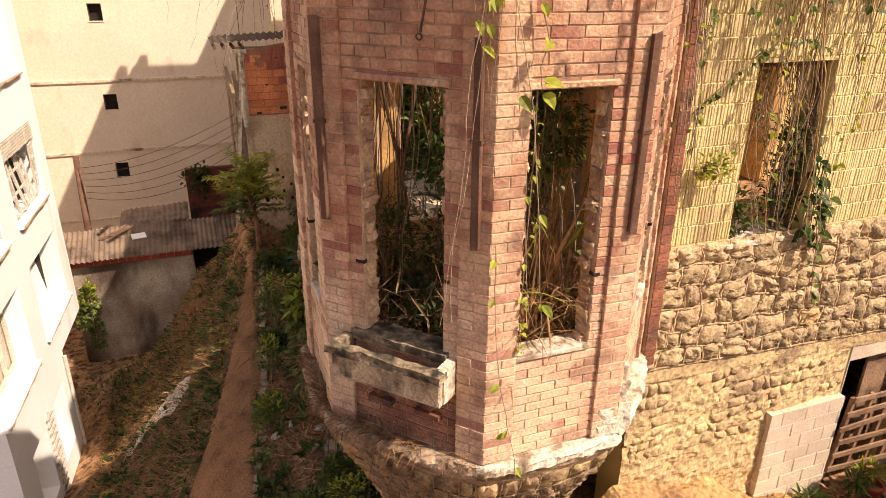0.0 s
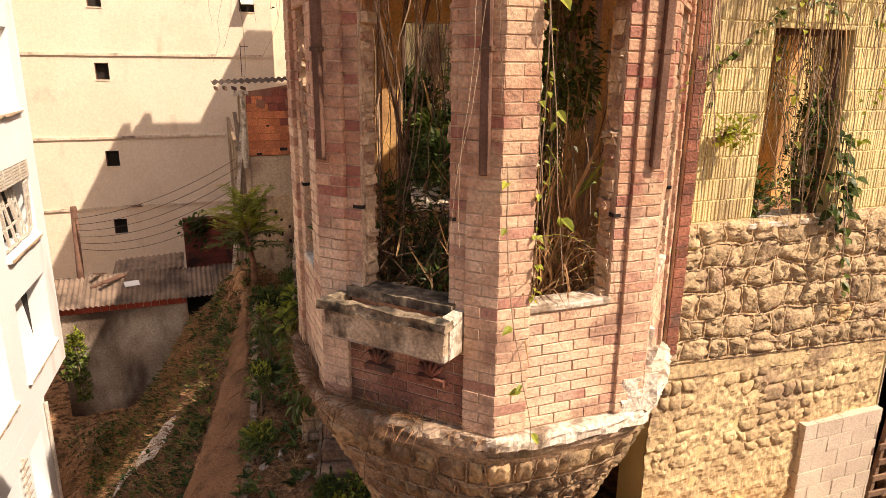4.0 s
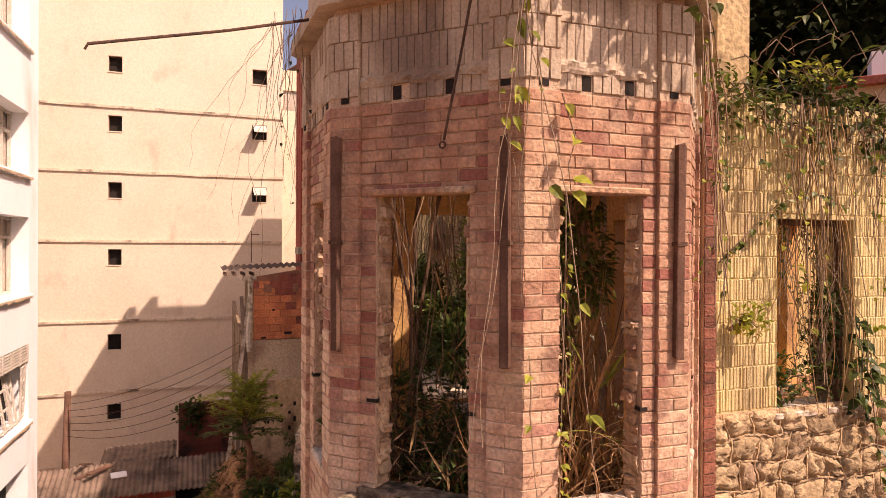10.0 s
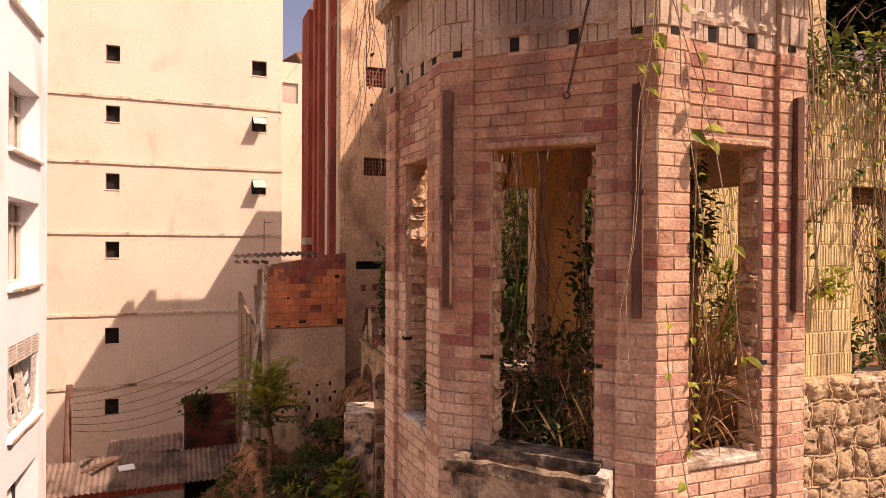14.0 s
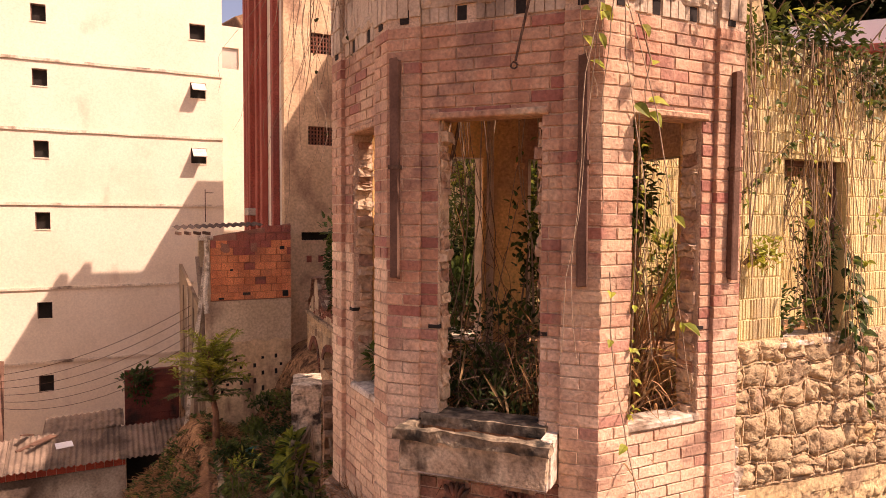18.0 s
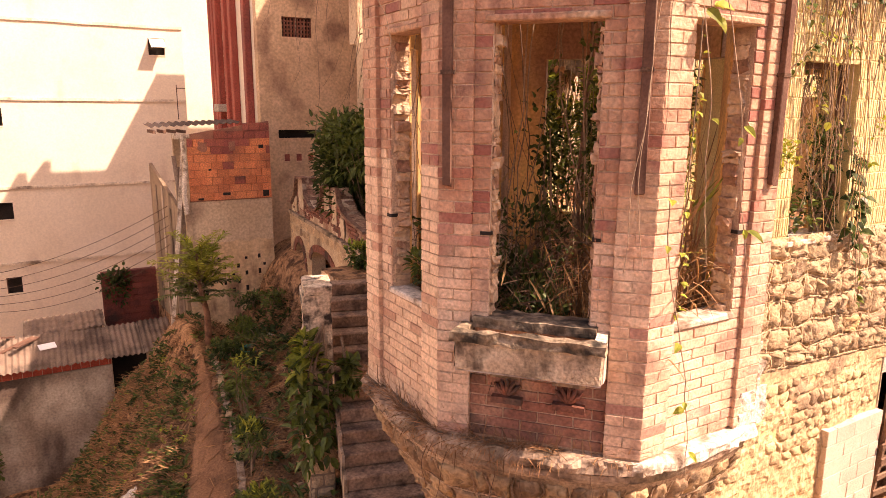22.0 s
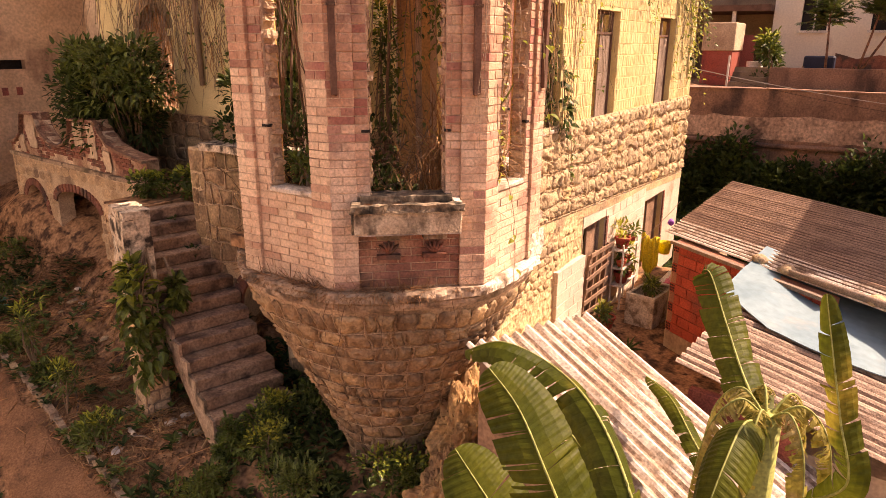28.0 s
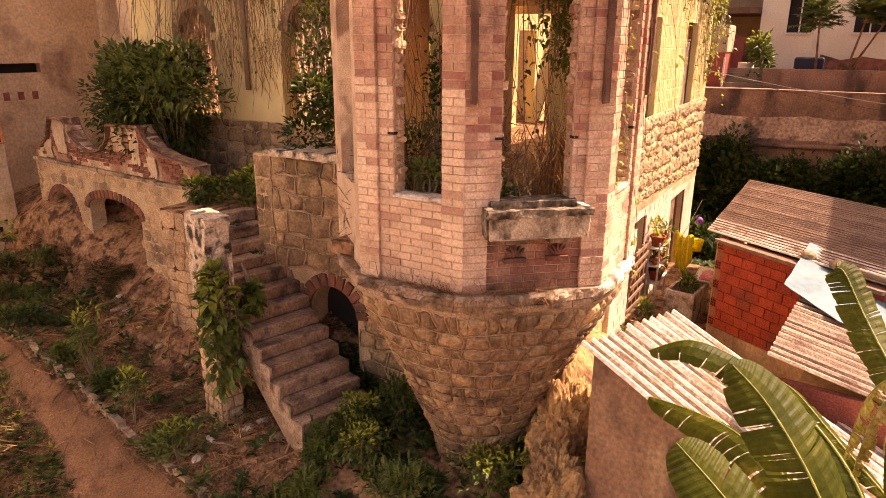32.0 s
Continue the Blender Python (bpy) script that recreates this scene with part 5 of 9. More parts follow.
for k in range(14):
    part("lattice_bar", boxed(2.3, 2.76, -0.06, -0.02, -5.9 + k * 0.21, -5.86 + k * 0.21, mB), M_CONC, g)

M_ROOFDARK = shade("dark_fibre_cement", (0.11, 0.07, 0.052), (0.075, 0.048, 0.037), 2.0, 0.95, 0.5, 40, rand=0.1)
M_ANNEXLOW = shade("rust_streaked_plaster", (0.66, 0.48, 0.29), (0.55, 0.38, 0.22), 1.4, 0.95, 0.5, 14, (0.24, 0.14, 0.085), 0.52, 2.4, streak=3.5, speck=0.3)
M_SHEDPALE = shade("pale_plank", (0.46, 0.36, 0.27), (0.36, 0.27, 0.2), 2.0, 0.95, 0.4, 30, (0.2, 0.13, 0.09), 0.45, 2.0, streak=4.0)
# ---- the hollow-brick annex ----
hut = thing("brick_annex", "unplastered red hollow-brick annex with a tin roof", "annex", (2.6, 20.5, 0.5), kind="structure")
HY = 19.2
m, length = side((1.48, HY), (3.74, HY))


def annex_top(x):
    return 5.0 + 0.37 * x / length


part("wall", pierced(length, -1.5, 3.295, 0.2, [], m), M_GREYPL, hut, "grey cement base wall")
bm = boxed(0, length, 0.0, 0.2, 3.298, 4.9, m)
for v in bm.verts:
    if v.co.z > 4.5:
        v.co.z = annex_top((m.inverted() @ v.co).x)
part("upper_wall", bm, M_REDJOINT, hut)
bm = boxed(1.38, 1.478, HY + 0.2, HY + 5.6, -3.0, 3.0)
for v in bm.verts:
    if v.co.z > 2.0:
        v.co.z = 2.95 + 0.18 * (v.co.y - HY)
# Darker plaster puts the shade of this sunless side into its colour.
part("side_wall", bm, M_STAINED, hut, "long streaked side wall, darkened for shade")
for k in range(4):
    y = HY + 0.5 + 1.25 * k
    part("side_plank", boxed(1.352, 1.376, y, y + 0.10 + 0.08 * (k % 3), -1.5 + 0.3 * (k % 4), 2.9 + 0.18 * (y - HY) - 0.3 * (k % 2), None, 0.006), (M_WOOD, M_STAINED, M_SHEDPALE)[k % 3], hut, "weathered upright plank")
part("rear_wall", boxed(1.482, 3.74, HY + 1.3, HY + 1.45, -2, 5.0), M_GREYPL, hut)
part("lower_coat", skin(lambda u, v, o: m @ Vector((u, -0.02 - o - 0.015 * noise.noise((u * 5, v * 5, 1)), -1.5 + (3.68 + 0.07 * noise.noise((u * 3.5, 0, 4)) + 0.03 * noise.noise((u * 14, 0, 4))) * v)), [length * k / 50 for k in range(51)], [k / 24 for k in range(25)], 0.02), M_ANNEXLOW, hut, "stained ochre plaster with rusty streaks")
rnd = random.Random(51)
lay(hut, m, 0.12, length, 3.32, 5.32, 0.2, 0.29, [(-1, 0.8, 5.0, 9), (0.8, 1.55, 5.15, 9)], lambda x, z: M_HOLLOWOLD if z > 4.72 + 0.14 * math.sin(x * 4) or rnd.random() < 0.08 else M_ORANGEBRICK, rnd=rnd, joint=0.009, depth=0.03, y=0.0)
for x, z, w, h in ((0.32, 3.34, 0.14, 0.05), (0.95, 3.44, 0.2, 0.07), (1.95, 4.66, 0.13, 0.09), (0.62, 4.1, 0.07, 0.05), (2.02, 3.36, 0.16, 0.16)):
    # Black blocks on the brick stand for the shade in broken holes.
    part("broken_brick_hole", boxed(x, x + w, -0.042, -0.034, z, z + h, m), M_INSIDESHADE, hut)
for x, w in ((0.5, 0.11), (1.25, 0.08)):
    part("mortar_blot", skin(lambda u, v, o: m @ Vector((x + w * u * (1 + 0.4 * noise.noise((v * 4, x, 0))), -0.045 - o, 4.72 + 0.12 * v + 0.04 * noise.noise((u * 3, x, 1)))), [-1 + 0.2 * k for k in range(11)], [-1 + 0.2 * k for k in range(11)], 0.012), M_REDJOINT, hut, "blot of grey mortar")
for j in range(5):
    for k in range(5):
        if (j * 5 + k) % 7 in (1, 4):
            continue
        x, z = 0.35 + k * 0.36 + 0.14 * (j % 2), 0.78 + j * 0.22
        # Black blocks on the coat stand for shade in small gaps.
        part("gap", boxed(x, x + 0.07, -0.045, -0.03, z, z + (0.14, 0.07, 0.11)[(j + k) % 3], m), M_INSIDESHADE, hut)
part("corner_post", strand([Vector((1.50, HY - 0.03, 3.0)), Vector((1.46, HY - 0.03, 3.5)), Vector((1.53, HY - 0.04, 4.2)), Vector((1.49, HY - 0.03, 5.02))], 0.075, 0.06, 7), M_WHITESLAB, hut, "crooked whitewashed corner post")
part("post_head", rough(boxed(1.32, 1.68, HY - 0.06, HY + 0.25, 4.93, 5.05), 3, 0.03, 6), M_WHITESLAB, hut, "broken plaster head of the post")
part("corner_coat", rough(boxed(-0.02, 0.12, -0.05, 0.0, 0.5, 4.95, m), 12, 0.03, 5), M_GREYPL, hut, "broken grey plaster edge")


def corrugated(length, width, m, wave=0.177, amp=0.025, thick=0.008, per=6, dirty=False):
    """A corrugated sheet; the waves run along x, side by side in y. dirty: trough faces take the second material, dirt
    and shade in one tone.
    """
    n = max(2, int(width / wave * per))
    bm = bmesh.new()
    xs = [0.0, length * 0.33, length * 0.66, length]
    top, bot = [], []
    for i in range(n + 1):
        y = width * i / n
        z = amp * math.sin(2 * math.pi * y / wave)
        top.append([bm.verts.new(m @ Vector((x, y, z + 0.008 * noise.noise((x * 1.3, y * 1.1, 2))))) for x in xs])
        bot.append([bm.verts.new(m @ Vector((x, y, z - thick))) for x in (xs[0], xs[-1])])
    for i in range(n):
        for k in range(3):
            f = bm.faces.new((top[i][k], top[i][k + 1], top[i + 1][k + 1], top[i + 1][k]))
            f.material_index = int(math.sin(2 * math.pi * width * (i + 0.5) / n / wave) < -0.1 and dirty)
        bm.faces.new((bot[i][0], bot[i + 1][0], bot[i + 1][1], bot[i][1]))
        bm.faces.new((top[i][0], top[i + 1][0], bot[i + 1][0], bot[i][0]))
        bm.faces.new((top[i + 1][3], top[i][3], bot[i][1], bot[i + 1][1]))
    bmesh.ops.recalc_face_normals(bm, faces=bm.faces)
    return bm


part("roof_sheet", corrugated(1.3, 2.25, pose(0.80, HY + 0.25, 5.22) @ Matrix(((0, 1, 0, 0), (1, 0, 0, 0), (0.05, 0.045, -1, 0), (0, 0, 0, 1)))), M_ROOFDARK, hut, "dark corrugated roof sheet")
for k in range(4):
    part("rafter_end", boxed(0.86 + k * 0.24, 0.92 + k * 0.24, HY + 0.15, HY + 1.3, 5.06, 5.14), M_DARKWOOD, hut)
for k, (x, t2) in enumerate(((1.30, 7), (1.42, -4), (1.36, 3))):
    part("leaning_board", boxed(-0.05, 0.05, -0.04, 0.0, -3.2, 2.0 - 0.3 * k, pose(x, HY + 0.1 + 0.12 * k, 2.8, 0, t2, 0)), M_WOOD if k else M_WHITESLAB, hut, "grey plank leaning on the annex")
part("aerial", boxed(1.62, 1.64, HY + 1, HY + 1.02, 5.4, 6.3), M_IRON, hut)
part("aerial", boxed(1.62, 1.85, HY + 1, HY + 1.02, 6.2, 6.22), M_IRON, hut)

# ---- the tall red-ribbed house ----
TZ = 14.2
tall = thing("tall_house", "tall ochre house with dark red vertical ribs", "house", (6, 22, 0), kind="structure")
PY, PX = 20.3, 3.85
m, length = side((PX, PY), (11.0, PY))
part("south_wall", pierced(length, -1, TZ, 0.3, [(0.72, 1.6, 7.7, 8.25), (0.78, 1.55, 10.4, 11.0), (0.5, 1.7, 4.86, 5.1)], m), M_TALLWALL, tall, "stained ochre plaster wall")
m2, length2 = side((PX, 25.4), (PX, PY + 0.3))
ww = [(x, x + 0.55, z, z + 1.5) for x in (1.15, 3.5) for z in (6.0, 9.0, 12.0)]
part("west_wall", pierced(length2, -1, TZ, 0.3, ww, m2), M_CREAM, tall)
part("body", boxed(4.4, 7.0, PY + 0.6, 25.4, -1, TZ - 0.004), M_GREYPL, tall)
part("rear_body", boxed(7.0, 11.0, PY + 0.6, 28.0, -1, TZ + 0.02), M_GREYPL, tall)
part("chimney", boxed(4.92, 5.2, 24.9, 25.2, TZ - 0.02, TZ + 0.75), M_GREYPL, tall)
# Unseen block added to cast the slanting shadow on the south wall.
part("north_wing", boxed(7.35, 14.0, 16.2, PY - 0.02, -1, 14.2), M_GREYPL, tall)
for x in (0.0, 0.4, 0.82, 1.95, 2.7, 4.25):
    part("rib", boxed(x, x + 0.30, -0.20, 0.0, -1, TZ - 0.3, m2, 0.02), M_REDPAINT, tall, "dark red painted rib")
for a, b, c, d in ww:
    part("window", boxed(a, b, 0.2, 0.23, c, d, m2), M_GLASS, tall)
    part("window_frame", boxed(a, a + 0.06, 0.12, 0.2, c, d, m2), M_FRAMEW, tall)
part("window_box", boxed(0.85, 1.5, -0.35, -0.02, 5.6, 5.85, m2, 0.02), M_CONC, tall)
for z0, z1 in ((7.7, 8.25), (10.4, 11.0)):
    # The black back plate stands for the shade behind the bars.
    g = part("vent_grille", boxed(0.7, 1.62, 0.2, 0.22, z0 - 0.02, z1 + 0.02, m), M_INSIDESHADE, tall)
    for k in range(10):
        part("bar", boxed(0.70 + k * 0.098, 0.735 + k * 0.098, 0.06, 0.14, z0, z1, m), M_SMALLBRICK, g)
    for k in range(6):
        zz = z0 + (z1 - z0) * k / 5
        part("bar", boxed(0.70, 1.62, 0.055, 0.13, zz - 0.018, zz + 0.018, m), M_SMALLBRICK, g)
# Black sheet stands for the shade deep in the slot.
part("blocked_opening", boxed(0.45, 1.75, 0.2, 0.22, 4.5, 5.15, m), M_INSIDESHADE, tall)
for k in range(3):
    part("loose_brick", boxed(0.65 + k * 0.36, 0.80 + k * 0.36, -0.01, 0.05, 4.2, 4.4, m), M_HOLLOWOLD, tall)

# ---- the shed below ----
SY, SZ = 22.0, -1.35
# Broad dark patches: stains, with part of the wall's shadow painted in.
M_SHEDWALL = shade("shed_plaster", (0.50, 0.41, 0.32), (0.34, 0.255, 0.19), 1.0, 0.95, 0.4, 16, (0.085, 0.056, 0.042), 0.74, 0.55, streak=2.2, speck=0.4)
shed = thing("low_shed", "low plastered shed with a corrugated roof", "shed", (-1.7, 23, -3.4))
m, length = side((-4.1, SY), (-0.42, SY))
part("wall", pierced(length, -7, SZ - 0.35, 0.18, [], m), M_SHEDWALL, shed, "plaster wall with stain and shade in its dark patches")
lay(shed, m, 0.0, length, SZ - 0.34, SZ - 0.1, 0.22, 0.24, [], lambda x, z: M_HOLLOW, rnd=rnd, joint=0.015, depth=0.03, y=0.03)
part("brick_backing", boxed(0, length, 0.04, 0.18, SZ - 0.35, SZ - 0.08, m), M_MORTAR, shed)
part("side_wall", boxed(-0.55, -0.40, SY + 0.18, SY + 0.5, -6, SZ), M_GREYPL, shed)
# Black sheet stands for the shade inside the open shed.
part("dark_inside", boxed(-0.42, 0.7, SY + 0.9, SY + 1.0, -5.5, SZ), M_INSIDESHADE, shed)
part("post", boxed(0.55, 0.67, SY + 0.1, SY + 0.22, -5.5, SZ - 0.02), M_WOOD, shed)
for k in range(6):
    part("roof_sheet", corrugated(1.6, 1.0, pose(-4.35 + k * 0.96, SY - 0.35, SZ - 0.05 + 0.012 * (k % 2)) @ Matrix(((0, 1, 0, 0), (1, 0, 0, 0), (0.30 + 0.015 * (k % 3), 0, -1, 0), (0, 0, 0, 1))), wave=0.15), M_FIBRE, shed, "lichen-dark corrugated sheet")
part("rear_roof", corrugated(1.6, 2.2, pose(-2.6, SY + 1.3, SZ + 0.42) @ Matrix(((0, 1, 0, 0), (1, 0, 0, 0), (0.06, 0.03, -1, 0), (0, 0, 0, 1)))), M_FIBRE, shed, "grey roof behind")
part("rear_wall", boxed(-4.1, 1.1, SY + 1.35, SY + 1.5, -7, SZ + 0.25), M_STAINED, shed)
part("rear_room", boxed(-2.5, -0.5, SY + 1.5, SY + 2.7, -7, SZ + 0.38), M_STAINED, shed)
M_IVYBRICK = shade("dark_damp_brick", (0.19, 0.05, 0.036), (0.13, 0.038, 0.03), 2.0, 0.95, 0.5, 30, (0.06, 0.03, 0.024), 0.5, 1.5, 0.2)
back = thing("ivy_wall", "low dark red brick wall overgrown with ivy behind the shed", "wall", (0.5, 24.5, -3), kind="structure")
m5, l5 = side((-0.35, 24.6), (1.3, 24.6))
part("core", pierced(l5, -5, 0.5, 0.2, [], m5), M_IVYBRICK, back)
lay(back, m5, 0.0, l5, -3.0, 0.48, 0.2, 0.3, [], lambda x, z: M_IVYBRICK, rnd=rnd, joint=0.014, depth=0.03)
part("loose_board", boxed(-0.22, 0.22, -0.14, 0.14, 0, 0.02, pose(-2.0, SY + 0.6, SZ + 0.29, 17, 0, 12)), M_WHITE, shed, "pale board lying on the roof")
for k, (x, y) in enumerate(((-2.75, SY + 0.85), (-2.5, SY + 0.7), (-2.95, SY + 1.15))):
    part("loose_board", boxed(-0.5, 0.5, -0.06, 0.06, 0, 0.04, pose(x, y, SZ + 0.36 + 0.09 * k, 8, -12 + 14 * k, 30 + 25 * k)), M_DARKWOOD, shed)
pole = thing("utility_pole", "dark timber utility pole with sagging wires", "pole", (-3.95, 27, -5))
bm = bmesh.new()
bmesh.ops.create_cone(bm, cap_ends=True, segments=10, radius1=0.15, radius2=0.11, depth=7, matrix=pose(-4.1, 27, -2.8, 0, 1.5, 0))
part("post", bm, M_DARKWOOD, pole, smooth=True)


for k in range(6):
    part("wire", strand(sag((-4.1, 27, 0.25 - 0.22 * k), (1.5, 21.5, 3.0 - 0.28 * k), 0.35 + 0.05 * k), 0.011, sides=4), M_IRON, pole, "sagging black wire")


M_GABLE = shade("brown_stained_plaster", (0.33, 0.20, 0.125), (0.25, 0.145, 0.09), 1.2, 0.95, 0.5, 18, (0.13, 0.08, 0.052), 0.5, 1.6, streak=2.0, speck=0.4, wash=(0.42, 0.30, 0.17), wash_scale=1.5, wash_low=0.56)
# ---- the yard: tin roofs, brick shack, planter ----
lean = thing("yard_shed", "cement shed with a pale corrugated roof beside the turret", "shed", (2.6, 3.2, 0))
RM = pose(1.86, 4.28, 2.42, 0, 0, -19)
slope = Matrix(((0, 1, 0, 0), (-1, 0, 0, 0), (-0.36, -0.10, 1, 0), (0, 0, 0, 1)))
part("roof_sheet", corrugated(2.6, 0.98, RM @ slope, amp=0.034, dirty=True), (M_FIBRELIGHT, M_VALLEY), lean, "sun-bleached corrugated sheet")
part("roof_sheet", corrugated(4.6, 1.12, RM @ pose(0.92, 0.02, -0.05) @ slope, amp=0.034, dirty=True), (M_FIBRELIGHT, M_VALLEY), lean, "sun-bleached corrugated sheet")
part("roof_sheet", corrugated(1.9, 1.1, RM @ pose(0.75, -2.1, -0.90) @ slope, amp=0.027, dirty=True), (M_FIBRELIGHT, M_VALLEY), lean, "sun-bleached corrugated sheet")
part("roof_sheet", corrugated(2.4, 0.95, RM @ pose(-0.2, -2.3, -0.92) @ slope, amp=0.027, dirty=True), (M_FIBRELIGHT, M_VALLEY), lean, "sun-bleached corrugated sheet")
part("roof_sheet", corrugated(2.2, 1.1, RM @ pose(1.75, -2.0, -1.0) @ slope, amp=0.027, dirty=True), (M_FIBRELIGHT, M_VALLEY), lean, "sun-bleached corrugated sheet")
part("west_wall", boxed(0.10, 0.26, -4.0, -0.12, -2.9, -1.56, RM), M_GABLE, lean, "stained brown plaster wall")
bm = boxed(0.10, 0.26, -4.0, -0.12, -1.56, -0.1, RM)
for v in bm.verts:
    l = RM.inverted() @ v.co
    if l.z > -0.5:
        l.z = -0.06 + 0.36 * l.y
        v.co = RM @ l
part("west_gable", bm, M_GABLE, lean, "stained brown plaster wall")
part("north_wall", boxed(0.26, 2.1, -0.24, -0.12, -2.9, -0.35, RM), M_GREYPL, lean)
part("east_wall", boxed(1.98, 2.1, -4.0, -0.25, -2.9, -1.6, RM), M_BLOCK, lean)
def rock_at(c, r, u, v, o, sd):
    n = Vector((math.cos(u) * math.cos(v), math.sin(u) * math.cos(v), math.sin(v)))
    k = 1 + 0.30 * noise.noise(n * 1.5 + Vector((sd, 0, 0))) + 0.30 * abs(noise.noise(n * 3.2 + Vector((sd, 3, 0)))) + 0.16 * abs(noise.noise(n * 8 + Vector((sd, 0, 5)))) + 0.05 * noise.noise(n * 19 + Vector((sd, 0, 5)))
    return Vector(c) + Vector((n.x * r[0], n.y * r[1], n.z * r[2])) * (k + o)


for c, rr, sd in (((2.0, 4.5, 0.0), (0.60, 0.42, 0.72), 3), ((2.7, 4.72, 0.55), (0.55, 0.40, 0.85), 8), ((1.6, 4.45, -0.35), (0.48, 0.42, 0.55), 5)):
    solo("split_rock", skin(lambda u, v, o: rock_at(c, rr, u, v, o, sd), [2 * math.pi * k / 96 for k in range(97)], [-0.6 + k * 0.045 for k in range(48)], 0.2), M_BANK, "broken ochre rock beside the shed wall", "rock", "rocks beside the shed")

front_roof = thing("tarpaulin_roof", "brown corrugated roof half covered by a blue tarpaulin", "roof", (5.5, 1.5, 1.9))
TM = pose(3.66, 2.45, 1.98, 0, 0, -6)
for k in range(5):
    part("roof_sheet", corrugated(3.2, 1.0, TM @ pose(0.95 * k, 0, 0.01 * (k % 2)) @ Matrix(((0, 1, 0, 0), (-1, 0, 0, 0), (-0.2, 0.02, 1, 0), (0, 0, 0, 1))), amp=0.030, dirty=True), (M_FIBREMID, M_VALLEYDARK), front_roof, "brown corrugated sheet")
def tarp_at(u, v, o):
    lo = bend(v, (-0.25, 2.45), (0.6, 1.75), (1.4, 1.65), (3.2, 2.1)) + 0.12 * noise.noise((0, v * 1.7, 5))
    x = lo + (4.9 - lo) * u
    return TM @ Vector((x, -v, 0.075 - 0.2 * v + 0.02 * x + 0.035 * noise.noise((x * 2, v * 2, 0)) + o))


part("tarpaulin", skin(tarp_at, [k / 60 for k in range(61)], [-0.25 + 0.12 * k for k in range(30)], 0.012), M_TARP, front_roof, "faded blue tarpaulin")
part("wall", boxed(0.2, 3.8, -3.0, -0.3, -2.2, -0.75, TM), M_GREYPL, front_roof)
part("pallet_wall", boxed(-0.02, 0.1, -1.4, -0.2, -2.2, -0.3, TM), M_HOLLOWOLD, front_roof)

M_ROOFBROWN = shade("red_brown_fibre_cement", (0.33, 0.215, 0.15), (0.25, 0.16, 0.108), 1.8, 0.95, 0.5, 40, (0.17, 0.105, 0.075), 0.45, 1.2, rand=0.08)
shack = thing("brick_shack", "red hollow-brick shack with a brown corrugated roof", "shack", (10.5, 2.5, 0), kind="structure")
m, length = side((8.50, 3.72), (6.7, 1.05))
part("west_wall", pierced(length, -0.2, 2.08, 0.18, [], m), M_REDJOINT, shack)
rnd = random.Random(61)
lay(shack, m, 0.14, length, 0.30, 2.06, 0.197, 0.31, [], lambda x, z: M_HOLLOW, rnd=rnd, joint=0.014, depth=0.02)
part("plinth", boxed(0, length, -0.03, 0.0, -0.2, 0.3, m), M_GREYPL, shack)
for k in range(5):
    b = part("hollow_brick", boxed(0.0, 0.14, -0.02, 0.0, 0.32 + k * 0.39, 0.49 + k * 0.39, m, 0.004), M_HOLLOW, shack)
    for i in range(3):
        for j in range(3):
            # Black squares on the brick end stand for shade in its cells.
            part("hole", boxed(0.012 + i * 0.042, 0.042 + i * 0.042, -0.024, -0.018, 0.335 + k * 0.39 + j * 0.05, 0.37 + k * 0.39 + j * 0.05, m), M_INSIDESHADE, b)
part("north_wall", boxed(8.55, 13.6, 3.6, 3.75, -0.2, 2.0), M_GREYPL, shack)
f = Vector((-0.56, -0.83, 0)).normalized()
d = Vector((5.2, -0.2, 0.12))
for k in range(6):
    o = Vector((8.85, 4.0, 2.14)) + d * k / 6
    w = d.length / 6 + 0.05
    dn = d.normalized()
    M = Matrix(((f.x, dn.x, 0, o.x), (f.y, dn.y, 0, o.y), (0, dn.z, 1, o.z + 0.01 * (k % 2)), (0, 0, 0, 1)))
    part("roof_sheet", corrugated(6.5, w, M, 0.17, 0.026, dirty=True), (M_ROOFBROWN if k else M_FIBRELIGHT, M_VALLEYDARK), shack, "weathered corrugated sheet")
part("rafter", boxed(0.0, length, -0.12, -0.04, 2.04, 2.10, m), M_WOOD, shack)
for k, (a, dd) in enumerate(((2.2, 0.15), (2.75, 0.1), (4.2, 0.12), (5.0, 0.1))):
    o = Vector((8.85, 4.0, 2.2)) + f * a + d.normalized() * dd
    bm = bmesh.new()
    bmesh.ops.create_icosphere(bm, subdivisions=2, radius=0.14, matrix=Matrix.Translation(o) @ Matrix.Diagonal((1.2, 0.9, 0.6, 1)))
    for v in bm.verts:
        v.co += 0.04 * Vector((noise.noise(v.co * 6), noise.noise(v.co * 6 + Vector((4, 0, 0))), 0))
    solo("roof_stone", bm, M_STONE, "loose stone weighing down the corrugated roof", "stone", "stones on the roof", smooth=True)
o = Vector((8.85, 4.0, 2.2)) + f * 2.6
e = Vector((8.85, 4.0, 2.2)) + f * 6.2
solo("roof_timber", strand([o, o.lerp(e, 0.5) + Vector((0, 0, 0.02)), e], 0.05, 0.06, 8), M_WOOD, "old timber lying along the roof edge", "timber", smooth=True)

planter = thing("washing_trough", "whitewashed cement trough with weeds growing in it", "trough", (9.3, 4.4, 0.0))
QM = pose(8.95, 4.1, 0.0, 0, 0, -8)
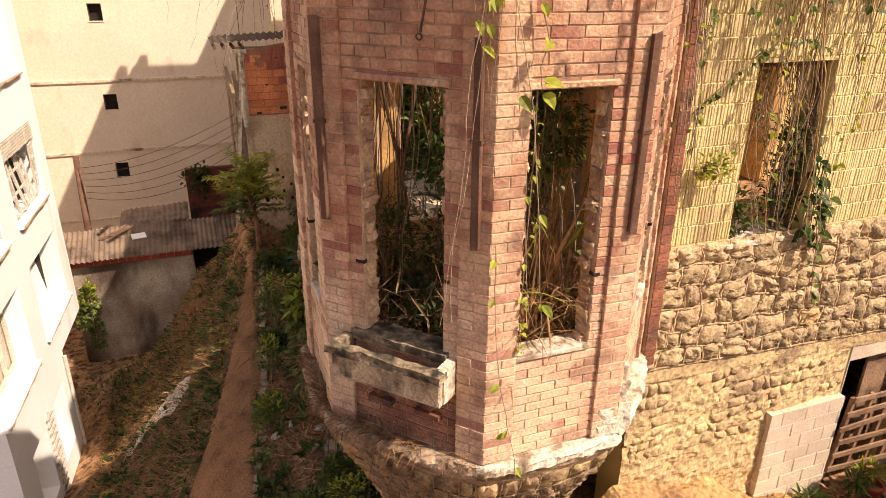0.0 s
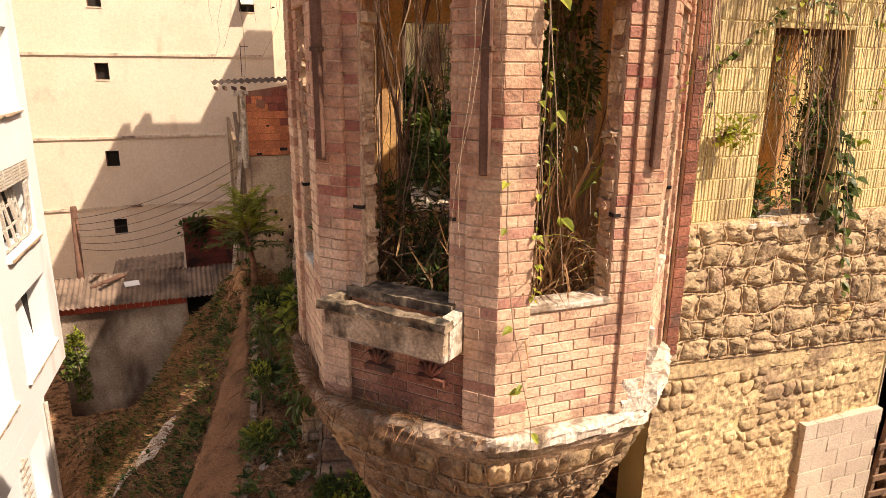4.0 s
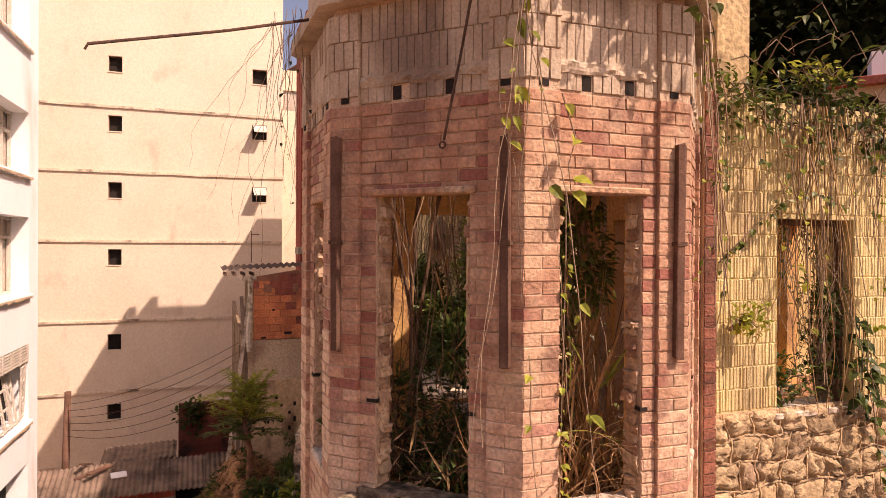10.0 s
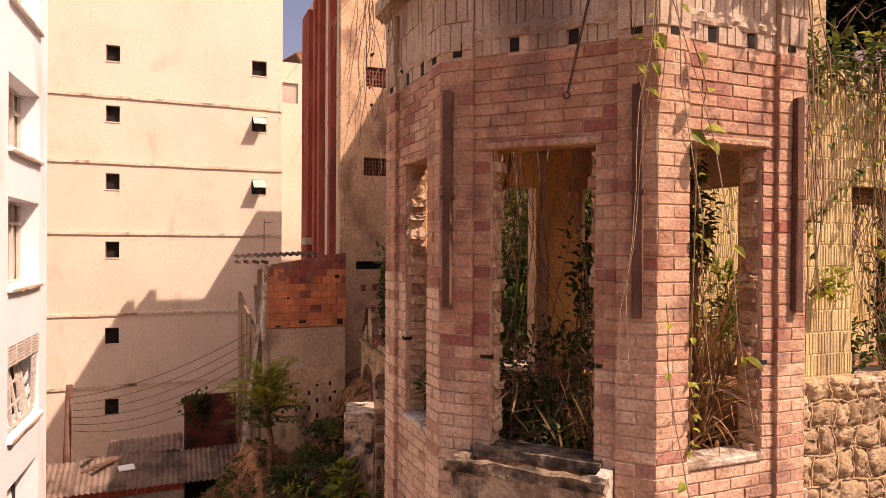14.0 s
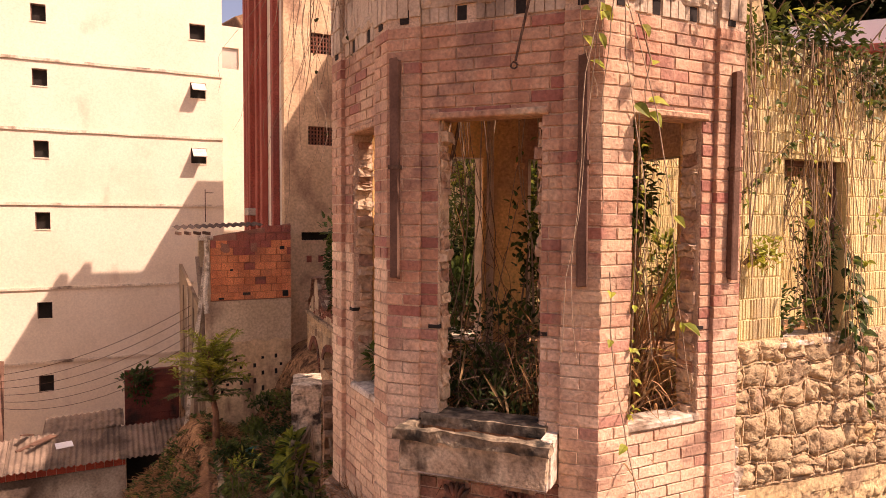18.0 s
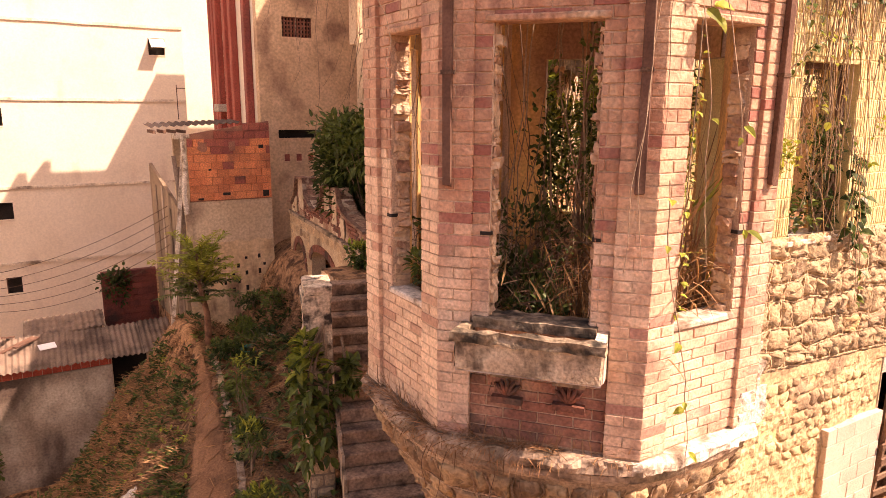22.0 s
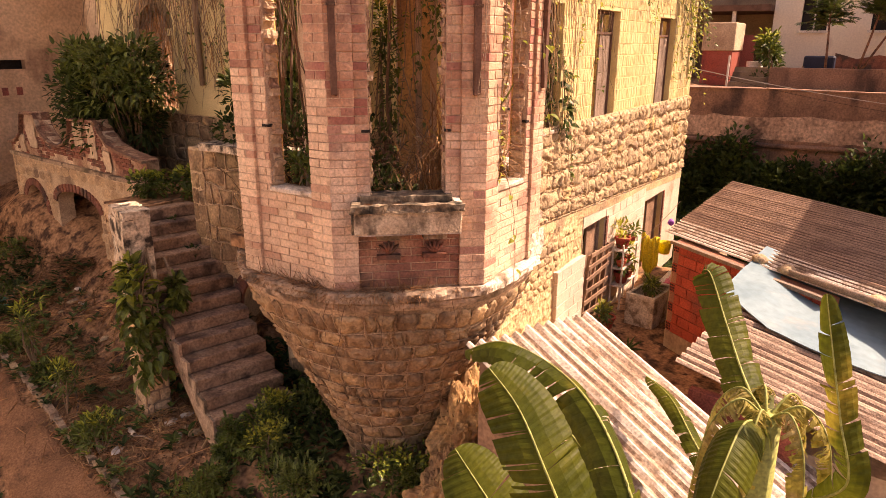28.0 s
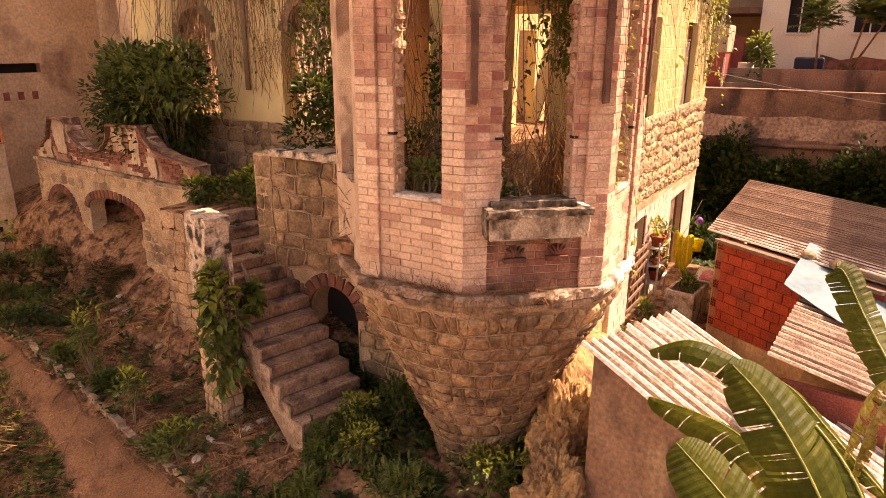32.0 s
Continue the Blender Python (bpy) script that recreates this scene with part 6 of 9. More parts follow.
for a in ((0, 1.0, 0, 0.07), (0, 1.0, 0.55, 0.62), (0, 0.07, 0.07, 0.55), (0.93, 1.0, 0.07, 0.55)):
    part("side", boxed(a[0], a[1], a[2], a[3], 0.0, 0.68, QM, 0.008), M_WHITESLAB, planter)
part("bottom", boxed(0.07, 0.93, 0.07, 0.55, 0.3, 0.42, QM), M_SOIL, planter)
shelf = thing("plant_rack", "white wooden plant rack with potted plants", "plant stand", (10.0, 5.1, 0.1))
for z in (0.55, 0.95, 1.35):
    part("board", boxed(9.55, 10.55, 4.98, 5.26, z, z + 0.03), M_FRAMEW, shelf)
for x in (9.57, 10.50):
    for y in (5.0, 5.22):
        part("leg", boxed(x, x + 0.035, y, y + 0.035, 0.0, 1.5), M_FRAMEW, shelf)


def pot(x, y, z, r=0.1, h=0.16, mat=M_HOLLOW, label="terracotta flower pot with a green plant"):
    t = thing("flower_pot", label, "flower pot", (x, y, z), "flower pots in the yard")
    prof = [(0, 0), (r * 0.7, 0), (r, h), (r * 1.12, h), (r * 1.12, h * 0.85), (r * 0.95, h * 0.85)]
    bm = bmesh.new()
    rows = [[bm.verts.new((x + pr * math.cos(2 * math.pi * k / 12), y + pr * math.sin(2 * math.pi * k / 12), z + pz)) for k in range(12)] for pr, pz in ((r * 0.7, 0), (r, h * 0.82), (r * 1.12, h * 0.84), (r * 1.12, h), (r * 0.92, h), (r * 0.9, h * 0.86))]
    for a, b in zip(rows, rows[1:]):
        for k in range(12):
            bm.faces.new((a[k], a[(k + 1) % 12], b[(k + 1) % 12], b[k]))
    bm.faces.new(rows[0][::-1])
    part("pot", bm, mat, t, smooth=False)
    bm = bmesh.new()
    bmesh.ops.create_circle(bm, cap_ends=True, segments=12, radius=r * 0.9, matrix=Matrix.Translation((x, y, z + h * 0.86)))
    part("soil", bm, M_SOIL, t)
    return t


M_CLOTH = shade("yellow_cloth", (0.74, 0.60, 0.06), (0.62, 0.48, 0.04), 3.0, 0.9, 0.3, 30)
M_PINK = shade("pink_cloth", (0.60, 0.12, 0.20), (0.66, 0.3, 0.3), 3.0, 0.9, 0.3, 30)
M_PURPLE = shade("purple_plastic", (0.24, 0.06, 0.34), (0.30, 0.10, 0.42), 3.0, 0.5, 0.0, 30)
solo("yellow_cloth", skin(lambda u, v, o: Vector((10.05 + u * 0.25 + 0.05 * math.sin(u * 22) + o, 4.4 + u * 0.45, 1.62 - v * (0.6 + 0.25 * math.sin(u * 3)) + 0.05 * math.sin(u * 9))), [k / 24 for k in range(25)], [k / 6 for k in range(7)], 0.01), M_CLOTH, "yellow cloth hung up to dry", "cloth", smooth=True)
clothes_line = solo("washing_line", strand(sag((9.2, 4.55, 1.8), (13.0, 4.75, 1.85), 0.05), 0.006, sides=4), M_IRON, "thin line stretched across the yard", "washing line")
solo("yellow_bucket", skin(lambda u, v, o: Vector((10.5 + (0.11 + 0.04 * v + o) * math.cos(u), 4.4 + (0.11 + 0.04 * v + o) * math.sin(u), 1.2 + 0.26 * v)), [2 * math.pi * k / 16 for k in range(17)], [0, 0.5, 1], 0.01), M_CLOTH, "yellow plastic bucket hanging on the line", "bucket", smooth=True)
bm = bmesh.new()
bmesh.ops.create_icosphere(bm, subdivisions=3, radius=0.07, matrix=Matrix.Translation((11.2, 4.5, 1.72)))
for v in bm.verts:
    v.co += 0.05 * Vector((noise.noise(v.co * 9), noise.noise(v.co * 9 + Vector((7, 0, 0))), noise.noise(v.co * 9 + Vector((0, 7, 0)))))
solo("purple_cloth_bundle", bm, M_PURPLE, "bundle of purple washing", "washing", smooth=True)
tbl = thing("yard_table", "small white table with pink cloth", "table", (10.2, 4.0, 0.0))
part("tabletop", boxed(9.75, 10.75, 3.75, 4.3, 0.72, 0.76, None, 0.008), M_FRAMEW, tbl)
for x in (9.8, 10.65):
    for y in (3.8, 4.22):
        part("leg", boxed(x, x + 0.045, y, y + 0.045, 0, 0.72), M_FRAMEW, tbl)
solo("pink_towel", skin(lambda u, v, o: Vector((9.8 + 0.7 * u, 3.78 + 0.4 * v, 0.775 + 0.02 * math.sin(14 * u) * math.cos(9 * v) + o)), [k / 14 for k in range(15)], [k / 8 for k in range(9)], 0.012), M_PINK, "pink and white towel lying on the table", "towel", smooth=True)
M_OLDDOOR = shade("old_brown_door", (0.22, 0.125, 0.075), (0.31, 0.19, 0.12), 4.0, 0.85, 0.4, 50, (0.13, 0.075, 0.05), 0.4, 3.0, rand=0.12)
grille = thing("broken_shutter", "broken timber shutter hanging in the doorway", "shutter", (8.3, 5.3, 0.3))
GM = pose(8.05, 5.30, 0.30, 4, 0, 0)
for x in (0.0, 0.36, 0.72, 1.06):
    part("stile", boxed(x, x + 0.07, -0.03, 0.03, 0, 1.35, GM @ pose(0, 0, 0, 0, rnd.uniform(-4, 4), 0), 0.006), M_OLDDOOR, grille)
for k in range(6):
    part("rail", boxed(-0.06, 1.2, -0.06, -0.03, 0.05 + k * 0.25, 0.14 + k * 0.25, GM @ pose(0, 0, 0, 0, rnd.uniform(-5, 5), 0), 0.006), M_OLDDOOR, grille, "brown splintered slat")
for a, b, c, d2 in DOORS:
    # Black sheet behind the doorway stands for the unlit room.
    part("dark_room", boxed(a - 0.3, b + 0.3, 0.9, 0.95, -0.3, 2.6, mS), M_INSIDESHADE, house)
    part("door_frame", boxed(a, a + 0.07, 0.1, 0.2, -0.2, d2, mS, 0.006), M_WOOD, house, "old timber door frame")
    part("door_frame", boxed(b - 0.07, b, 0.1, 0.2, -0.2, d2, mS, 0.006), M_WOOD, house, "old timber door frame")
    part("door_leaf", boxed((a + b) / 2, b - 0.08, 0.14, 0.18, -0.2, d2 - 0.05, mS, 0.006), M_OLDDOOR, house, "brown weathered door leaf")
    lay(house, mS @ Matrix.Translation((0, 0, 0)), b, b + 0.12, 0.3, d2, 0.075, 0.2, [], lambda x, z: M_SMALLBRICK, rnd=rnd, joint=0.01, depth=0.024, y=-0.02)

M_RETAINLOW = shade("pale_red_plaster", (0.62, 0.42, 0.29), (0.44, 0.28, 0.19), 1.4, 0.95, 0.6, 10, (0.18, 0.11, 0.075), 0.4, 1.2, speck=0.6)
# ---- the retaining wall and the house above the yard ----
ret = thing("retaining_wall", "tall stained plaster retaining wall", "retaining wall", (23, 3, 0), kind="structure")
part("lower_band", pierced(24, -2, 1.95, 0.08, [], side((22.8, 15), (22.8, -9))[0], -0.09), M_RETAIN, ret, "pale crumbling lower coat")
part("wall", pierced(24, -2, 4.05, 0.6, [], side((22.8, 15), (22.8, -9))[0]), M_RETAIN, ret, "stained brown plaster")
part("pipe", strand([Vector((22.68, 15 - k, 2.15 + 0.03 * math.sin(k))) for k in range(25)], 0.09, 0.09, 8), M_RETAIN, ret, smooth=True)
part("coping", rough(boxed(22.76, 23.45, -9, 15, 4.05, 4.10), 8, 0.03, 1.5), M_RETAIN, ret)
part("bare_band", skin(lambda u, v, o: Vector((22.79 - o, u, 2.33 + v * (0.8 + 0.6 * noise.noise((u * 0.5, 7, 0))) + 0.10 * noise.noise((u * 2.2, v * 2, 3)))), [-9 + 0.25 * k for k in range(96)], [k / 6 for k in range(7)], 0.03), M_RETAINLOW, ret, "pale crumbling band of bare coat")
part("upper_kerb", boxed(25.0, 25.3, -9, 4.78, 4.0, 4.78, None, 0.02), M_RETAIN, ret)
uphouse = thing("white_house", "white house with dark windows above the retaining wall", "house", (31, 2, 4), kind="structure")
mU, LU = side((30, 5.6), (30, -8))
uw = [(1.1, 2.1, 6.2, 7.6), (3.7, 4.9, 6.2, 7.6)]
part("wall", pierced(LU, 3.9, 9.5, 0.3, uw, mU), M_CREAM, uphouse, "pinkish white wall")
for a, b, c, d2 in uw:
    # The black back of the opening stands for the room's shade.
    w = part("window", boxed(a, b, 0.2, 0.24, c, d2, mU), M_INSIDESHADE, uphouse)
    part("sill", boxed(a - 0.1, b + 0.1, -0.08, 0.2, c - 0.1, c - 0.004, mU), M_FRAMEW, w)
    part("frame", boxed((a + b) / 2 - 0.03, (a + b) / 2 + 0.03, 0.1, 0.18, c, d2, mU), M_FRAMEW, w)
part("body", boxed(30.5, 38, -8, 5.6, 3.9, 9.4), M_CREAM, uphouse)
part("porch_wall", boxed(33, 33.3, 5.6, 12, 3.9, 9.4), M_STAINED, uphouse)
part("porch_roof", boxed(29.0, 33.0, 5.62, 12, 7.0, 7.25), M_DARKWOOD, uphouse)
part("porch_post", boxed(29.1, 29.25, 7.0, 7.15, 4.0, 7.0), M_FRAMEW, uphouse)
part("porch_block", boxed(26.0, 28.0, 6.35, 7.6, 5.35, 6.45, None, 0.03), M_GREYPL, uphouse, "raw cement tank")
part("porch_base", boxed(26.05, 27.9, 6.4, 7.55, 4.0, 5.346), M_REDPAINT, uphouse, "dark red base")
part("porch_door", boxed(29.3, 29.36, 6.1, 6.9, 4.0, 6.0), M_REDPAINT, uphouse)
for k in range(4):
    part("step", boxed(25.0 + 0.3 * k, 25.3 + 0.3 * k, 4.8, 6.2, 3.9, 4.2 + 0.18 * k), M_STAINED, uphouse)
part("stand_pipe", strand([Vector((24.6, 6.2, z)) for z in (4.0, 4.6, 5.2)], 0.04, 0.04, 6), M_FRAMEW, uphouse)
part("patch", skin(lambda u, v, o: mU @ Vector((u, -0.02 - o, 4.4 + v * (0.75 + 0.3 * noise.noise((u * 1.3, 0, 0))))), [2.6 + k * 0.4 for k in range(20)], [0, 0.5, 1], 0.02), M_SMALLBRICK, uphouse, "bare brick where the paint has fallen")
solo("water_drum", skin(lambda u, v, o: Vector((27.0 + (0.32 + o) * math.cos(u), 5.65 + (0.32 + o) * math.sin(u), 4.0 + v)), [2 * math.pi * k / 16 for k in range(17)], [0.0, 0.45, 0.5, 0.95], 0.3), M_FRAMEW, "pale plastic water drum beside the porch", "drum", smooth=True)
solo("blue_tank", boxed(26.2, 27.0, 2.75, 3.8, 4.55, 5.2, None, 0.05), shade("dark_blue_plastic", (0.014, 0.018, 0.04), (0.02, 0.024, 0.05), 2, 0.5, 0.0), "dark blue plastic tank standing by the wall", "tank")
solo("service_wire", strand(sag((14.9, 5.3, 5.0), (23.0, -8.0, 3.4), 0.4), 0.013, sides=4), M_FRAMEW, "pale wire strung across the yard", "wire")
solo("service_wire", strand(sag((14.9, 5.3, 4.95), (23.0, -8.5, 3.1), 0.5), 0.008, sides=4), M_IRON, "thin wire strung across the yard", "wire")
# a house on the wooded hill
hill_house = thing("hill_house", "small plastered house on the wooded hill", "house", (62, 45, 22), kind="structure")
m, length = side((50, 41), (57, 33))
part("wall", pierced(length, 10, 19.2, 0.4, [(1, 3.4, 16.8, 18.4), (4.5, 8, 16.8, 18.4)], m), M_GREYPL, hill_house)
# Black sheet stands for the unlit inside of the house.
part("dark_room", boxed(0.5, length - 0.5, 1.5, 1.6, 16, 19, m), M_INSIDESHADE, hill_house)
part("roof", boxed(-0.6, length + 0.6, -0.8, 6, 19.2, 19.9, m, 0.05), M_HOLLOWOLD, hill_house, "tiled roof")
part("upper_room", boxed(3, length, 2, 6, 19.9, 22.5, m), M_WHITE, hill_house)
part("turret_floor", boxed(2.05, 3.2, 4.55, 5.45, 3.15, 3.3), M_SOIL, turret)

# unseen building added on the yard's sunny side to close it and shade roofs
side_block = thing("shade_building", "unseen plain building added to shade the yard roofs", "building", (17, -7, 0), kind="structure")
part("wall", pierced(13.2, -2, 8.3, 0.3, [(2, 3.2, 4.5, 6), (6, 7.2, 4.5, 6)], side((24.0, -2.05), (10.8, -2.05))[0]), M_TALLWALL, side_block)
part("body", boxed(10.8, 24.0, -11.0, -2.5, -2, 7.98), M_TALLWALL, side_block)


# ---- plants ----
def leaf_mesh(name, spots, material, fold=0.25):
    """One mesh of many folded pointed leaves; spots: (place, way of the leaf, upper side, length, width)."""
    vs, fs = [], []
    for p, d, up, l, w in spots:
        s = d.cross(up)
        if s.length < 1e-4:
            s = d.orthogonal()
        s.normalize()
        n = s.cross(d).normalized()
        b = len(vs)
        for a, c, h in ((0, 0, 0), (0.16, 0.37, fold * 0.8), (0.42, 0.5, fold), (0.72, 0.31, fold * 0.6), (1, 0, -0.08), (0.72, -0.31, fold * 0.6), (0.42, -0.5, fold), (0.16, -0.37, fold * 0.8), (0.45, 0, 0.02)):
            vs.append(p + d * (l * a) + s * (w * c) + n * (w * h - 0.12 * l * a * a))
        fs += [(b + k, b + 8, b + (k + 1) % 8) for k in range(8)]
    me = bpy.data.meshes.new(name)
    me.from_pydata([tuple(v) for v in vs], [], fs)
    me.materials.append(material)
    me.update()
    return me


def rand_dir(r, up=0.0):
    while True:
        v = Vector((r.uniform(-1, 1), r.uniform(-1, 1), r.uniform(-1, 1) + up))
        if 0.05 < v.length < 1.5:
            return v.normalized()


def clump(r, centre, radii, n, length, width, lumps=7, hollow=0.55, up=0.3, droop=0.0):
    """Leaf spots gathered in several lumps, so that the outline is uneven and gapped."""
    c = Vector(centre)
    cores = []
    for k in range(lumps):
        d = rand_dir(r, 0.1)
        cores.append((c + Vector((d.x * radii[0], d.y * radii[1], d.z * radii[2])) * r.uniform(0.25, 0.8), r.uniform(0.35, 0.6)))
    out = []
    for k in range(n):
        core, s = r.choice(cores)
        d = rand_dir(r)
        q = core + Vector((d.x * radii[0], d.y * radii[1], d.z * radii[2])) * s * r.uniform(hollow, 1.0)
        way = (d + Vector((0, 0, up)) + rand_dir(r) * 0.6 - Vector((0, 0, droop))).normalized()
        k2 = r.uniform(0.6, 1.3)
        out.append((q, way, (Vector((0, 0, 1)) + rand_dir(r) * 0.5).normalized(), length * k2, width * k2))
    return out, cores


def shrub(name, label, category, base, centre, radii, n, length, width, material, seed, lumps=7, stems=6, droop=0.0, group="", trunk=0.02, top=None):
    r = random.Random(seed)
    spots, cores = clump(r, centre, radii, n, length, width, lumps, droop=droop)
    t = thing(name, label, category, base, group)
    ob = hang(new("foliage", leaf_mesh("foliage", spots, material)), t)
    tagged(ob, kind="stuff")
    # The highest fifth of the leaves is repeated in the top material.
    if top:
        high = sorted(spots, key=lambda q: -q[0].z)[: n // 5]
        hang(new("young_leaves", leaf_mesh("young_leaves", [(p + Vector((0, 0, 0.04)), d, u, l, w) for p, d, u, l, w in high], top)), t)
    b = Vector(base)
    for k in range(min(stems, len(cores))):
        q = cores[k][0]
        mid = b.lerp(q, 0.5) + Vector((r.uniform(-0.1, 0.1), r.uniform(-0.1, 0.1), 0.05))
        part("stem", strand([b, b.lerp(mid, 0.5), mid, mid.lerp(q, 0.5) + Vector((0, 0, 0.03)), q], trunk, trunk * 0.4), M_VINE, t)
    return t


def hanging(r, top, length, sway=0.12, n=14, push=Vector((0, 0, 0))):
    p = Vector(top)
    pts = [p.copy()]
    dx, dy = 0.0, 0.0
    for k in range(n):
        dx += r.uniform(-1, 1) * sway * 0.3
        dy += r.uniform(-1, 1) * sway * 0.3
        dx *= 0.8
        dy *= 0.8
        p = p + Vector((dx * length / n * 2, dy * length / n * 2, -length / n)) + push * (1 / n)
        pts.append(p.copy())
    return pts


def vine(r, pts, thick=0.007, leaf=0.0, leaf_n=0, material=None, t=None, width=0.75, out=Vector((0, 0, 0))):
    part("stem", strand(pts, thick, thick * 0.5, 4), M_VINE, t)
    if leaf_n:
        spots = []
        for k in range(leaf_n):
            f = r.random() * (len(pts) - 1)
            i = int(f)
            q = pts[i].lerp(pts[min(i + 1, len(pts) - 1)], f - i)
            way = (Vector((r.uniform(-1, 1), r.uniform(-1, 1), r.uniform(-1.2, 0.2))) + out).normalized()
            k2 = r.uniform(0.55, 1.25)
            spots.append((q + way * 0.02, way, (Vector((0, 0, 1)) + out * 0.8 + rand_dir(r) * 0.4).normalized(), leaf * k2, leaf * width * k2))
        if leaf_n <= 9 and leaf > 0.095:
            for sp in spots:
                hang(new("leaf", leaf_mesh("leaf", [sp], material)), t)
        else:
            tagged(hang(new("spray", leaf_mesh("spray", spots, material)), t), kind="stuff")


r = random.Random(101)
# the creeper down the sunny arris of the turret
c = thing("arris_creeper", "thin creeper with lime green leaves down the turret corner", "creeper", (1.95, 4.0, 7.7))
for k in range(7):
    x = r.uniform(-0.22, 0.06)
    pts = hanging(r, (1.93 + x, 4.12 - 0.2 * abs(x) - r.uniform(0.03, 0.12), 7.85), r.uniform(1.2, 3.4), 0.26, 18, Vector((0, -0.05, 0)))
    vine(r, pts, 0.0045, 0.115, (5, 8, 0, 6, 2, 4, 0)[k], M_LEAFLIME, c, width=0.52, out=Vector((-0.3, -0.8, -0.5)))
pts = hanging(r, (1.95, 4.03, 5.2), 2.2, 0.3, 18)
vine(r, pts, 0.005, 0.10, 6, M_LEAFLIME, c, width=0.55, out=Vector((-0.3, -0.8, 0)))
c = thing("lintel_creeper", "creeper with broad lime leaves on the window head", "creeper", (2.3, 4.1, 6.3))
vine(r, [Vector((2.22, 4.10, 6.9)), Vector((2.3, 4.06, 6.6)), Vector((2.24, 4.05, 6.42)), Vector((2.28, 4.08, 6.25))], 0.006, 0.12, 5, M_LEAFLIME, c, out=Vector((-0.1, -0.9, 0)))
vine(r, hanging(r, (2.27, 4.13, 6.25), 2.1, 0.04, 16), 0.006, 0.05, 34, M_LEAFLIME, c, out=Vector((0.3, -0.6, 0)))
# tangle of dry stems on the shaded side and at the top
c = thing("dry_creeper", "tangle of leafless creeper stems hanging from the turret", "creeper", (1.0, 6.2, 7.8))
for k in range(11):
    vine(r, hanging(r, (0.86 + r.uniform(-0.22, 0.05), 6.55 + r.uniform(-0.45, 0.4), 8.0), r.uniform(0.8, 2.6), 0.4, 14), r.uniform(0.003, 0.006), 0.05, (0, 0, 4)[k % 3], M_LEAFDARK, c)
for k in range(8):
    a = Vector((0.85, 6.4, 7.6))
    vine(r, hanging(r, a + Vector((-r.uniform(0, 0.3), r.uniform(-0.3, 0.3), 0.3)), r.uniform(0.8, 2.6), 0.9, 12, Vector((-0.35, 0.0, 0))), 0.003, t=c)
c = thing("corner_creeper", "tangle of creeper stems beside the turret", "creeper", (4.0, 4.9, 7.8))
for k in range(9):
    x = r.uniform(0, 1)
    vine(r, hanging(r, (3.45 + x * 0.95, 4.28 + x * 0.95 - 0.1, 7.95), r.uniform(0.8, 3.2), 0.25, 14), r.uniform(0.004, 0.009), 0.07, (0, 5, 12)[k % 3], M_LEAFLIME if k % 2 else M_LEAF, c)
rod = thing("iron_rod", "long bent iron rod sticking out of the turret", "iron rod", (0.95, 5.9, 7.55))
part("rod", strand([Vector((1.05, 5.75, 7.78)), Vector((0.2, 5.55, 7.50)), Vector((-0.7, 5.30, 7.23)), Vector((-0.72, 5.30, 7.19))], 0.012, 0.010, 6), M_IRON, rod)
hook = thing("iron_hook", "rusty iron rod with a ring end on the brick wall", "iron hook", tuple(mA @ Vector((1.0, -0.05, 6.6))))
part("rod", strand([mA @ Vector((1.22, -0.14, 7.6)), mA @ Vector((1.1, -0.07, 7.2)), mA @ Vector((0.96, -0.05, 6.62))], 0.010, 0.009, 6), M_IRON, hook)
part("ring", strand([mA @ Vector((0.95 + 0.022 * math.cos(k), -0.05, 6.59 + 0.022 * math.sin(k))) for k in [2 * math.pi * i / 10 for i in range(11)]], 0.007, 0.007, 5), M_IRON, hook)
# leafy branches added on top of the turret to shade the sunny facet
shrub("roof_creeper", "creeper added over the turret top for shade", "creeper", (3.6, 4.6, 7.75), (3.65, 3.95, 8.35), (0.75, 0.5, 0.55), 420, 0.13, 0.08, M_LEAF, 7, 9)
c = thing("roof_creeper", "creeper added over the turret top for shade", "creeper", (2.4, 4.2, 7.8))
for k in range(10):
    vine(r, hanging(r, (2.2 + 0.14 * k, 4.0 - r.uniform(0, 0.15), 8.3), r.uniform(0.3, 0.9), 0.5, 8, Vector((0, -0.15, 0))), 0.006, 0.10, 7, M_LEAF, c)

# leafy bough added above the turret to shade the sunny facet and yellow wall
c = thing("shade_bough", "leafy bough added over the turret for its shade", "creeper", (3.9, 4.7, 7.8))
for k in range(26):
    e = Vector((3.3 + 1.7 * r.random(), 3.0 + 0.7 * r.random(), 8.5 + 1.4 * r.random()))
    b = Vector((3.6 + 0.5 * r.random(), 4.6, 8.1))
    pts = [b, b.lerp(e, 0.4) + Vector((0, 0, 0.35)), b.lerp(e, 0.75) + Vector((0, 0, 0.25)), e, e + Vector((r.uniform(-0.2, 0.2), -0.1, -0.3))]
    vine(r, pts, 0.010, 0.17, 9, M_LEAF, c, width=0.32)
for k in range(18):
    x = 5.2 + k * 0.42
    b = Vector((x, 5.5, 7.4))
    e = b + Vector((0.25 + r.uniform(-0.2, 0.3), -0.55 - 0.25 * r.random(), 0.45 + 0.4 * r.random()))
    vine(r, [b, b.lerp(e, 0.5) + Vector((0, 0, 0.18)), e, e + Vector((0.05, -0.12, -0.3))], 0.008, 0.16, 8, M_LEAF, c, width=0.35)

# inside the turret: dry canes, creepers and leaves
def indoors(pts):
    """Keep a hanging stem within the turret's walls."""
    return [Vector((min(max(p.x, 1.6), 3.7), min(max(p.y, 5.35), 7.2), p.z)) for p in pts]


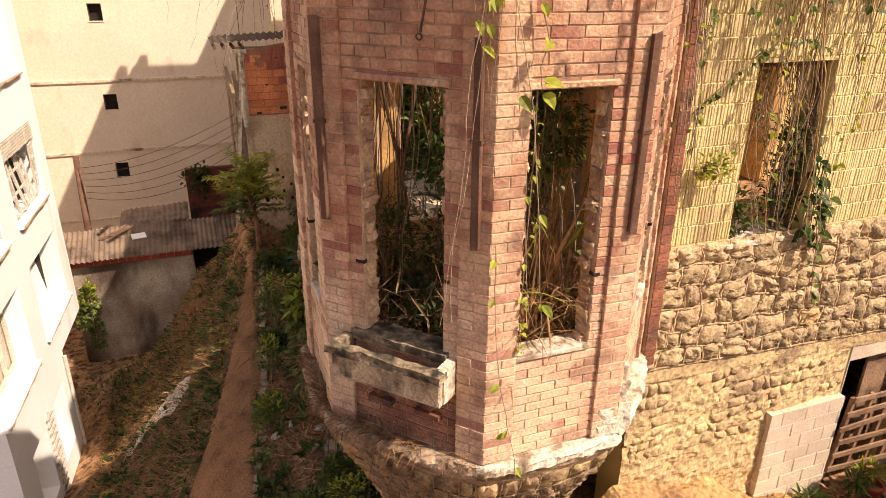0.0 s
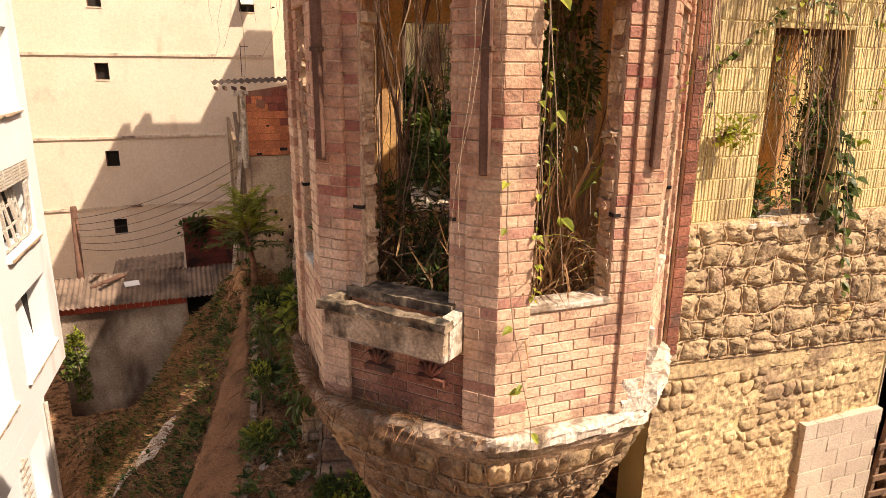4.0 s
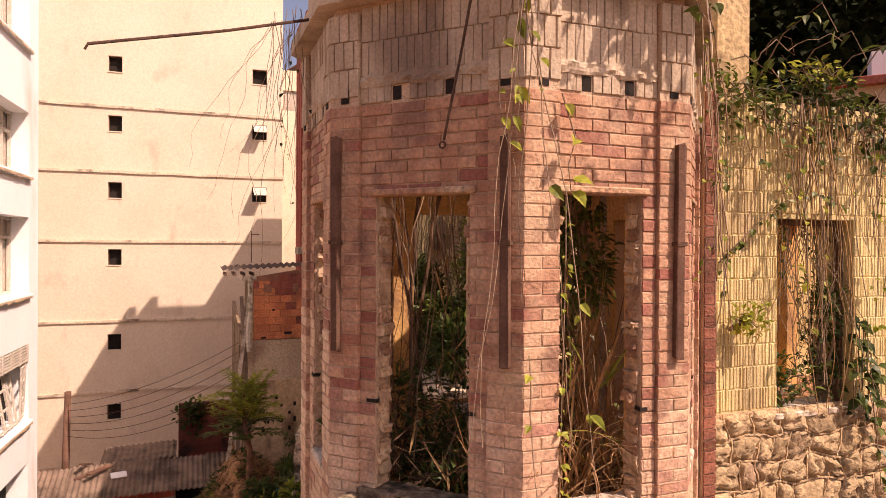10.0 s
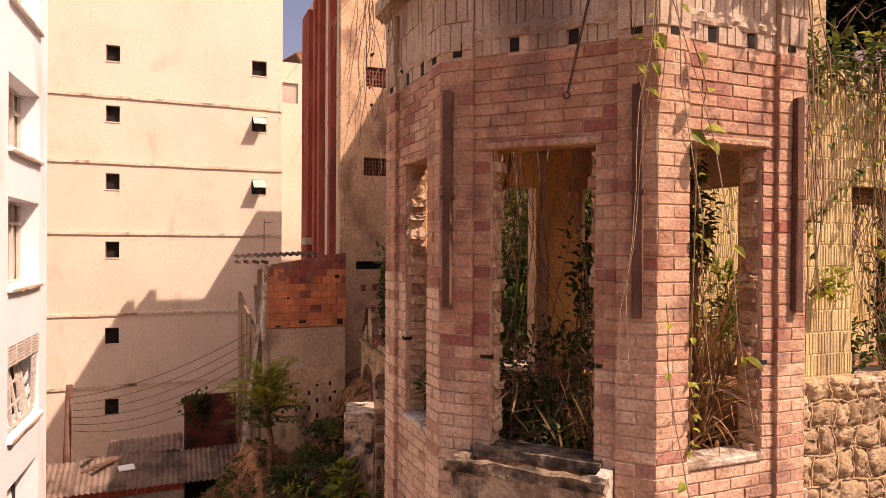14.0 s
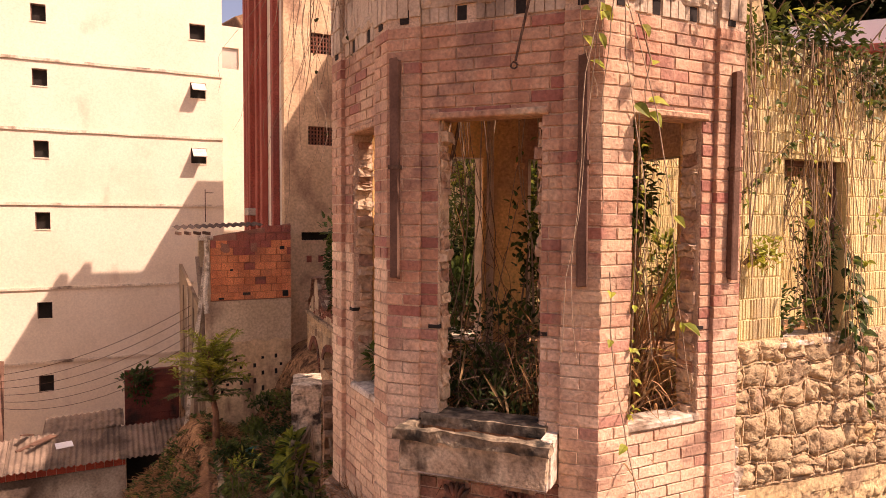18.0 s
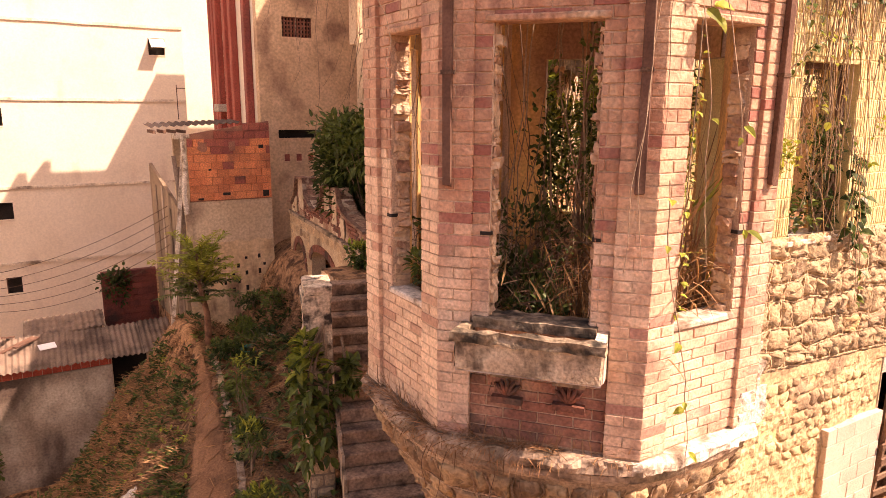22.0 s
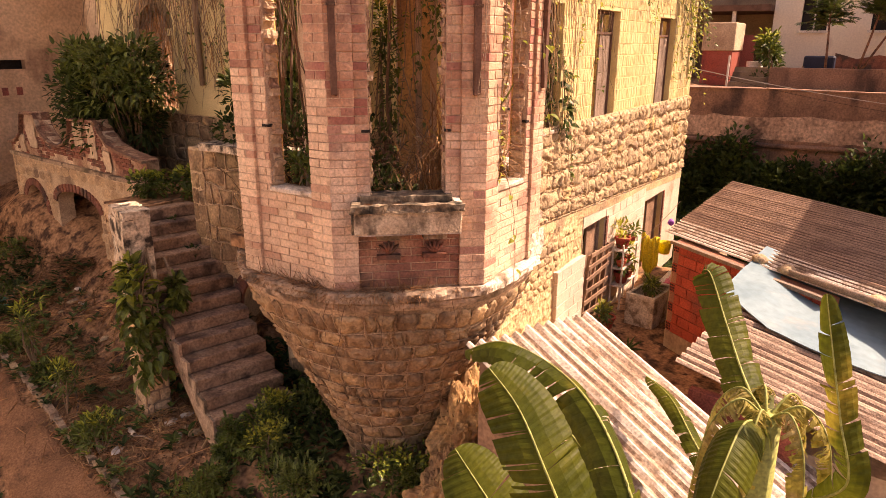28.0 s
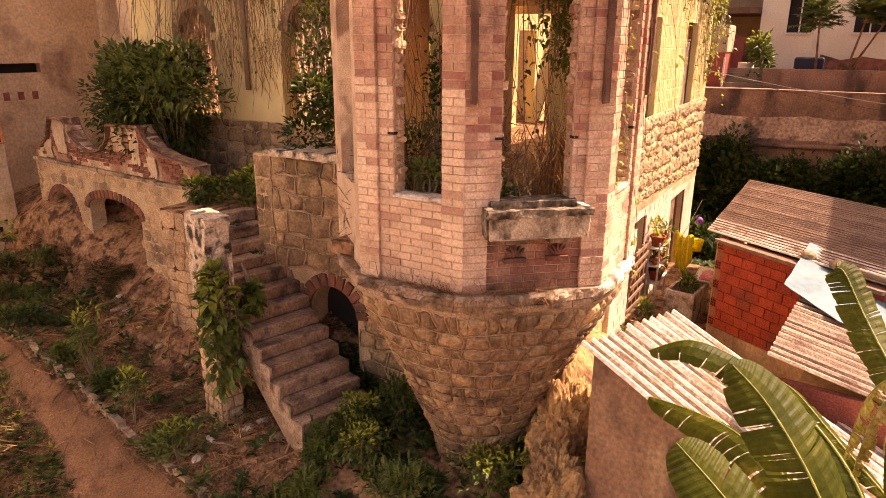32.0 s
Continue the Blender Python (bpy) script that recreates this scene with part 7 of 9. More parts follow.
c = thing("turret_thicket", "thicket of dry canes and creepers inside the turret", "thicket", (2.6, 5.9, 3.3))
for k in range(2):
    x, y = r.uniform(1.5, 3.6), r.uniform(5.0, 7.2)
    part("cane", strand([Vector((x, y, 3.3)), Vector((x + r.uniform(-0.2, 0.2), y + r.uniform(-0.2, 0.2), 4.4)), Vector((x + r.uniform(-0.5, 0.5), y + r.uniform(-0.5, 0.3), r.uniform(4.9, 6.0)))], 0.010, 0.004, 4), M_STRAW if k % 2 else M_VINE, c)
spots = []
for k in range(260):
    x, y = r.uniform(1.4, 3.9), r.uniform(4.8, 7.3)
    z = 3.3 + abs(r.gauss(0, 0.55))
    d = Vector((r.uniform(-0.6, 0.6), r.uniform(-0.8, 0.4), r.uniform(0.2, 1.2))).normalized()
    spots.append((Vector((x, y, z)), d, Vector((0, -1, 0.2)), r.uniform(0.25, 0.6), 0.022))
tagged(hang(new("dry_grass", leaf_mesh("dry_grass", spots, M_DRY)), c), kind="stuff")
for k in range(7):
    x, y = r.uniform(1.4, 3.8), r.uniform(5.2, 7.4)
    vine(r, indoors(hanging(r, (x, y, 7.5), r.uniform(1.2, 4.0), 0.3, 12)), r.uniform(0.005, 0.012), 0.09, 12 if k % 2 else 0, M_LEAFDARK, c)
for k in range(4):
    x, y = r.choice(((1.75, 7.2), (2.2, 7.3), (2.6, 7.3), (3.0, 7.1), (1.5, 6.6), (3.5, 6.6), (2.9, 6.2), (2.0, 6.6), (2.4, 6.9)))
    pts = [Vector((min(max(p.x, 1.5), 3.9), min(max(p.y, 5.2), 7.25), p.z)) for p in hanging(r, (x + r.uniform(-0.2, 0.2), y + r.uniform(-0.2, 0.2), 7.5), 4.2, 0.3, 12)]
    part("root", strand(pts, r.uniform(0.02, 0.045), r.uniform(0.012, 0.02), 6), M_DARKVINE, c, smooth=True)
for k in range(10):
    x, y = r.uniform(1.3, 3.9), r.uniform(4.9, 7.4)
    vine(r, indoors(hanging(r, (x, y, 7.5), r.uniform(2.0, 4.1), 0.4, 12)), r.uniform(0.004, 0.012), 0.07, 8 if k % 3 == 0 else 0, M_LEAF, c)
spots = []
for k in range(2600):
    x, y = r.uniform(1.35, 3.9), r.uniform(4.9, 7.4)
    z = 3.3 + 0.72 * abs(r.gauss(0, 0.75))
    d = Vector((r.uniform(-1, 1), r.uniform(-1, 0.6), r.uniform(-0.4, 1.0))).normalized()
    spots.append((Vector((x, y, z)), d, rand_dir(r), r.uniform(0.12, 0.4), r.uniform(0.006, 0.016)))
tagged(hang(new("dead_brush", leaf_mesh("dead_brush", spots, M_DARKVINE)), c), kind="stuff")
for k in range(30):
    x, y = r.uniform(1.35, 2.1), r.uniform(5.5, 7.1)
    part("thin_stem", strand(indoors(hanging(r, (x, y, 7.5), r.uniform(2.6, 4.1), 0.5, 14)), r.uniform(0.003, 0.009), 0.003, 4), M_DARKVINE, c)
shrub("sunlit_shrub", "sunlit green shrub growing behind the turret doorway", "shrub", (5.0, 8.7, 3.5), (4.9, 8.6, 4.85), (0.7, 0.7, 1.35), 1300, 0.10, 0.05, M_LEAF, 16, 16, 8, top=M_LEAFLIME)
shrub("doorway_creeper", "leafy creeper beside the inner turret doorway", "creeper", (3.85, 6.85, 3.4), (3.85, 6.85, 5.2), (0.16, 0.30, 1.35), 520, 0.08, 0.045, M_LEAF, 19, 18, 8, 0.3, top=M_LEAFLIME)
shrub("window_leaves", "dark leafy creeper hanging behind the window head", "creeper", (2.7, 5.1, 7.3), (2.82, 5.0, 5.8), (0.5, 0.25, 0.65), 800, 0.075, 0.045, M_LEAF, 15, 14, 8, 0.4, top=M_LEAF)
shrub("indoor_creeper", "dense dark creeper inside the turret", "creeper", (3.2, 6.8, 3.3), (3.45, 7.1, 5.0), (0.3, 0.25, 0.9), 200, 0.085, 0.06, M_LEAFDARK, 12, 10, 5)
shrub("indoor_shrub", "dark shrub growing on the turret floor", "shrub", (1.9, 6.3, 3.3), (2.2, 6.2, 4.1), (0.8, 0.8, 0.75), 1500, 0.08, 0.04, M_LEAFDARK, 13, 9, 6)
c = thing("window_grass", "tall dry grass growing in the turret window", "grass", (2.6, 4.6, 3.9))
spots = []
for k in range(190):
    p = Vector((r.uniform(2.3, 2.95), r.uniform(4.42, 5.1), r.uniform(3.6, 4.75)))
    d = Vector((r.uniform(-0.5, 0.5), r.uniform(-0.35, 0.3), r.choice((1, 1, 0.8, -0.9)))).normalized()
    spots.append((p, d, Vector((r.uniform(-1, 1), -1, 0)), r.uniform(0.3, 0.8), r.uniform(0.012, 0.03)))
tagged(hang(new("blades", leaf_mesh("blades", spots, M_STRAW, 0.1)), c), kind="stuff")
spots = [(Vector((r.uniform(2.35, 2.85), r.uniform(4.3, 4.7), r.uniform(4.6, 5.1))), Vector((r.uniform(-0.5, 0.5), -0.4, 0.7)).normalized(), Vector((0, -1, 1)), 0.42, 0.02) for k in range(5)]
hang(new("green_blades", leaf_mesh("green_blades", spots, M_LEAFLIME, 0.1)), c)
q6 = random.Random(616)
spots = []
for k in range(110):
    f = q6.random()
    p = Vector((2.02 + 0.26 * f + q6.uniform(-0.08, 0.08), 5.02 - 0.24 * f + q6.uniform(-0.08, 0.2), q6.uniform(3.4, 4.0)))
    d = Vector((q6.uniform(-0.35, 0.35), q6.uniform(-0.3, 0.3), 1)).normalized()
    spots.append((p, d, Vector((q6.uniform(-1, 1), -1, 0)), q6.uniform(0.3, 0.8), q6.uniform(0.006, 0.014)))
tagged(hang(new("tall_blades", leaf_mesh("tall_blades", spots, M_STRAW, 0.1)), c), kind="stuff")
for mat, n in ((M_STRAW, 110), (M_DRYBROWN, 170)):
    spots = []
    for k in range(n):
        p = Vector((q6.uniform(2.25, 3.0), q6.uniform(4.5, 5.0), q6.triangular(3.6, 6.2, 4.4)))
        d = Vector((q6.uniform(-0.3, 0.3), q6.uniform(-0.3, 0.3), q6.choice((1, -1)))).normalized()
        spots.append((p, d, Vector((q6.uniform(-1, 1), -1, 0)), q6.uniform(0.25, 0.7), q6.uniform(0.004, 0.011)))
    tagged(hang(new("dry_blades", leaf_mesh("dry_blades", spots, mat, 0.1)), c), kind="stuff")


def arching(name, parent, material, seed, n, lo, hi, length, width, lean=0.45, droop=0.7):
    """Grass blades that rise, bend over and hang, rooted in the box from lo to hi."""
    q = random.Random(seed)
    vs, fs = [], []
    for k in range(n):
        p = Vector([q.uniform(a, b) for a, b in zip(lo, hi)])
        d = Vector((q.uniform(-lean, lean), q.uniform(-lean, lean * 0.7), 1)).normalized()
        l, w, g = q.uniform(*length), q.uniform(*width), droop * q.uniform(0.3, 1.4)
        side_way = Vector((q.uniform(-1, 1), q.uniform(-1, 1), 0)).normalized()
        flat_way = Vector((d.x, d.y, 0)) * 1.5 + side_way * 0.4
        b = len(vs)
        for j in range(8):
            t = j / 7
            c = p + d * (l * t) + flat_way * (0.5 * l * t * t) - Vector((0, 0, g * l * t ** 2.4))
            e = side_way.cross(Vector((0, 0, 1))) * (0.5 * w * (1 - t ** 2) + 0.0006)
            vs += [tuple(c - e), tuple(c + e)]
        fs += [(b + 2 * j, b + 2 * j + 1, b + 2 * j + 3, b + 2 * j + 2) for j in range(7)]
    me = bpy.data.meshes.new(name)
    me.from_pydata(vs, [], fs)
    me.materials.append(material)
    return tagged(hang(new(name, me), parent), kind="stuff")


for mat, seed, n in ((M_STRAW, 901, 190), (M_DRYBROWN, 902, 150), (M_DRY, 903, 60), (M_LEAFLIME, 904, 16)):
    arching("arching_blades", c, mat, seed, n, (2.28, 4.42, 3.55), (2.95, 5.0, 4.35), (0.45, 1.15), (0.010, 0.026))
for mat, seed, n in ((M_DARKVINE, 911, 260), (M_DRYBROWN, 912, 120), (M_LEAFDARK, 913, 160)):
    arching("arching_blades", c, mat, seed, n, (1.5, 5.1, 3.3), (3.6, 7.1, 3.7), (0.4, 1.3), (0.006, 0.018))
c = thing("dry_trailers", "dry and leafy creeper stems hanging in the turret window", "creeper", (2.6, 4.9, 7.2))
for k in range(10):
    vine(q6, hanging(q6, (q6.uniform(2.2, 3.15), q6.uniform(4.85, 5.6), 6.9), q6.uniform(1.6, 3.3), 0.3, 14), q6.uniform(0.004, 0.010), 0.06, (16, 22, 0, 14)[k % 4], (M_DRYBROWN, M_LEAF, M_DRY, M_LEAF)[k % 4], c)
c = thing("window_trailers", "leafy dark creeper stems hanging inside the turret window", "creeper", (2.1, 5.1, 7.2))
for k in range(2):
    f = q6.random()
    vine(q6, hanging(q6, (1.80 + 0.42 * f, 5.35 - 0.42 * f, 7.2), q6.uniform(1.0, 2.7), 0.12, 12), 0.006, 0.07, 20, M_LEAFDARK if k % 3 else M_LEAF, c)
shrub("window_thicket", "dark leafy brush behind the turret window", "brush", (1.95, 5.3, 3.3), (1.9, 5.3, 3.75), (0.28, 0.28, 0.5), 420, 0.085, 0.035, M_LEAFDARK, 617, 18, 8, 0.1, top=M_LEAF)
shrub("window_shrub", "small green plant in the empty window", "shrub", (1.15, 5.85, 4.0), (1.2, 5.85, 4.3), (0.18, 0.25, 0.22), 160, 0.08, 0.045, M_LEAF, 14, 4, 3)

# dead grass on the turret's ledge
c = thing("ledge_grass", "tufts of dead grass and roots on the turret ledge", "grass", (0.9, 6.0, 3.1))
spots = []
for k in range(1100):
    a = radians(r.choice((r.uniform(140, 250), r.uniform(180, 232))))
    p = foot_point(a, 2.99, -0.02 - r.uniform(0, 0.1)) + Vector((0, 0, 0.10))
    d = Vector((math.cos(a) * 0.5 + r.uniform(-0.7, 0.7), math.sin(a) * 0.5 + r.uniform(-0.7, 0.7), r.uniform(-0.5, 0.9))).normalized()
    spots.append((p, d, Vector((0, 0, 1)), r.uniform(0.08, 0.3), 0.008))
tagged(hang(new("dead_grass", leaf_mesh("dead_grass", spots, M_DRYBROWN, 0.1)), c), kind="stuff")
for k in range(5):
    a = radians(r.uniform(160, 240))
    p = foot_point(a, 2.99, 0.03) + Vector((0, 0, 0.1))
    part("stem", strand(hanging(r, p, r.uniform(0.3, 0.9), 0.5, 10), 0.003, 0.002, 4), M_DARKVINE, c)

c = thing("inner_trailers", "dry creeper and leaves on the yellow inner wall", "creeper", (7, 9.5, 7.5))
for k in range(46):
    x = r.uniform(5.5, 11.5)
    vine(r, hanging(r, (x, 9.5 - r.uniform(0, 0.15), 8.0), r.uniform(1.5, 4.2), 0.6, 14), r.uniform(0.005, 0.012), 0.11, (0, 6, 12)[k % 3], (M_LEAF, M_LEAFLIME)[k % 2], c)
shrub("inner_shrub", "leafy shrub in front of the yellow inner wall", "shrub", (7.6, 9.0, 3.5), (7.6, 9.0, 4.6), (0.9, 0.4, 0.9), 420, 0.12, 0.06, M_LEAF, 17, 12, 7, top=M_LEAFLIME)

# the top of the house wall: a thick mat of creeper and its trailing ends
for i in range(10):
    x = 4.9 + i * 1.05
    shrub("wall_creeper", "thick green creeper over the top of the house wall", "creeper", (x, 5.6, 7.3), (x, 5.42, 7.30 + 0.12 * math.sin(i * 2.1)), (0.78, 0.42, 0.40), 430, 0.085, 0.055, M_LEAFDARK if i % 3 else M_LEAF, 200 + i, 18, 14, 0.5, "creepers on the house wall", 0.010, M_LEAFLIME if i % 2 else M_LEAF)
c = thing("creeper_tangle", "tangle of bare creeper stems over the wall top", "creeper", (7, 5.4, 7.4))
q7 = random.Random(717)
for k in range(90):
    x, z = 4.6 + q7.random() ** 1.3 * 10.2, q7.uniform(7.05, 7.75)
    p = [Vector((x, 5.3 - q7.uniform(0, 0.3), z))]
    for j in range(9):
        p.append(p[-1] + Vector((q7.uniform(-0.05, 0.16), q7.uniform(-0.06, 0.06), q7.uniform(-0.11, 0.09))))
    part("tangled_stem", strand(p, q7.uniform(0.004, 0.009), 0.003, 4), (M_VINE, M_DARKVINE)[k % 2], c)
c = thing("wall_trailers", "long trailing creeper stems on the yellow wall", "creeper", (7, 5.3, 7.2))
for k in range(64):
    x = 4.55 + r.random() ** 1.3 * 10.3
    vine(r, hanging(r, (x, 5.28 - r.uniform(0.0, 0.22), 7.35), r.uniform(0.4, 1.5) if k % 4 else r.uniform(1.2, 3.0), 0.16, 12), r.uniform(0.004, 0.009), 0.085, r.choice((3, 6, 10)), M_LEAFLIME if k % 4 == 0 else M_LEAF, c, out=Vector((0, -0.7, 0)))
for k in range(26):
    x = r.uniform(13.2, 15.1)
    vine(r, hanging(r, (x, 5.22 - r.uniform(0, 0.15), 7.4), r.uniform(0.8, 3.3), 0.35, 12), r.uniform(0.005, 0.010), 0.10, 22, M_LEAFLIME if k % 2 else M_LEAF, c, out=Vector((0, -0.7, 0)))
for k in range(34):
    x = 4.5 + r.random() ** 1.6 * 10.4
    vine(r, hanging(r, (x, 5.30 - r.uniform(0.0, 0.12), 7.3 - r.uniform(0, 0.3)), r.uniform(0.4, 1.7), 0.5, 12), r.uniform(0.003, 0.007), 0.06, r.choice((0, 0, 3)), M_LEAFLIME, c, out=Vector((0, -0.7, 0)))
vine(r, [Vector((4.62, 5.26, 5.75)), Vector((5.0, 5.2, 6.1)), Vector((5.3, 5.2, 6.32)), Vector((5.75, 5.22, 6.45)), Vector((6.3, 5.24, 6.3))], 0.007, 0.09, 34, M_LEAF, c, out=Vector((0, -0.8, 0)))
shrub("wall_plant", "small bright plant rooted in the wall", "shrub", (4.8, 5.3, 5.1), (4.85, 5.16, 5.2), (0.26, 0.12, 0.26), 110, 0.065, 0.045, M_LEAFLIME, 31, 7, 5)
for k, (x, z) in enumerate(((5.7, 4.55), (6.35, 4.7), (6.25, 5.3))):
    shrub("window_creeper", "dark creeper filling the empty house window", "creeper", (x, 5.55, 4.25), (x, 5.5, z), (0.34, 0.20, 0.42), 190, 0.085, 0.05, M_LEAFDARK if k else M_LEAF, 40 + k, 9, 8)
c = thing("dry_curtain", "curtain of thin dry creeper stems before the house windows", "creeper", (5.9, 5.25, 7.3))
q7 = random.Random(707)
for k in range(22):
    part("stem", strand(hanging(q7, (q7.gauss(5.85, 0.22), 5.20 - q7.uniform(0.0, 0.12), 7.3), q7.uniform(2.0, 3.2), 0.35, 16), q7.uniform(0.004, 0.008), 0.003, 4), M_DRY if k % 3 else M_VINE, c)
for k in range(14):
    vine(q7, hanging(q7, (q7.uniform(8.05, 9.1), q7.uniform(5.36, 5.6), 6.15), q7.uniform(0.8, 1.9), 0.5, 10), 0.005, 0.06, (0, 4, 8)[k % 3], M_LEAF if k % 2 else M_DRYBROWN, c)
c = thing("window_trailer", "leafy creeper trailing from the house window", "creeper", (6.45, 5.3, 4.3))
for k in range(7):
    vine(r, hanging(r, (6.35 + 0.06 * k, 5.24, 5.4 - 0.12 * k), r.uniform(0.7, 1.5), 0.2, 10), 0.007, 0.13, 11, M_LEAFDARK if k % 2 else M_LEAF, c, out=Vector((0, -0.8, 0)))
for k in range(46):
    vine(r, hanging(r, (r.uniform(5.5, 6.5), r.uniform(5.42, 5.7), 6.2), r.uniform(0.7, 1.95), 0.7, 10), 0.005, 0.07, (0, 0, 6)[k % 3], M_LEAF, c)
for k in range(14):
    vine(r, hanging(r, (r.uniform(8.05, 8.9), 5.62, 6.1), r.uniform(0.6, 1.8), 0.2, 10), 0.006, 0.09, 4, M_LEAF, c)

# terrace and stairs
q5 = random.Random(515)
shrub("terrace_bush", "dense dark green bush in front of the yellow wall", "bush", (4.45, 14.6, 2.86), (4.2, 14.3, 4.42), (0.8, 1.45, 1.25), 6500, 0.15, 0.066, M_LEAFDARK, 51, 30, 16, 0.15, trunk=0.03, top=M_LEAF)
shrub("terrace_bush", "leafy boughs reaching out of the bush", "bush", (4.45, 14.0, 2.86), (4.0, 13.5, 4.9), (0.95, 1.35, 0.85), 1700, 0.15, 0.066, M_LEAF, 57, 22, 16, 0.2, trunk=0.02)
shrub("ledge_plant", "leafy creeper heap on the terrace ledge", "shrub", (3.5, 8.8, 3.95), (3.45, 8.85, 4.55), (0.6, 1.05, 0.7), 1700, 0.12, 0.06, M_LEAFDARK, 52, 9, 6, top=M_LEAF)
shrub("ledge_plant", "leafy creeper heap on the terrace ledge", "shrub", (4.3, 9.0, 3.95), (4.2, 9.1, 5.5), (0.7, 1.3, 1.3), 2200, 0.11, 0.06, M_LEAF, 53, 12, 6, top=M_LEAFLIME)
c = thing("arch_trailers", "dry trailing stems over the yellow arches", "creeper", (4.9, 12, 7.5))
for a, b, lo, hi in ((4.3, 5.75, 4.2, 7.3), (1.33, 2.55, 4.2, 7.2)):
    for k in range(34):
        y = 15.7 - r.uniform(a, b)
        vine(r, hanging(r, (5.15 + r.uniform(-0.15, 0.2), y, hi), r.uniform(1.2, 3.1), 0.6, 12), r.uniform(0.005, 0.013), 0.07, (0, 0, 5)[k % 3], M_LEAFLIME if k % 2 else M_LEAF, c)
    for k in range(10):
        y = 15.7 - r.uniform(a, b)
        part("dry_stem", strand(hanging(r, (5.0 + r.uniform(-0.15, 0.1), y, hi), r.uniform(1.5, 3.1), 0.9, 12), r.uniform(0.005, 0.009), 0.003, 4), M_VINE, c)
for k in range(50):
    y = r.uniform(8.2, 15.4)
    part("dry_stem", strand(hanging(r, (4.93 - r.uniform(0, 0.1), y, 7.8), r.uniform(1.5, 3.6), 0.8, 12), r.uniform(0.005, 0.010), 0.003, 4), M_VINE, c)
for k in range(110):
    y = r.uniform(8.2, 15.4)
    vine(r, hanging(r, (4.9 - r.uniform(0, 0.12), y, 7.6), r.uniform(1.0, 3.4), 0.3, 10), r.uniform(0.005, 0.011), 0.07, (0, 0, 8)[k % 3], M_LEAF, c)
for a, b, n in ((1.33, 2.55, 900), (4.3, 5.75, 650), (6.5, 7.6, 210)):
    spots = []
    for k in range(n):
        p = Vector((5.15 + q5.uniform(-0.1, 0.35), 15.7 - q5.uniform(a, b), q5.uniform(4.4, 7.3)))
        d = Vector((q5.uniform(-0.25, 0.25), q5.uniform(-0.4, 0.4), -1)).normalized()
        spots.append((p, d, rand_dir(q5), q5.uniform(0.4, 1.0), q5.uniform(0.008, 0.02)))
    tagged(hang(new("dry_curtain", leaf_mesh("dry_curtain", spots, M_STRAW if n == 900 else M_DRYBROWN, 0.1)), c), kind="stuff")
for mat, n in ((M_VINE, 520), (M_STRAW, 420)):
    spots = []
    for k in range(n):
        p = Vector((4.93 - q5.uniform(0.0, 0.12), q5.choice((q5.uniform(8.2, 15.4), q5.gauss(12.2, 0.7), q5.gauss(9.6, 0.5))), q5.uniform(5.3, 8.2)))
        d = Vector((q5.uniform(-0.1, 0.1), q5.uniform(-0.45, 0.45), -1)).normalized()
        spots.append((p, d, Vector((-1, q5.uniform(-0.5, 0.5), 0)), q5.uniform(0.4, 1.1), q5.uniform(0.006, 0.014)))
    tagged(hang(new("dry_curtain", leaf_mesh("dry_curtain", spots, mat, 0.1)), c), kind="stuff")
shrub("landing_shrub", "low bright shrub at the head of the stairs", "shrub", (3.9, 11.2, 2.86), (3.8, 11.2, 3.15), (0.55, 0.75, 0.3), 700, 0.10, 0.06, M_LEAF, 54, 8, 5, top=M_LEAFLIME)
shrub("pier_creeper", "large-leaved creeper hanging over the stair pier", "creeper", (1.55, 9.55, 2.7), (1.38, 9.55, 1.6), (0.36, 0.28, 1.2), 430, 0.18, 0.10, M_LEAF, 55, 14, 8, 0.6, top=M_LEAFLIME)
shrub("pier_creeper", "large-leaved creeper hanging over the stair pier", "creeper", (1.80, 9.50, 2.5), (1.83, 9.42, 1.95), (0.14, 0.14, 0.5), 170, 0.16, 0.10, M_LEAF, 56, 6, 4, 0.6)
for k in range(5):
    y = 8.6 + k * 0.55
    shrub("stair_fern", "small fern growing beside the stairs", "fern", (2.85, y, 0.6 + k * 0.45), (2.85, y, 0.75 + k * 0.45), (0.16, 0.2, 0.2), 130, 0.10, 0.04, M_LEAFDARK, 60 + k, 5, 3, group="ferns beside the stairs")

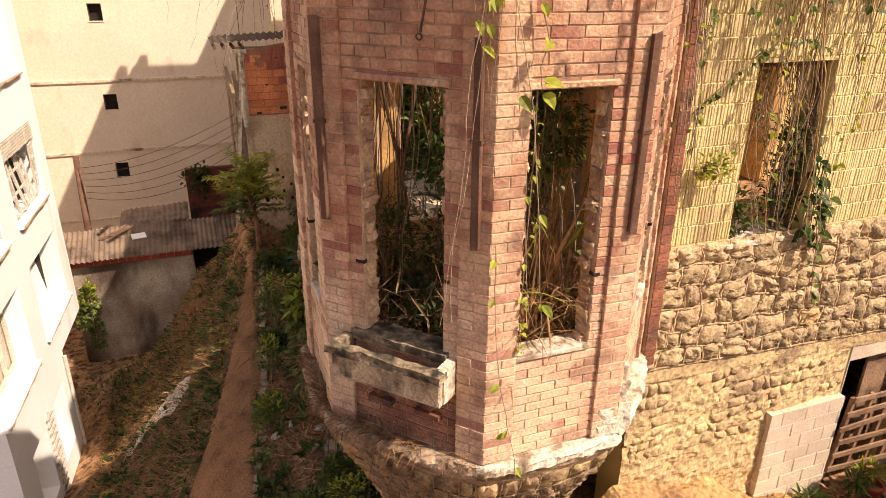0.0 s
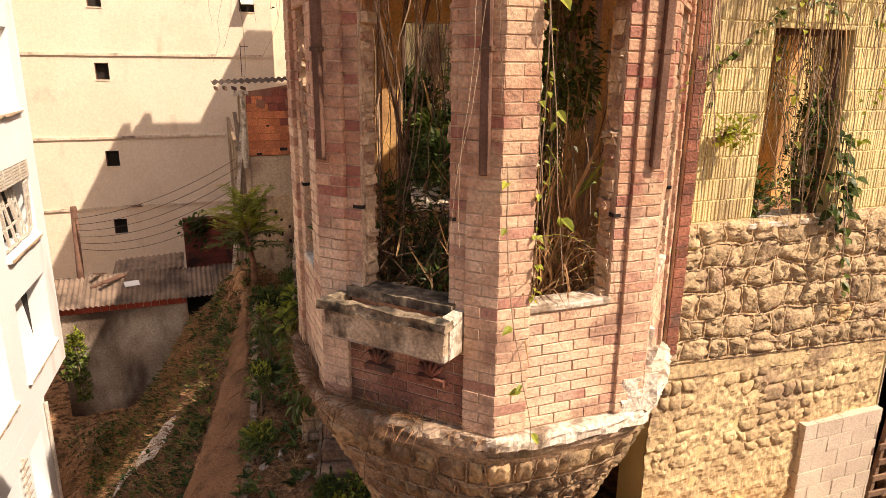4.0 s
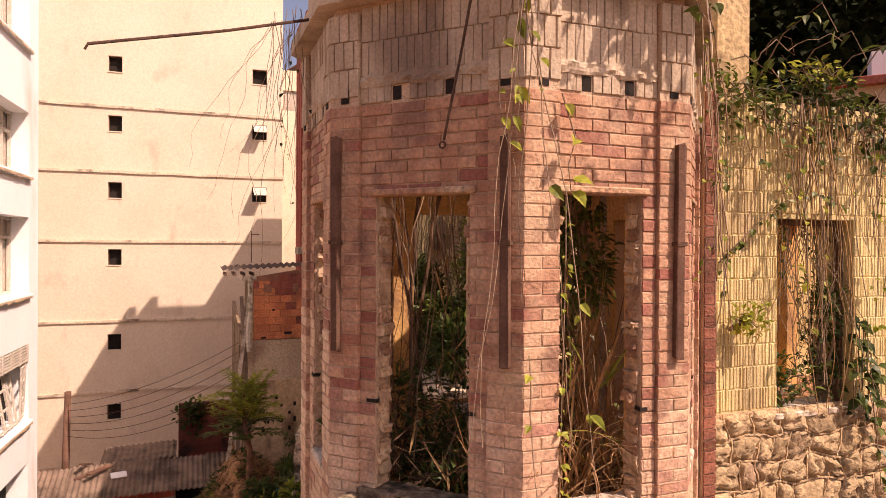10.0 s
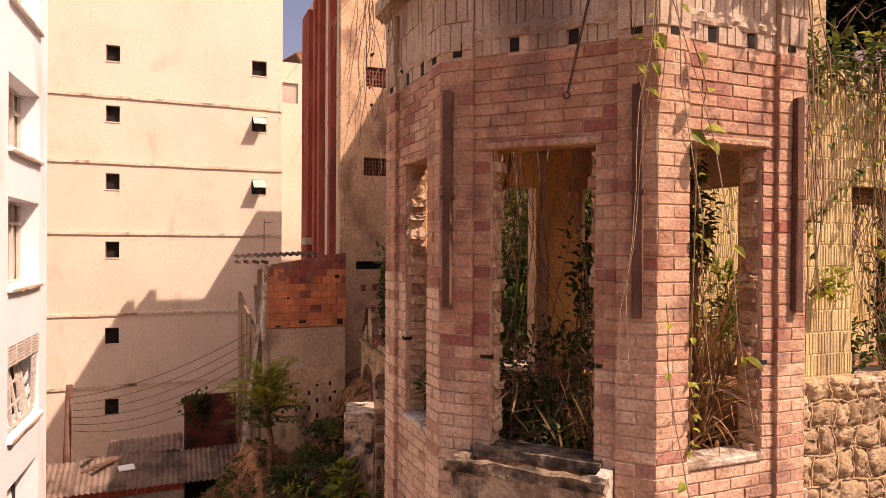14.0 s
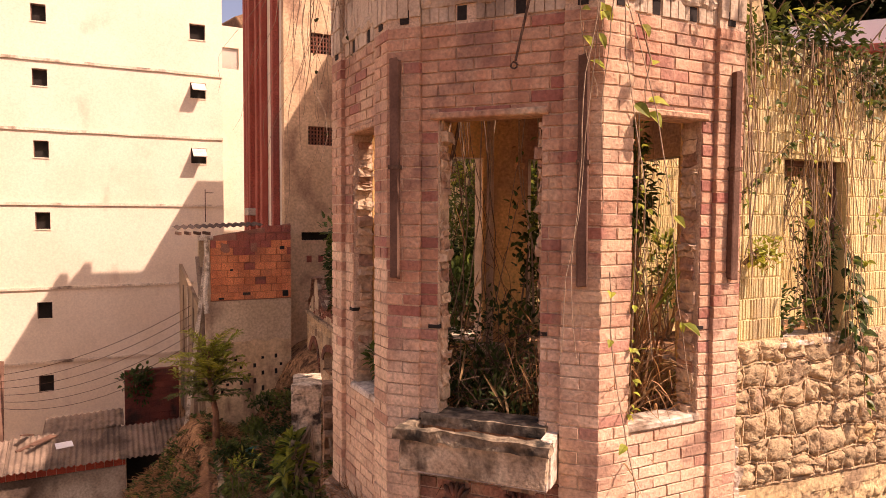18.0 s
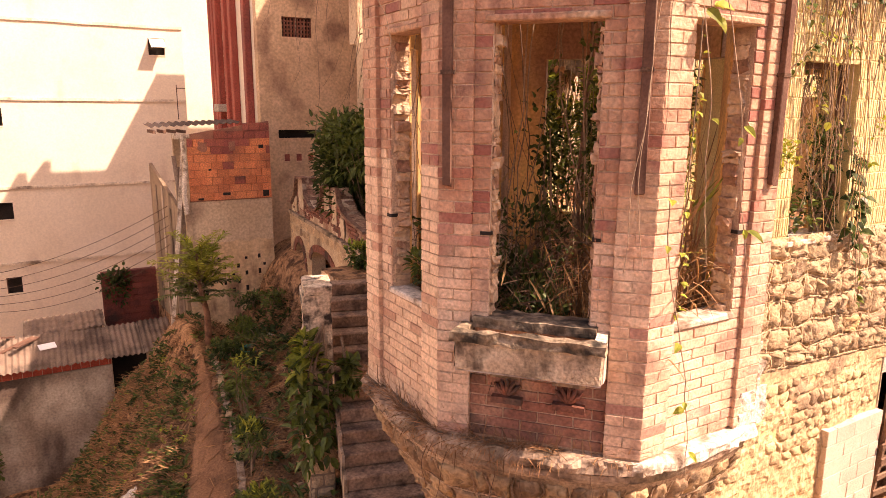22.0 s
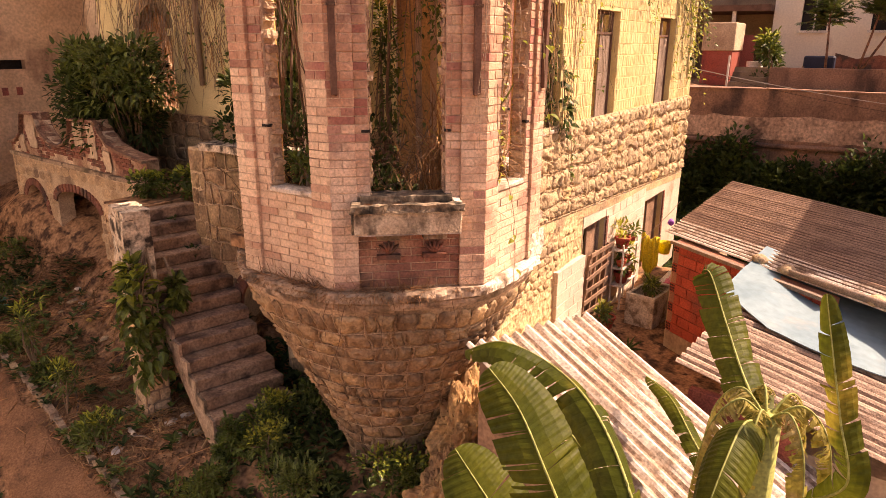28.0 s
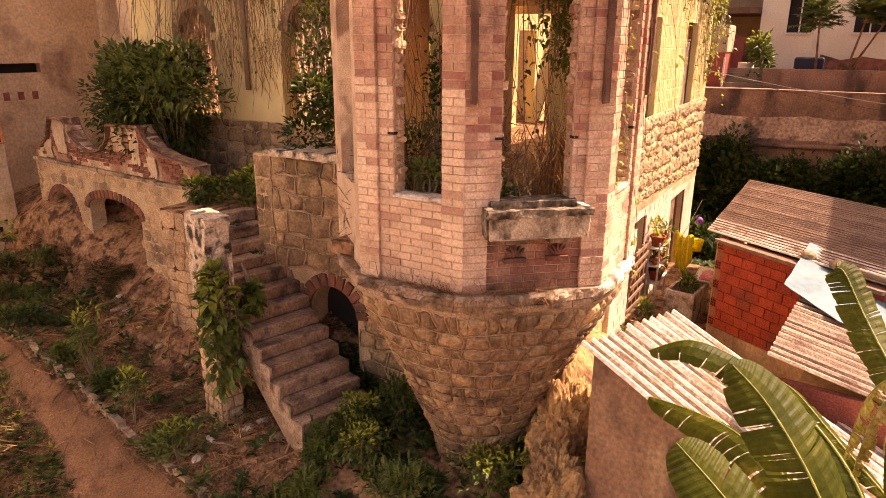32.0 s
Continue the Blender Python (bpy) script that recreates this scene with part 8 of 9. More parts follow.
# a feathery sapling on the slope


def sapling(base, lean, height, seed, label, crown=0.75, size=1.0):
    r = random.Random(seed)
    b = Vector(base)
    t = thing("sapling", label, "tree", base)
    top = b + Vector((lean[0], lean[1], height))
    trunk = [b, b.lerp(top, 0.35) + Vector((0.05, 0, 0)), b.lerp(top, 0.7) - Vector((0.04, 0, 0)), top]
    part("trunk", strand(trunk, 0.05 + 0.02 * height * (size == 1.0), 0.022, 7), M_TRUNK, t, "reddish bark", smooth=True)
    spots = []
    for k in range(56 if size == 1.0 else 38):
        s = b.lerp(top, r.uniform(0.42 if size == 1.0 else 0.7, 1.0))
        d = Vector((math.cos(k * 2.4), math.sin(k * 2.4), r.uniform(-0.1, 1.2) if k % 6 else 2.2)).normalized()
        e = s + d * crown * r.uniform(0.55, 1.0)
        e.z -= 0.12
        part("limb", strand([s, s.lerp(e, 0.5) + Vector((0, 0, 0.08)), e], 0.010, 0.003, 4), M_VINE, t)
        for j in range(22):
            q = s.lerp(e, 0.2 + 0.8 * j / 21) + Vector((0, 0, 0.06))
            for sd in (-1, 1):
                w = (d.cross(Vector((0, 0, 1))) * sd + d * 0.5 + rand_dir(r) * 0.25).normalized()
                spots.append((q, w, Vector((0, 0, 1)), r.uniform(0.12, 0.24) * size, 0.038 * size))
    cut = sorted(spots, key=lambda q: q[0].z)
    n = int(len(cut) * 0.88)
    hang(new("foliage", leaf_mesh("foliage", cut[: n // 3] if size == 1.0 else cut[:n], M_LEAF)), t)
    # The upper crown takes a lighter green, sunshine put into the colour.
    if size == 1.0:
        hang(new("sunny_foliage", leaf_mesh("sunny_foliage", cut[n // 3 : n], M_LEAFLIME)), t)
    hang(new("young_leaves", leaf_mesh("young_leaves", cut[n:], M_LEAFLIME)), t)


sapling((1.28, 16.3, ground_z(1.28, 16.3) - 0.05), (-0.12, 0.1, 0), 2.2, 71, "thin sapling with feathery yellow-green leaves", 1.05)
for k, (x, y, h) in enumerate(((1.15, 12.7, 0.75), (0.85, 11.2, 0.6), (0.62, 9.9, 0.4))):
    z = ground_z(x, y)
    shrub("young_bush", "straggling young bush with light green leaves", "bush", (x, y, z - 0.04), (x + 0.05, y, z + h), (0.34, 0.34, h * 0.62), 240, 0.12, 0.036, M_LEAF, 731 + k, 13, 10, group="young bushes beside the path", trunk=0.012, top=M_LEAFLIME)

# weeds, litter and sticks on the ground


def weeds(name, label, area, n, length, width, material, seed, steep=1.0, hug=0.0):
    r = random.Random(seed)
    spots = []
    for k in range(n):
        while True:
            x, y = r.uniform(area[0], area[1]), r.uniform(area[2], area[3])
            xc = bend(y, (8, -0.75), (9, -0.45), (10, -0.15), (11.7, 0.28), (13.5, 0.65), (15.6, 0.95))
            if abs(x - xc) * (bend(y, (9.2, 0.5), (10.8, 1.0)) if x < xc else 1.0) < bend(y, (8, 0.75), (9, 0.7), (10, 0.58), (11.7, 0.4), (13.5, 0.24), (15.6, 0.1)) and y > 8.5:
                continue
            if 2.1 < x < 3.5 and 11.6 < y < 14.3 + 0.5 * noise.noise((x, y, 3)) and r.random() < 0.8:
                continue
            if noise.noise((x * 0.9 + seed, y * 0.9, 0)) + r.uniform(-0.35, 0.35) > 0.0:
                break
        z = ground_z(x, y)
        a = r.uniform(0, 6.28)
        for j in range(5):
            a2 = a + j * 1.26 + r.uniform(-0.3, 0.3)
            d = Vector((math.cos(a2), math.sin(a2), steep * r.uniform(0.3, 1.2))).normalized()
            s = r.uniform(0.6, 1.35)
            spots.append((Vector((x, y, z + r.uniform(0, 0.12) * steep)), d, Vector((0, 0, 1)), length * s, width * s))
    tagged(new(name, leaf_mesh(name, spots, material)), label, "weeds", kind="stuff")


weeds("weeds", "low dark green weeds on the slope", (-2.5, 3.3, 9.5, 19), 560, 0.14, 0.06, M_LEAFDARK, 3)
weeds("weeds", "fresh green weeds on the slope", (-1.5, 3.0, 9.5, 17), 260, 0.14, 0.06, M_LEAF, 4)
weeds("dry_weeds", "dry brown weeds and straw on the slope", (-3.0, 3.4, 9.0, 19.5), 2600, 0.18, 0.018, M_DRYBROWN, 5, 0.5)
weeds("dry_weeds", "pale straw on the slope", (-3.0, 3.4, 9.0, 19.5), 480, 0.20, 0.014, M_DRY, 15, 0.7)
weeds("weeds", "green weeds round the foot of the turret", (0.2, 4.2, 3.8, 8.8), 900, 0.17, 0.07, M_LEAFDARK, 6)
weeds("dry_weeds", "dead brown brush heaped below the arches", (1.7, 3.4, 14.2, 18.2), 800, 0.2, 0.022, M_DRYBROWN, 57, 0.6)
weeds("weeds", "dark low weeds below the arches", (1.6, 3.3, 14.0, 18.0), 260, 0.13, 0.06, M_LEAFDARK, 58)
weeds("fallen_leaves", "fallen brown leaves on the earth", (-2.0, 3.4, 7.5, 17), 10000, 0.065, 0.034, M_DRYBROWN, 8, 0.14)
weeds("fallen_leaves", "pale fallen leaves and scraps on the earth", (-2.0, 3.4, 7.5, 17), 420, 0.06, 0.035, M_DRY, 18, 0.12)
weeds("dry_weeds", "dry brown weeds and straw on the steep bank", (-3.4, 0.4, 9.0, 20.5), 1500, 0.22, 0.02, M_DRYBROWN, 35, 0.6)
weeds("dry_weeds", "rusty straw on the steep bank", (-3.4, 0.4, 9.0, 20.5), 1300, 0.26, 0.016, M_STRAW, 47, 0.35)
weeds("weeds", "low green weeds on the steep bank", (-3.2, 0.6, 9.0, 20.5), 800, 0.10, 0.05, M_LEAF, 36)
weeds("weeds", "dark low weeds on the steep bank", (-3.2, 0.6, 9.0, 20.5), 900, 0.13, 0.06, M_LEAFDARK, 46)
weeds("weeds", "yellowing weeds on the steep bank", (-3.0, 0.6, 9.0, 19), 220, 0.09, 0.04, M_LEAFLIME, 37)
weeds("fallen_leaves", "fallen brown leaves on the steep bank", (-3.4, 0.4, 9.0, 20.5), 9000, 0.08, 0.045, M_DRYBROWN, 38, 0.16)
weeds("fallen_leaves", "pale scraps and dry leaves on the steep bank", (-3.2, 0.5, 9.0, 20), 900, 0.07, 0.04, M_DRY, 39, 0.14)
for k, (x, y, s) in enumerate(((2.0, 5.4, 0.5), (2.75, 4.9, 0.45), (1.2, 6.4, 0.45), (1.5, 7.2, 0.4), (0.7, 7.6, 0.4), (2.35, 4.55, 0.3), (1.95, 7.55, 0.32), (1.35, 7.75, 0.25), (2.5, 7.2, 0.35))):
    z = ground_z(x, y)
    shrub("foot_bush", "bushy green weeds at the foot of the turret", "bush", (x, y, z), (x, y, z + 0.32), (s * 1.15, s * 1.15, 0.34), 900, 0.065, 0.036, M_LEAF, 80 + k, 22, 7, group="bushes at the turret foot", top=M_LEAFLIME if k in (0, 1, 3, 5, 6) else M_LEAF)
for k, (x, y, s) in enumerate(((3.25, 11.75, 0.3), (3.7, 11.0, 0.34), (4.2, 10.7, 0.36))):
    shrub("landing_weeds", "leafy weeds growing on the earth landing", "bush", (x, y, 2.84), (x, y, 2.86 + s * 0.7), (s * 1.2, s * 1.4, s * 0.9), 480, 0.10, 0.06, M_LEAF, 360 + k, 14, 6, group="weeds on the landing", top=M_LEAFLIME)
for k, (x, y, s) in enumerate(((2.3, 17.6, 0.32), (2.9, 18.3, 0.3), (3.2, 17.2, 0.3), (-2.9, 19.0, 0.6), (1.25, 13.6, 0.22), (1.1, 12.2, 0.2), (0.75, 10.4, 0.22), (1.5, 15.2, 0.3), (2.2, 15.8, 0.3))):
    z = ground_z(x, y)
    shrub("slope_bush", "straggling leafy weeds on the earth slope", "bush", (x, y, z - 0.03), (x, y, z + s * 0.7), (s * 1.5, s * 1.5, s * 0.8), 360, 0.10, 0.045, M_LEAFDARK if k % 2 else M_LEAF, 300 + k, 12, 8, group="bushes on the slope", top=M_LEAF)
shrub("ivy", "ivy hanging over the low brick wall", "creeper", (0.1, 24.5, 0.5), (0.1, 24.45, 0.1), (0.6, 0.3, 0.6), 420, 0.13, 0.09, M_LEAFDARK, 330, 9, 5)
shrub("corner_ivy", "yellow-green creeper on the foot of the white block", "creeper", (-3.6, 21.2, -4.0), (-3.7, 21.4, -3.2), (0.4, 0.4, 1.2), 700, 0.13, 0.09, M_LEAF, 331, 10, 5, top=M_LEAFLIME)
# dirt path and its kerb
bm = bmesh.new()
rows = []
for k in range(79):
    y = 8.0 + k * 0.1
    xc = bend(y, (8, -0.75), (9, -0.45), (10, -0.15), (11.7, 0.28), (13.5, 0.65), (15.6, 0.95))
    w = bend(y, (8, 0.85), (9, 0.78), (10, 0.64), (11.7, 0.38), (13.5, 0.24), (15.6, 0.12))
    px = [xc + w * q * (bend(y, (9.2, 2.1), (10.8, 1.0)) if q < 0 else 1.0) + 0.16 * noise.noise((y * 1.6, q, 0)) * abs(q) for q in (-1, -0.75, -0.5, -0.25, 0, 0.25, 0.5, 0.75, 1)]
    rows.append([bm.verts.new((x, y, ground_z(x, y) + 0.05 + 0.02 * noise.noise((x * 5, y * 5, 1)) - 0.10 * (q in (0, 8)))) for q, x in enumerate(px)])
for a, b in zip(rows, rows[1:]):
    for i in range(8):
        bm.faces.new((a[i], a[i + 1], b[i + 1], b[i]))
solo("dirt_path", bm, M_PATH, "bare trodden earth path down the slope", "path", kind="structure", smooth=True)
for k in range(19):
    y = 8.5 + k * 0.38
    x = bend(y, (8.5, 0.2), (9, 0.33), (10, 0.52), (11.2, 0.70), (12.5, 0.90), (15.5, 1.2))
    solo("kerb_stone", rough(boxed(-0.055, 0.055, -0.2, 0.2, -0.2, 0.075, pose(x, y, ground_z(x, y), r.uniform(-4, 4), r.uniform(-4, 4), -14 + r.uniform(-5, 5))), 2, 0.02), M_DIRTSLAB if k % 3 else M_STONE, "worn pale kerb stone along the dirt path", "kerb stone", "kerb stones")
c = thing("litter_sticks", "dry sticks and cane litter on the slope", "sticks", (1.5, 11, 0), kind="stuff")
bm = bmesh.new()
for k in range(1000):
    x, y = r.uniform(0.3, 3.2), r.uniform(8.2, 17)
    a, l = r.uniform(0, 6.28), r.uniform(0.15, 0.6)
    p, q = Vector((x, y, ground_z(x, y) + 0.02)), Vector((x + l * math.cos(a), y + l * math.sin(a), 0))
    q.z = ground_z(q.x, q.y) + r.uniform(0.01, 0.10)
    s = (q - p).cross(Vector((0, 0, 1))).normalized() * r.choice((0.003, 0.004, 0.006))
    u = Vector((0, 0, 0.012))
    f0, f1 = [bm.verts.new(p + v) for v in (s, u, -s)], [bm.verts.new(q + v) for v in (s, u, -s)]
    for i in range(3):
        bm.faces.new((f0[i], f0[(i + 1) % 3], f1[(i + 1) % 3], f1[i]))
part("sticks", bm, M_STRAW, c, kind="stuff")
M_BLUE = shade("blue_plastic", (0.10, 0.16, 0.24), (0.14, 0.2, 0.28), 3, 0.5, 0.1)
M_GREENP = shade("green_plastic", (0.03, 0.14, 0.10), (0.04, 0.18, 0.12), 3, 0.5, 0.1)
M_YEL = shade("yellow_plastic", (0.40, 0.27, 0.04), (0.46, 0.33, 0.06), 3, 0.5, 0.1)
for k in range(40):
    y = r.uniform(8.6, 17)
    x = r.uniform(bend(y, (8.5, 0.4), (10, 0.7), (11.2, 0.9), (12.7, 1.15), (15.5, 1.5)), 3.0)
    s = r.uniform(0.03, 0.10)
    bm = bmesh.new()
    bmesh.ops.create_icosphere(bm, subdivisions=2, radius=s, matrix=Matrix.Translation((x, y, ground_z(x, y) + s * 0.3)) @ Matrix.Diagonal((1.3, 0.9, 0.45, 1)))
    for v in bm.verts:
        v.co += 0.5 * s * Vector((noise.noise(v.co * 14), noise.noise(v.co * 14 + Vector((3, 0, 0))), noise.noise(v.co * 14 + Vector((0, 3, 0)))))
    kind = r.choice(("stone", "stone", "stone", "scrap", "scrap", "scrap", "blue", "yellow") if k > 8 else ("stone", "scrap"))
    mm, lab, cat = {"stone": (M_STONE, "pale stone lying on the slope", "stone"), "scrap": (M_PLASTIC, "crumpled pale plastic scrap on the slope", "litter"), "blue": (M_BLUE, "crumpled blue plastic bag on the slope", "litter"), "yellow": (M_YEL, "yellow plastic scrap on the slope", "litter")}[kind]
    solo({"stone": "loose_stone", "scrap": "plastic_scrap", "blue": "plastic_bag", "yellow": "plastic_scrap"}[kind], bm, mm, lab, cat, "litter on the slope")
q = random.Random(77)
for k, (x, y, l, a) in enumerate(((1.15, 8.75, 0.24, 40), (1.55, 9.2, 0.2, -20), (0.95, 9.5, 0.22, 80))):
    m = pose(x, y, ground_z(x, y) + 0.05, 0, 90, a)
    bottle = thing("plastic_bottle", "crushed pale plastic bottle thrown on the slope", "bottle", (x, y, ground_z(x, y)), "bottles on the slope")
    prof = [(0.0, 0.03), (0.02, 0.042), (0.35, 0.045), (0.5, 0.036), (0.7, 0.044), (0.85, 0.02), (0.94, 0.015)]
    part("body", skin(lambda u, v, o: m @ Vector(((bend(v, *prof) + o) * math.cos(u), (bend(v, *prof) * 0.8 + o) * math.sin(u), v * l)), [2 * math.pi * i / 12 for i in range(13)], [0, 0.02, 0.2, 0.35, 0.5, 0.7, 0.85, 0.94], 0.003), M_PLASTIC, bottle, smooth=True)
    part("cap", skin(lambda u, v, o: m @ Vector(((0.017 + o) * math.cos(u), (0.017 + o) * math.sin(u), l * (0.94 + 0.08 * v))), [2 * math.pi * i / 10 for i in range(11)], [0, 1], 0.003), M_BLUE, bottle, "dull blue cap")
for x, y, l, a in ((1.75, 8.15, 0.55, 125), (1.0, 9.1, 0.7, 100), (1.3, 8.4, 0.5, 20), (0.9, 11.0, 0.8, 60), (1.6, 12.4, 0.7, 150), (2.1, 13.2, 0.6, 30)):
    e = Vector((x + l * math.cos(radians(a)), y + l * math.sin(radians(a)), 0))
    e.z = ground_z(e.x, e.y) + 0.08
    p = Vector((x, y, ground_z(x, y) + 0.02))
    solo("broken_branch", strand([p, p.lerp(e, 0.35) + Vector((0.03, 0, 0.03)), p.lerp(e, 0.7) + Vector((-0.02, 0.02, 0.02)), e], 0.018, 0.010, 6), M_DRY if l < 0.6 else M_WOOD, "broken dry branch lying on the slope", "branch", "branches on the slope")
solo("green_basin", skin(lambda u, v, o: Vector((2.0 + (0.2 + 0.06 * v + o) * math.cos(u), 15.3 + (0.2 + 0.06 * v + o) * math.sin(u), ground_z(2.0, 15.3) + 0.02 + 0.16 * v)), [2 * math.pi * k / 18 for k in range(19)], [0, 0.5, 1], 0.012), M_GREENP, "green plastic basin thrown on the slope", "basin", smooth=True)
def sheet_at(u, v, o):
    """A long crumpled strip lying down the bank."""
    x, y = -2.34 + 1.63 * u, bend(u, (0, 14.72), (0.45, 14.4), (1, 13.62))
    wide = bend(u, (0, 0.5), (0.15, 0.62), (0.6, 0.42), (0.8, 0.5), (1, 0.16)) * (v - 0.5)
    x, y = x + 0.5 * wide + 0.1 * noise.noise((u * 5, 3, 0)), y + 0.86 * wide
    return Vector((x, y, ground_z(x, y) + 0.13 + 0.10 * noise.noise((u * 9, v * 4, 0)) + 0.05 * noise.noise((u * 22, v * 9, 4)) + o))


solo("plastic_sheet", skin(sheet_at, [k / 40 for k in range(41)], [k / 10 for k in range(11)], 0.012), M_PLASTIC, "long crumpled pale plastic sheet on the slope", "plastic sheet")

# yard plants
for k, (x, y, z) in enumerate(((8.5, 4.9, 0.05), (9.75, 5.1, 0.98), (10.05, 5.1, 0.98), (9.85, 5.1, 0.58), (10.3, 5.1, 0.58), (10.3, 5.1, 1.38), (9.8, 5.12, 1.38), (8.05, 4.85, 0.05))):
    t = pot(x, y, z, 0.11 if k % 3 else 0.16, 0.16 if k % 3 else 0.24)
    spots, _ = clump(r, (x, y, z + 0.36), (0.2, 0.2, 0.2), 60, 0.16, 0.045, 4)
    hang(new("plant", leaf_mesh("plant", spots, M_LEAF if k % 2 else M_LEAFLIME)), t)
shrub("trough_weeds", "weeds growing in the cement trough", "weeds", (9.4, 4.35, 0.40), (9.4, 4.35, 0.75), (0.4, 0.25, 0.22), 220, 0.14, 0.03, M_LEAF, 90, 5, 4, top=M_LEAFLIME)


def agave(x, y, z, size, n, material, label):
    t = thing("agave", label, "agave", (x, y, z))
    for k in range(n):
        a = k * 2.4
        d = Vector((math.cos(a), math.sin(a), 0.25 + 1.1 * k / n)).normalized()
        hang(new("blade", leaf_mesh("blade", [(Vector((x, y, z)), d, Vector((0, 0, 1)), size, size * 0.13)], material, 0.35)), t)


agave(7.3, 4.7, 0.0, 0.5, 18, M_LEAF, "spiky green agave beside the house wall")
agave(7.75, 4.2, 0.0, 0.35, 14, M_LEAFDARK, "small dark agave in the yard")
agave(2.30, 4.05, 0.62, 0.3, 14, shade("purple_leaf", (0.14, 0.03, 0.06), (0.18, 0.05, 0.08), 2, 0.5, 0.0), "small purple spiky plant beside the shed wall")
for k in range(5):
    shrub("yard_weeds", "weeds and rubble at the house foot", "weeds", (6.2 + k * 0.45, 5.0, 0), (6.2 + k * 0.45, 4.95, 0.2), (0.3, 0.25, 0.22), 160, 0.12, 0.035, M_LEAF if k % 2 else M_DRY, 95 + k, 4, 3)

# behind: hedge under the retaining wall, garden of the white house, wooded hill
for k in range(12):
    y = -7 + k * 1.6
    shrub("hedge_bush", "dark overgrown bush under the retaining wall", "bush", (22.0, y, -1.6), (21.9 + r.uniform(-0.3, 0.2), y, 0.1), (0.75, 1.5, 2.1 + 0.5 * math.sin(k * 1.7)), 5200, 0.20, 0.13, M_LEAFDARK, 400 + k, 30, 3, group="bushes under the retaining wall")
for k in range(16):
    x, y = (20.4, 18.6)[k % 2] + r.uniform(-0.5, 0.5), -6 + k * 1.05
    shrub("hedge_bush", "dark overgrown weeds on the waste ground", "bush", (x, y, -1.6), (x, y, -0.9), (1.1, 1.2, 0.8), 900, 0.24, 0.13, M_LEAFDARK, 470 + k, 22, 3, group="bushes under the retaining wall")
weeds("waste_weeds", "dark overgrown weeds covering the waste ground", (14.5, 22.3, -9, 9), 2600, 0.32, 0.17, M_LEAFDARK, 26, 1.0)
sapling((26.0, 3.0, 4.7), (0.1, 0.15, 0), 2.3, 431, "thin garden tree with a sparse flat crown", 1.1, 1.5)
sapling((26.2, 1.95, 4.7), (0.0, -0.5, 0), 2.6, 432, "garden tree with several thin trunks", 1.2, 1.6)
sapling((26.3, 1.85, 4.7), (0.1, -1.2, 0), 2.4, 433, "garden tree with several thin trunks", 1.1, 1.6)
sapling((26.4, -1.0, 4.7), (0.1, 0.3, 0), 2.4, 434, "thin garden tree with a sparse flat crown", 1.1, 1.6)
shrub("garden_bush", "sunlit bush beside the porch", "bush", (26.4, 4.9, 4.4), (26.4, 4.9, 5.4), (0.7, 0.7, 0.8), 520, 0.24, 0.11, M_LEAF, 435, 10, 6, trunk=0.03, top=M_LEAFLIME)
for k in range(8):
    shrub("garden_weeds", "dry plants along the garden edge", "weeds", (25.9, 5 - k * 1.4, 4.0), (25.9, 5 - k * 1.4, 4.35), (0.5, 0.6, 0.35), 160, 0.2, 0.06, M_DRY if k % 2 else M_LEAFDARK, 450 + k, 5, 3)


def hill_trees(seed, n, x0, x1, y0, y1):
    """A wooded slope: many crowns of leaf clumps in one sheet."""
    r = random.Random(seed)
    spots = []
    for k in range(n):
        x, y = r.uniform(x0, x1), r.uniform(y0, y1)
        z = ground_z(x, y) + r.uniform(2, 5)
        for j in range(46):
            d = rand_dir(r, 0.3)
            spots.append((Vector((x, y, z)) + Vector((d.x * 3.2, d.y * 3.2, d.z * 2.4)), rand_dir(r), Vector((0, 0, 1)), r.uniform(1.2, 2.2), r.uniform(0.8, 1.5)))
    tagged(new("hill_wood", leaf_mesh("hill_wood", spots, shade("deep_woodland", (0.012, 0.017, 0.006), (0.02, 0.026, 0.009), 0.5, 0.8, 0.0, 3, rand=0.6, spec=0.05))), "dark woodland covering the hill behind", "woodland", kind="stuff")


hill_trees(5, 900, 38, 120, 38, 130)


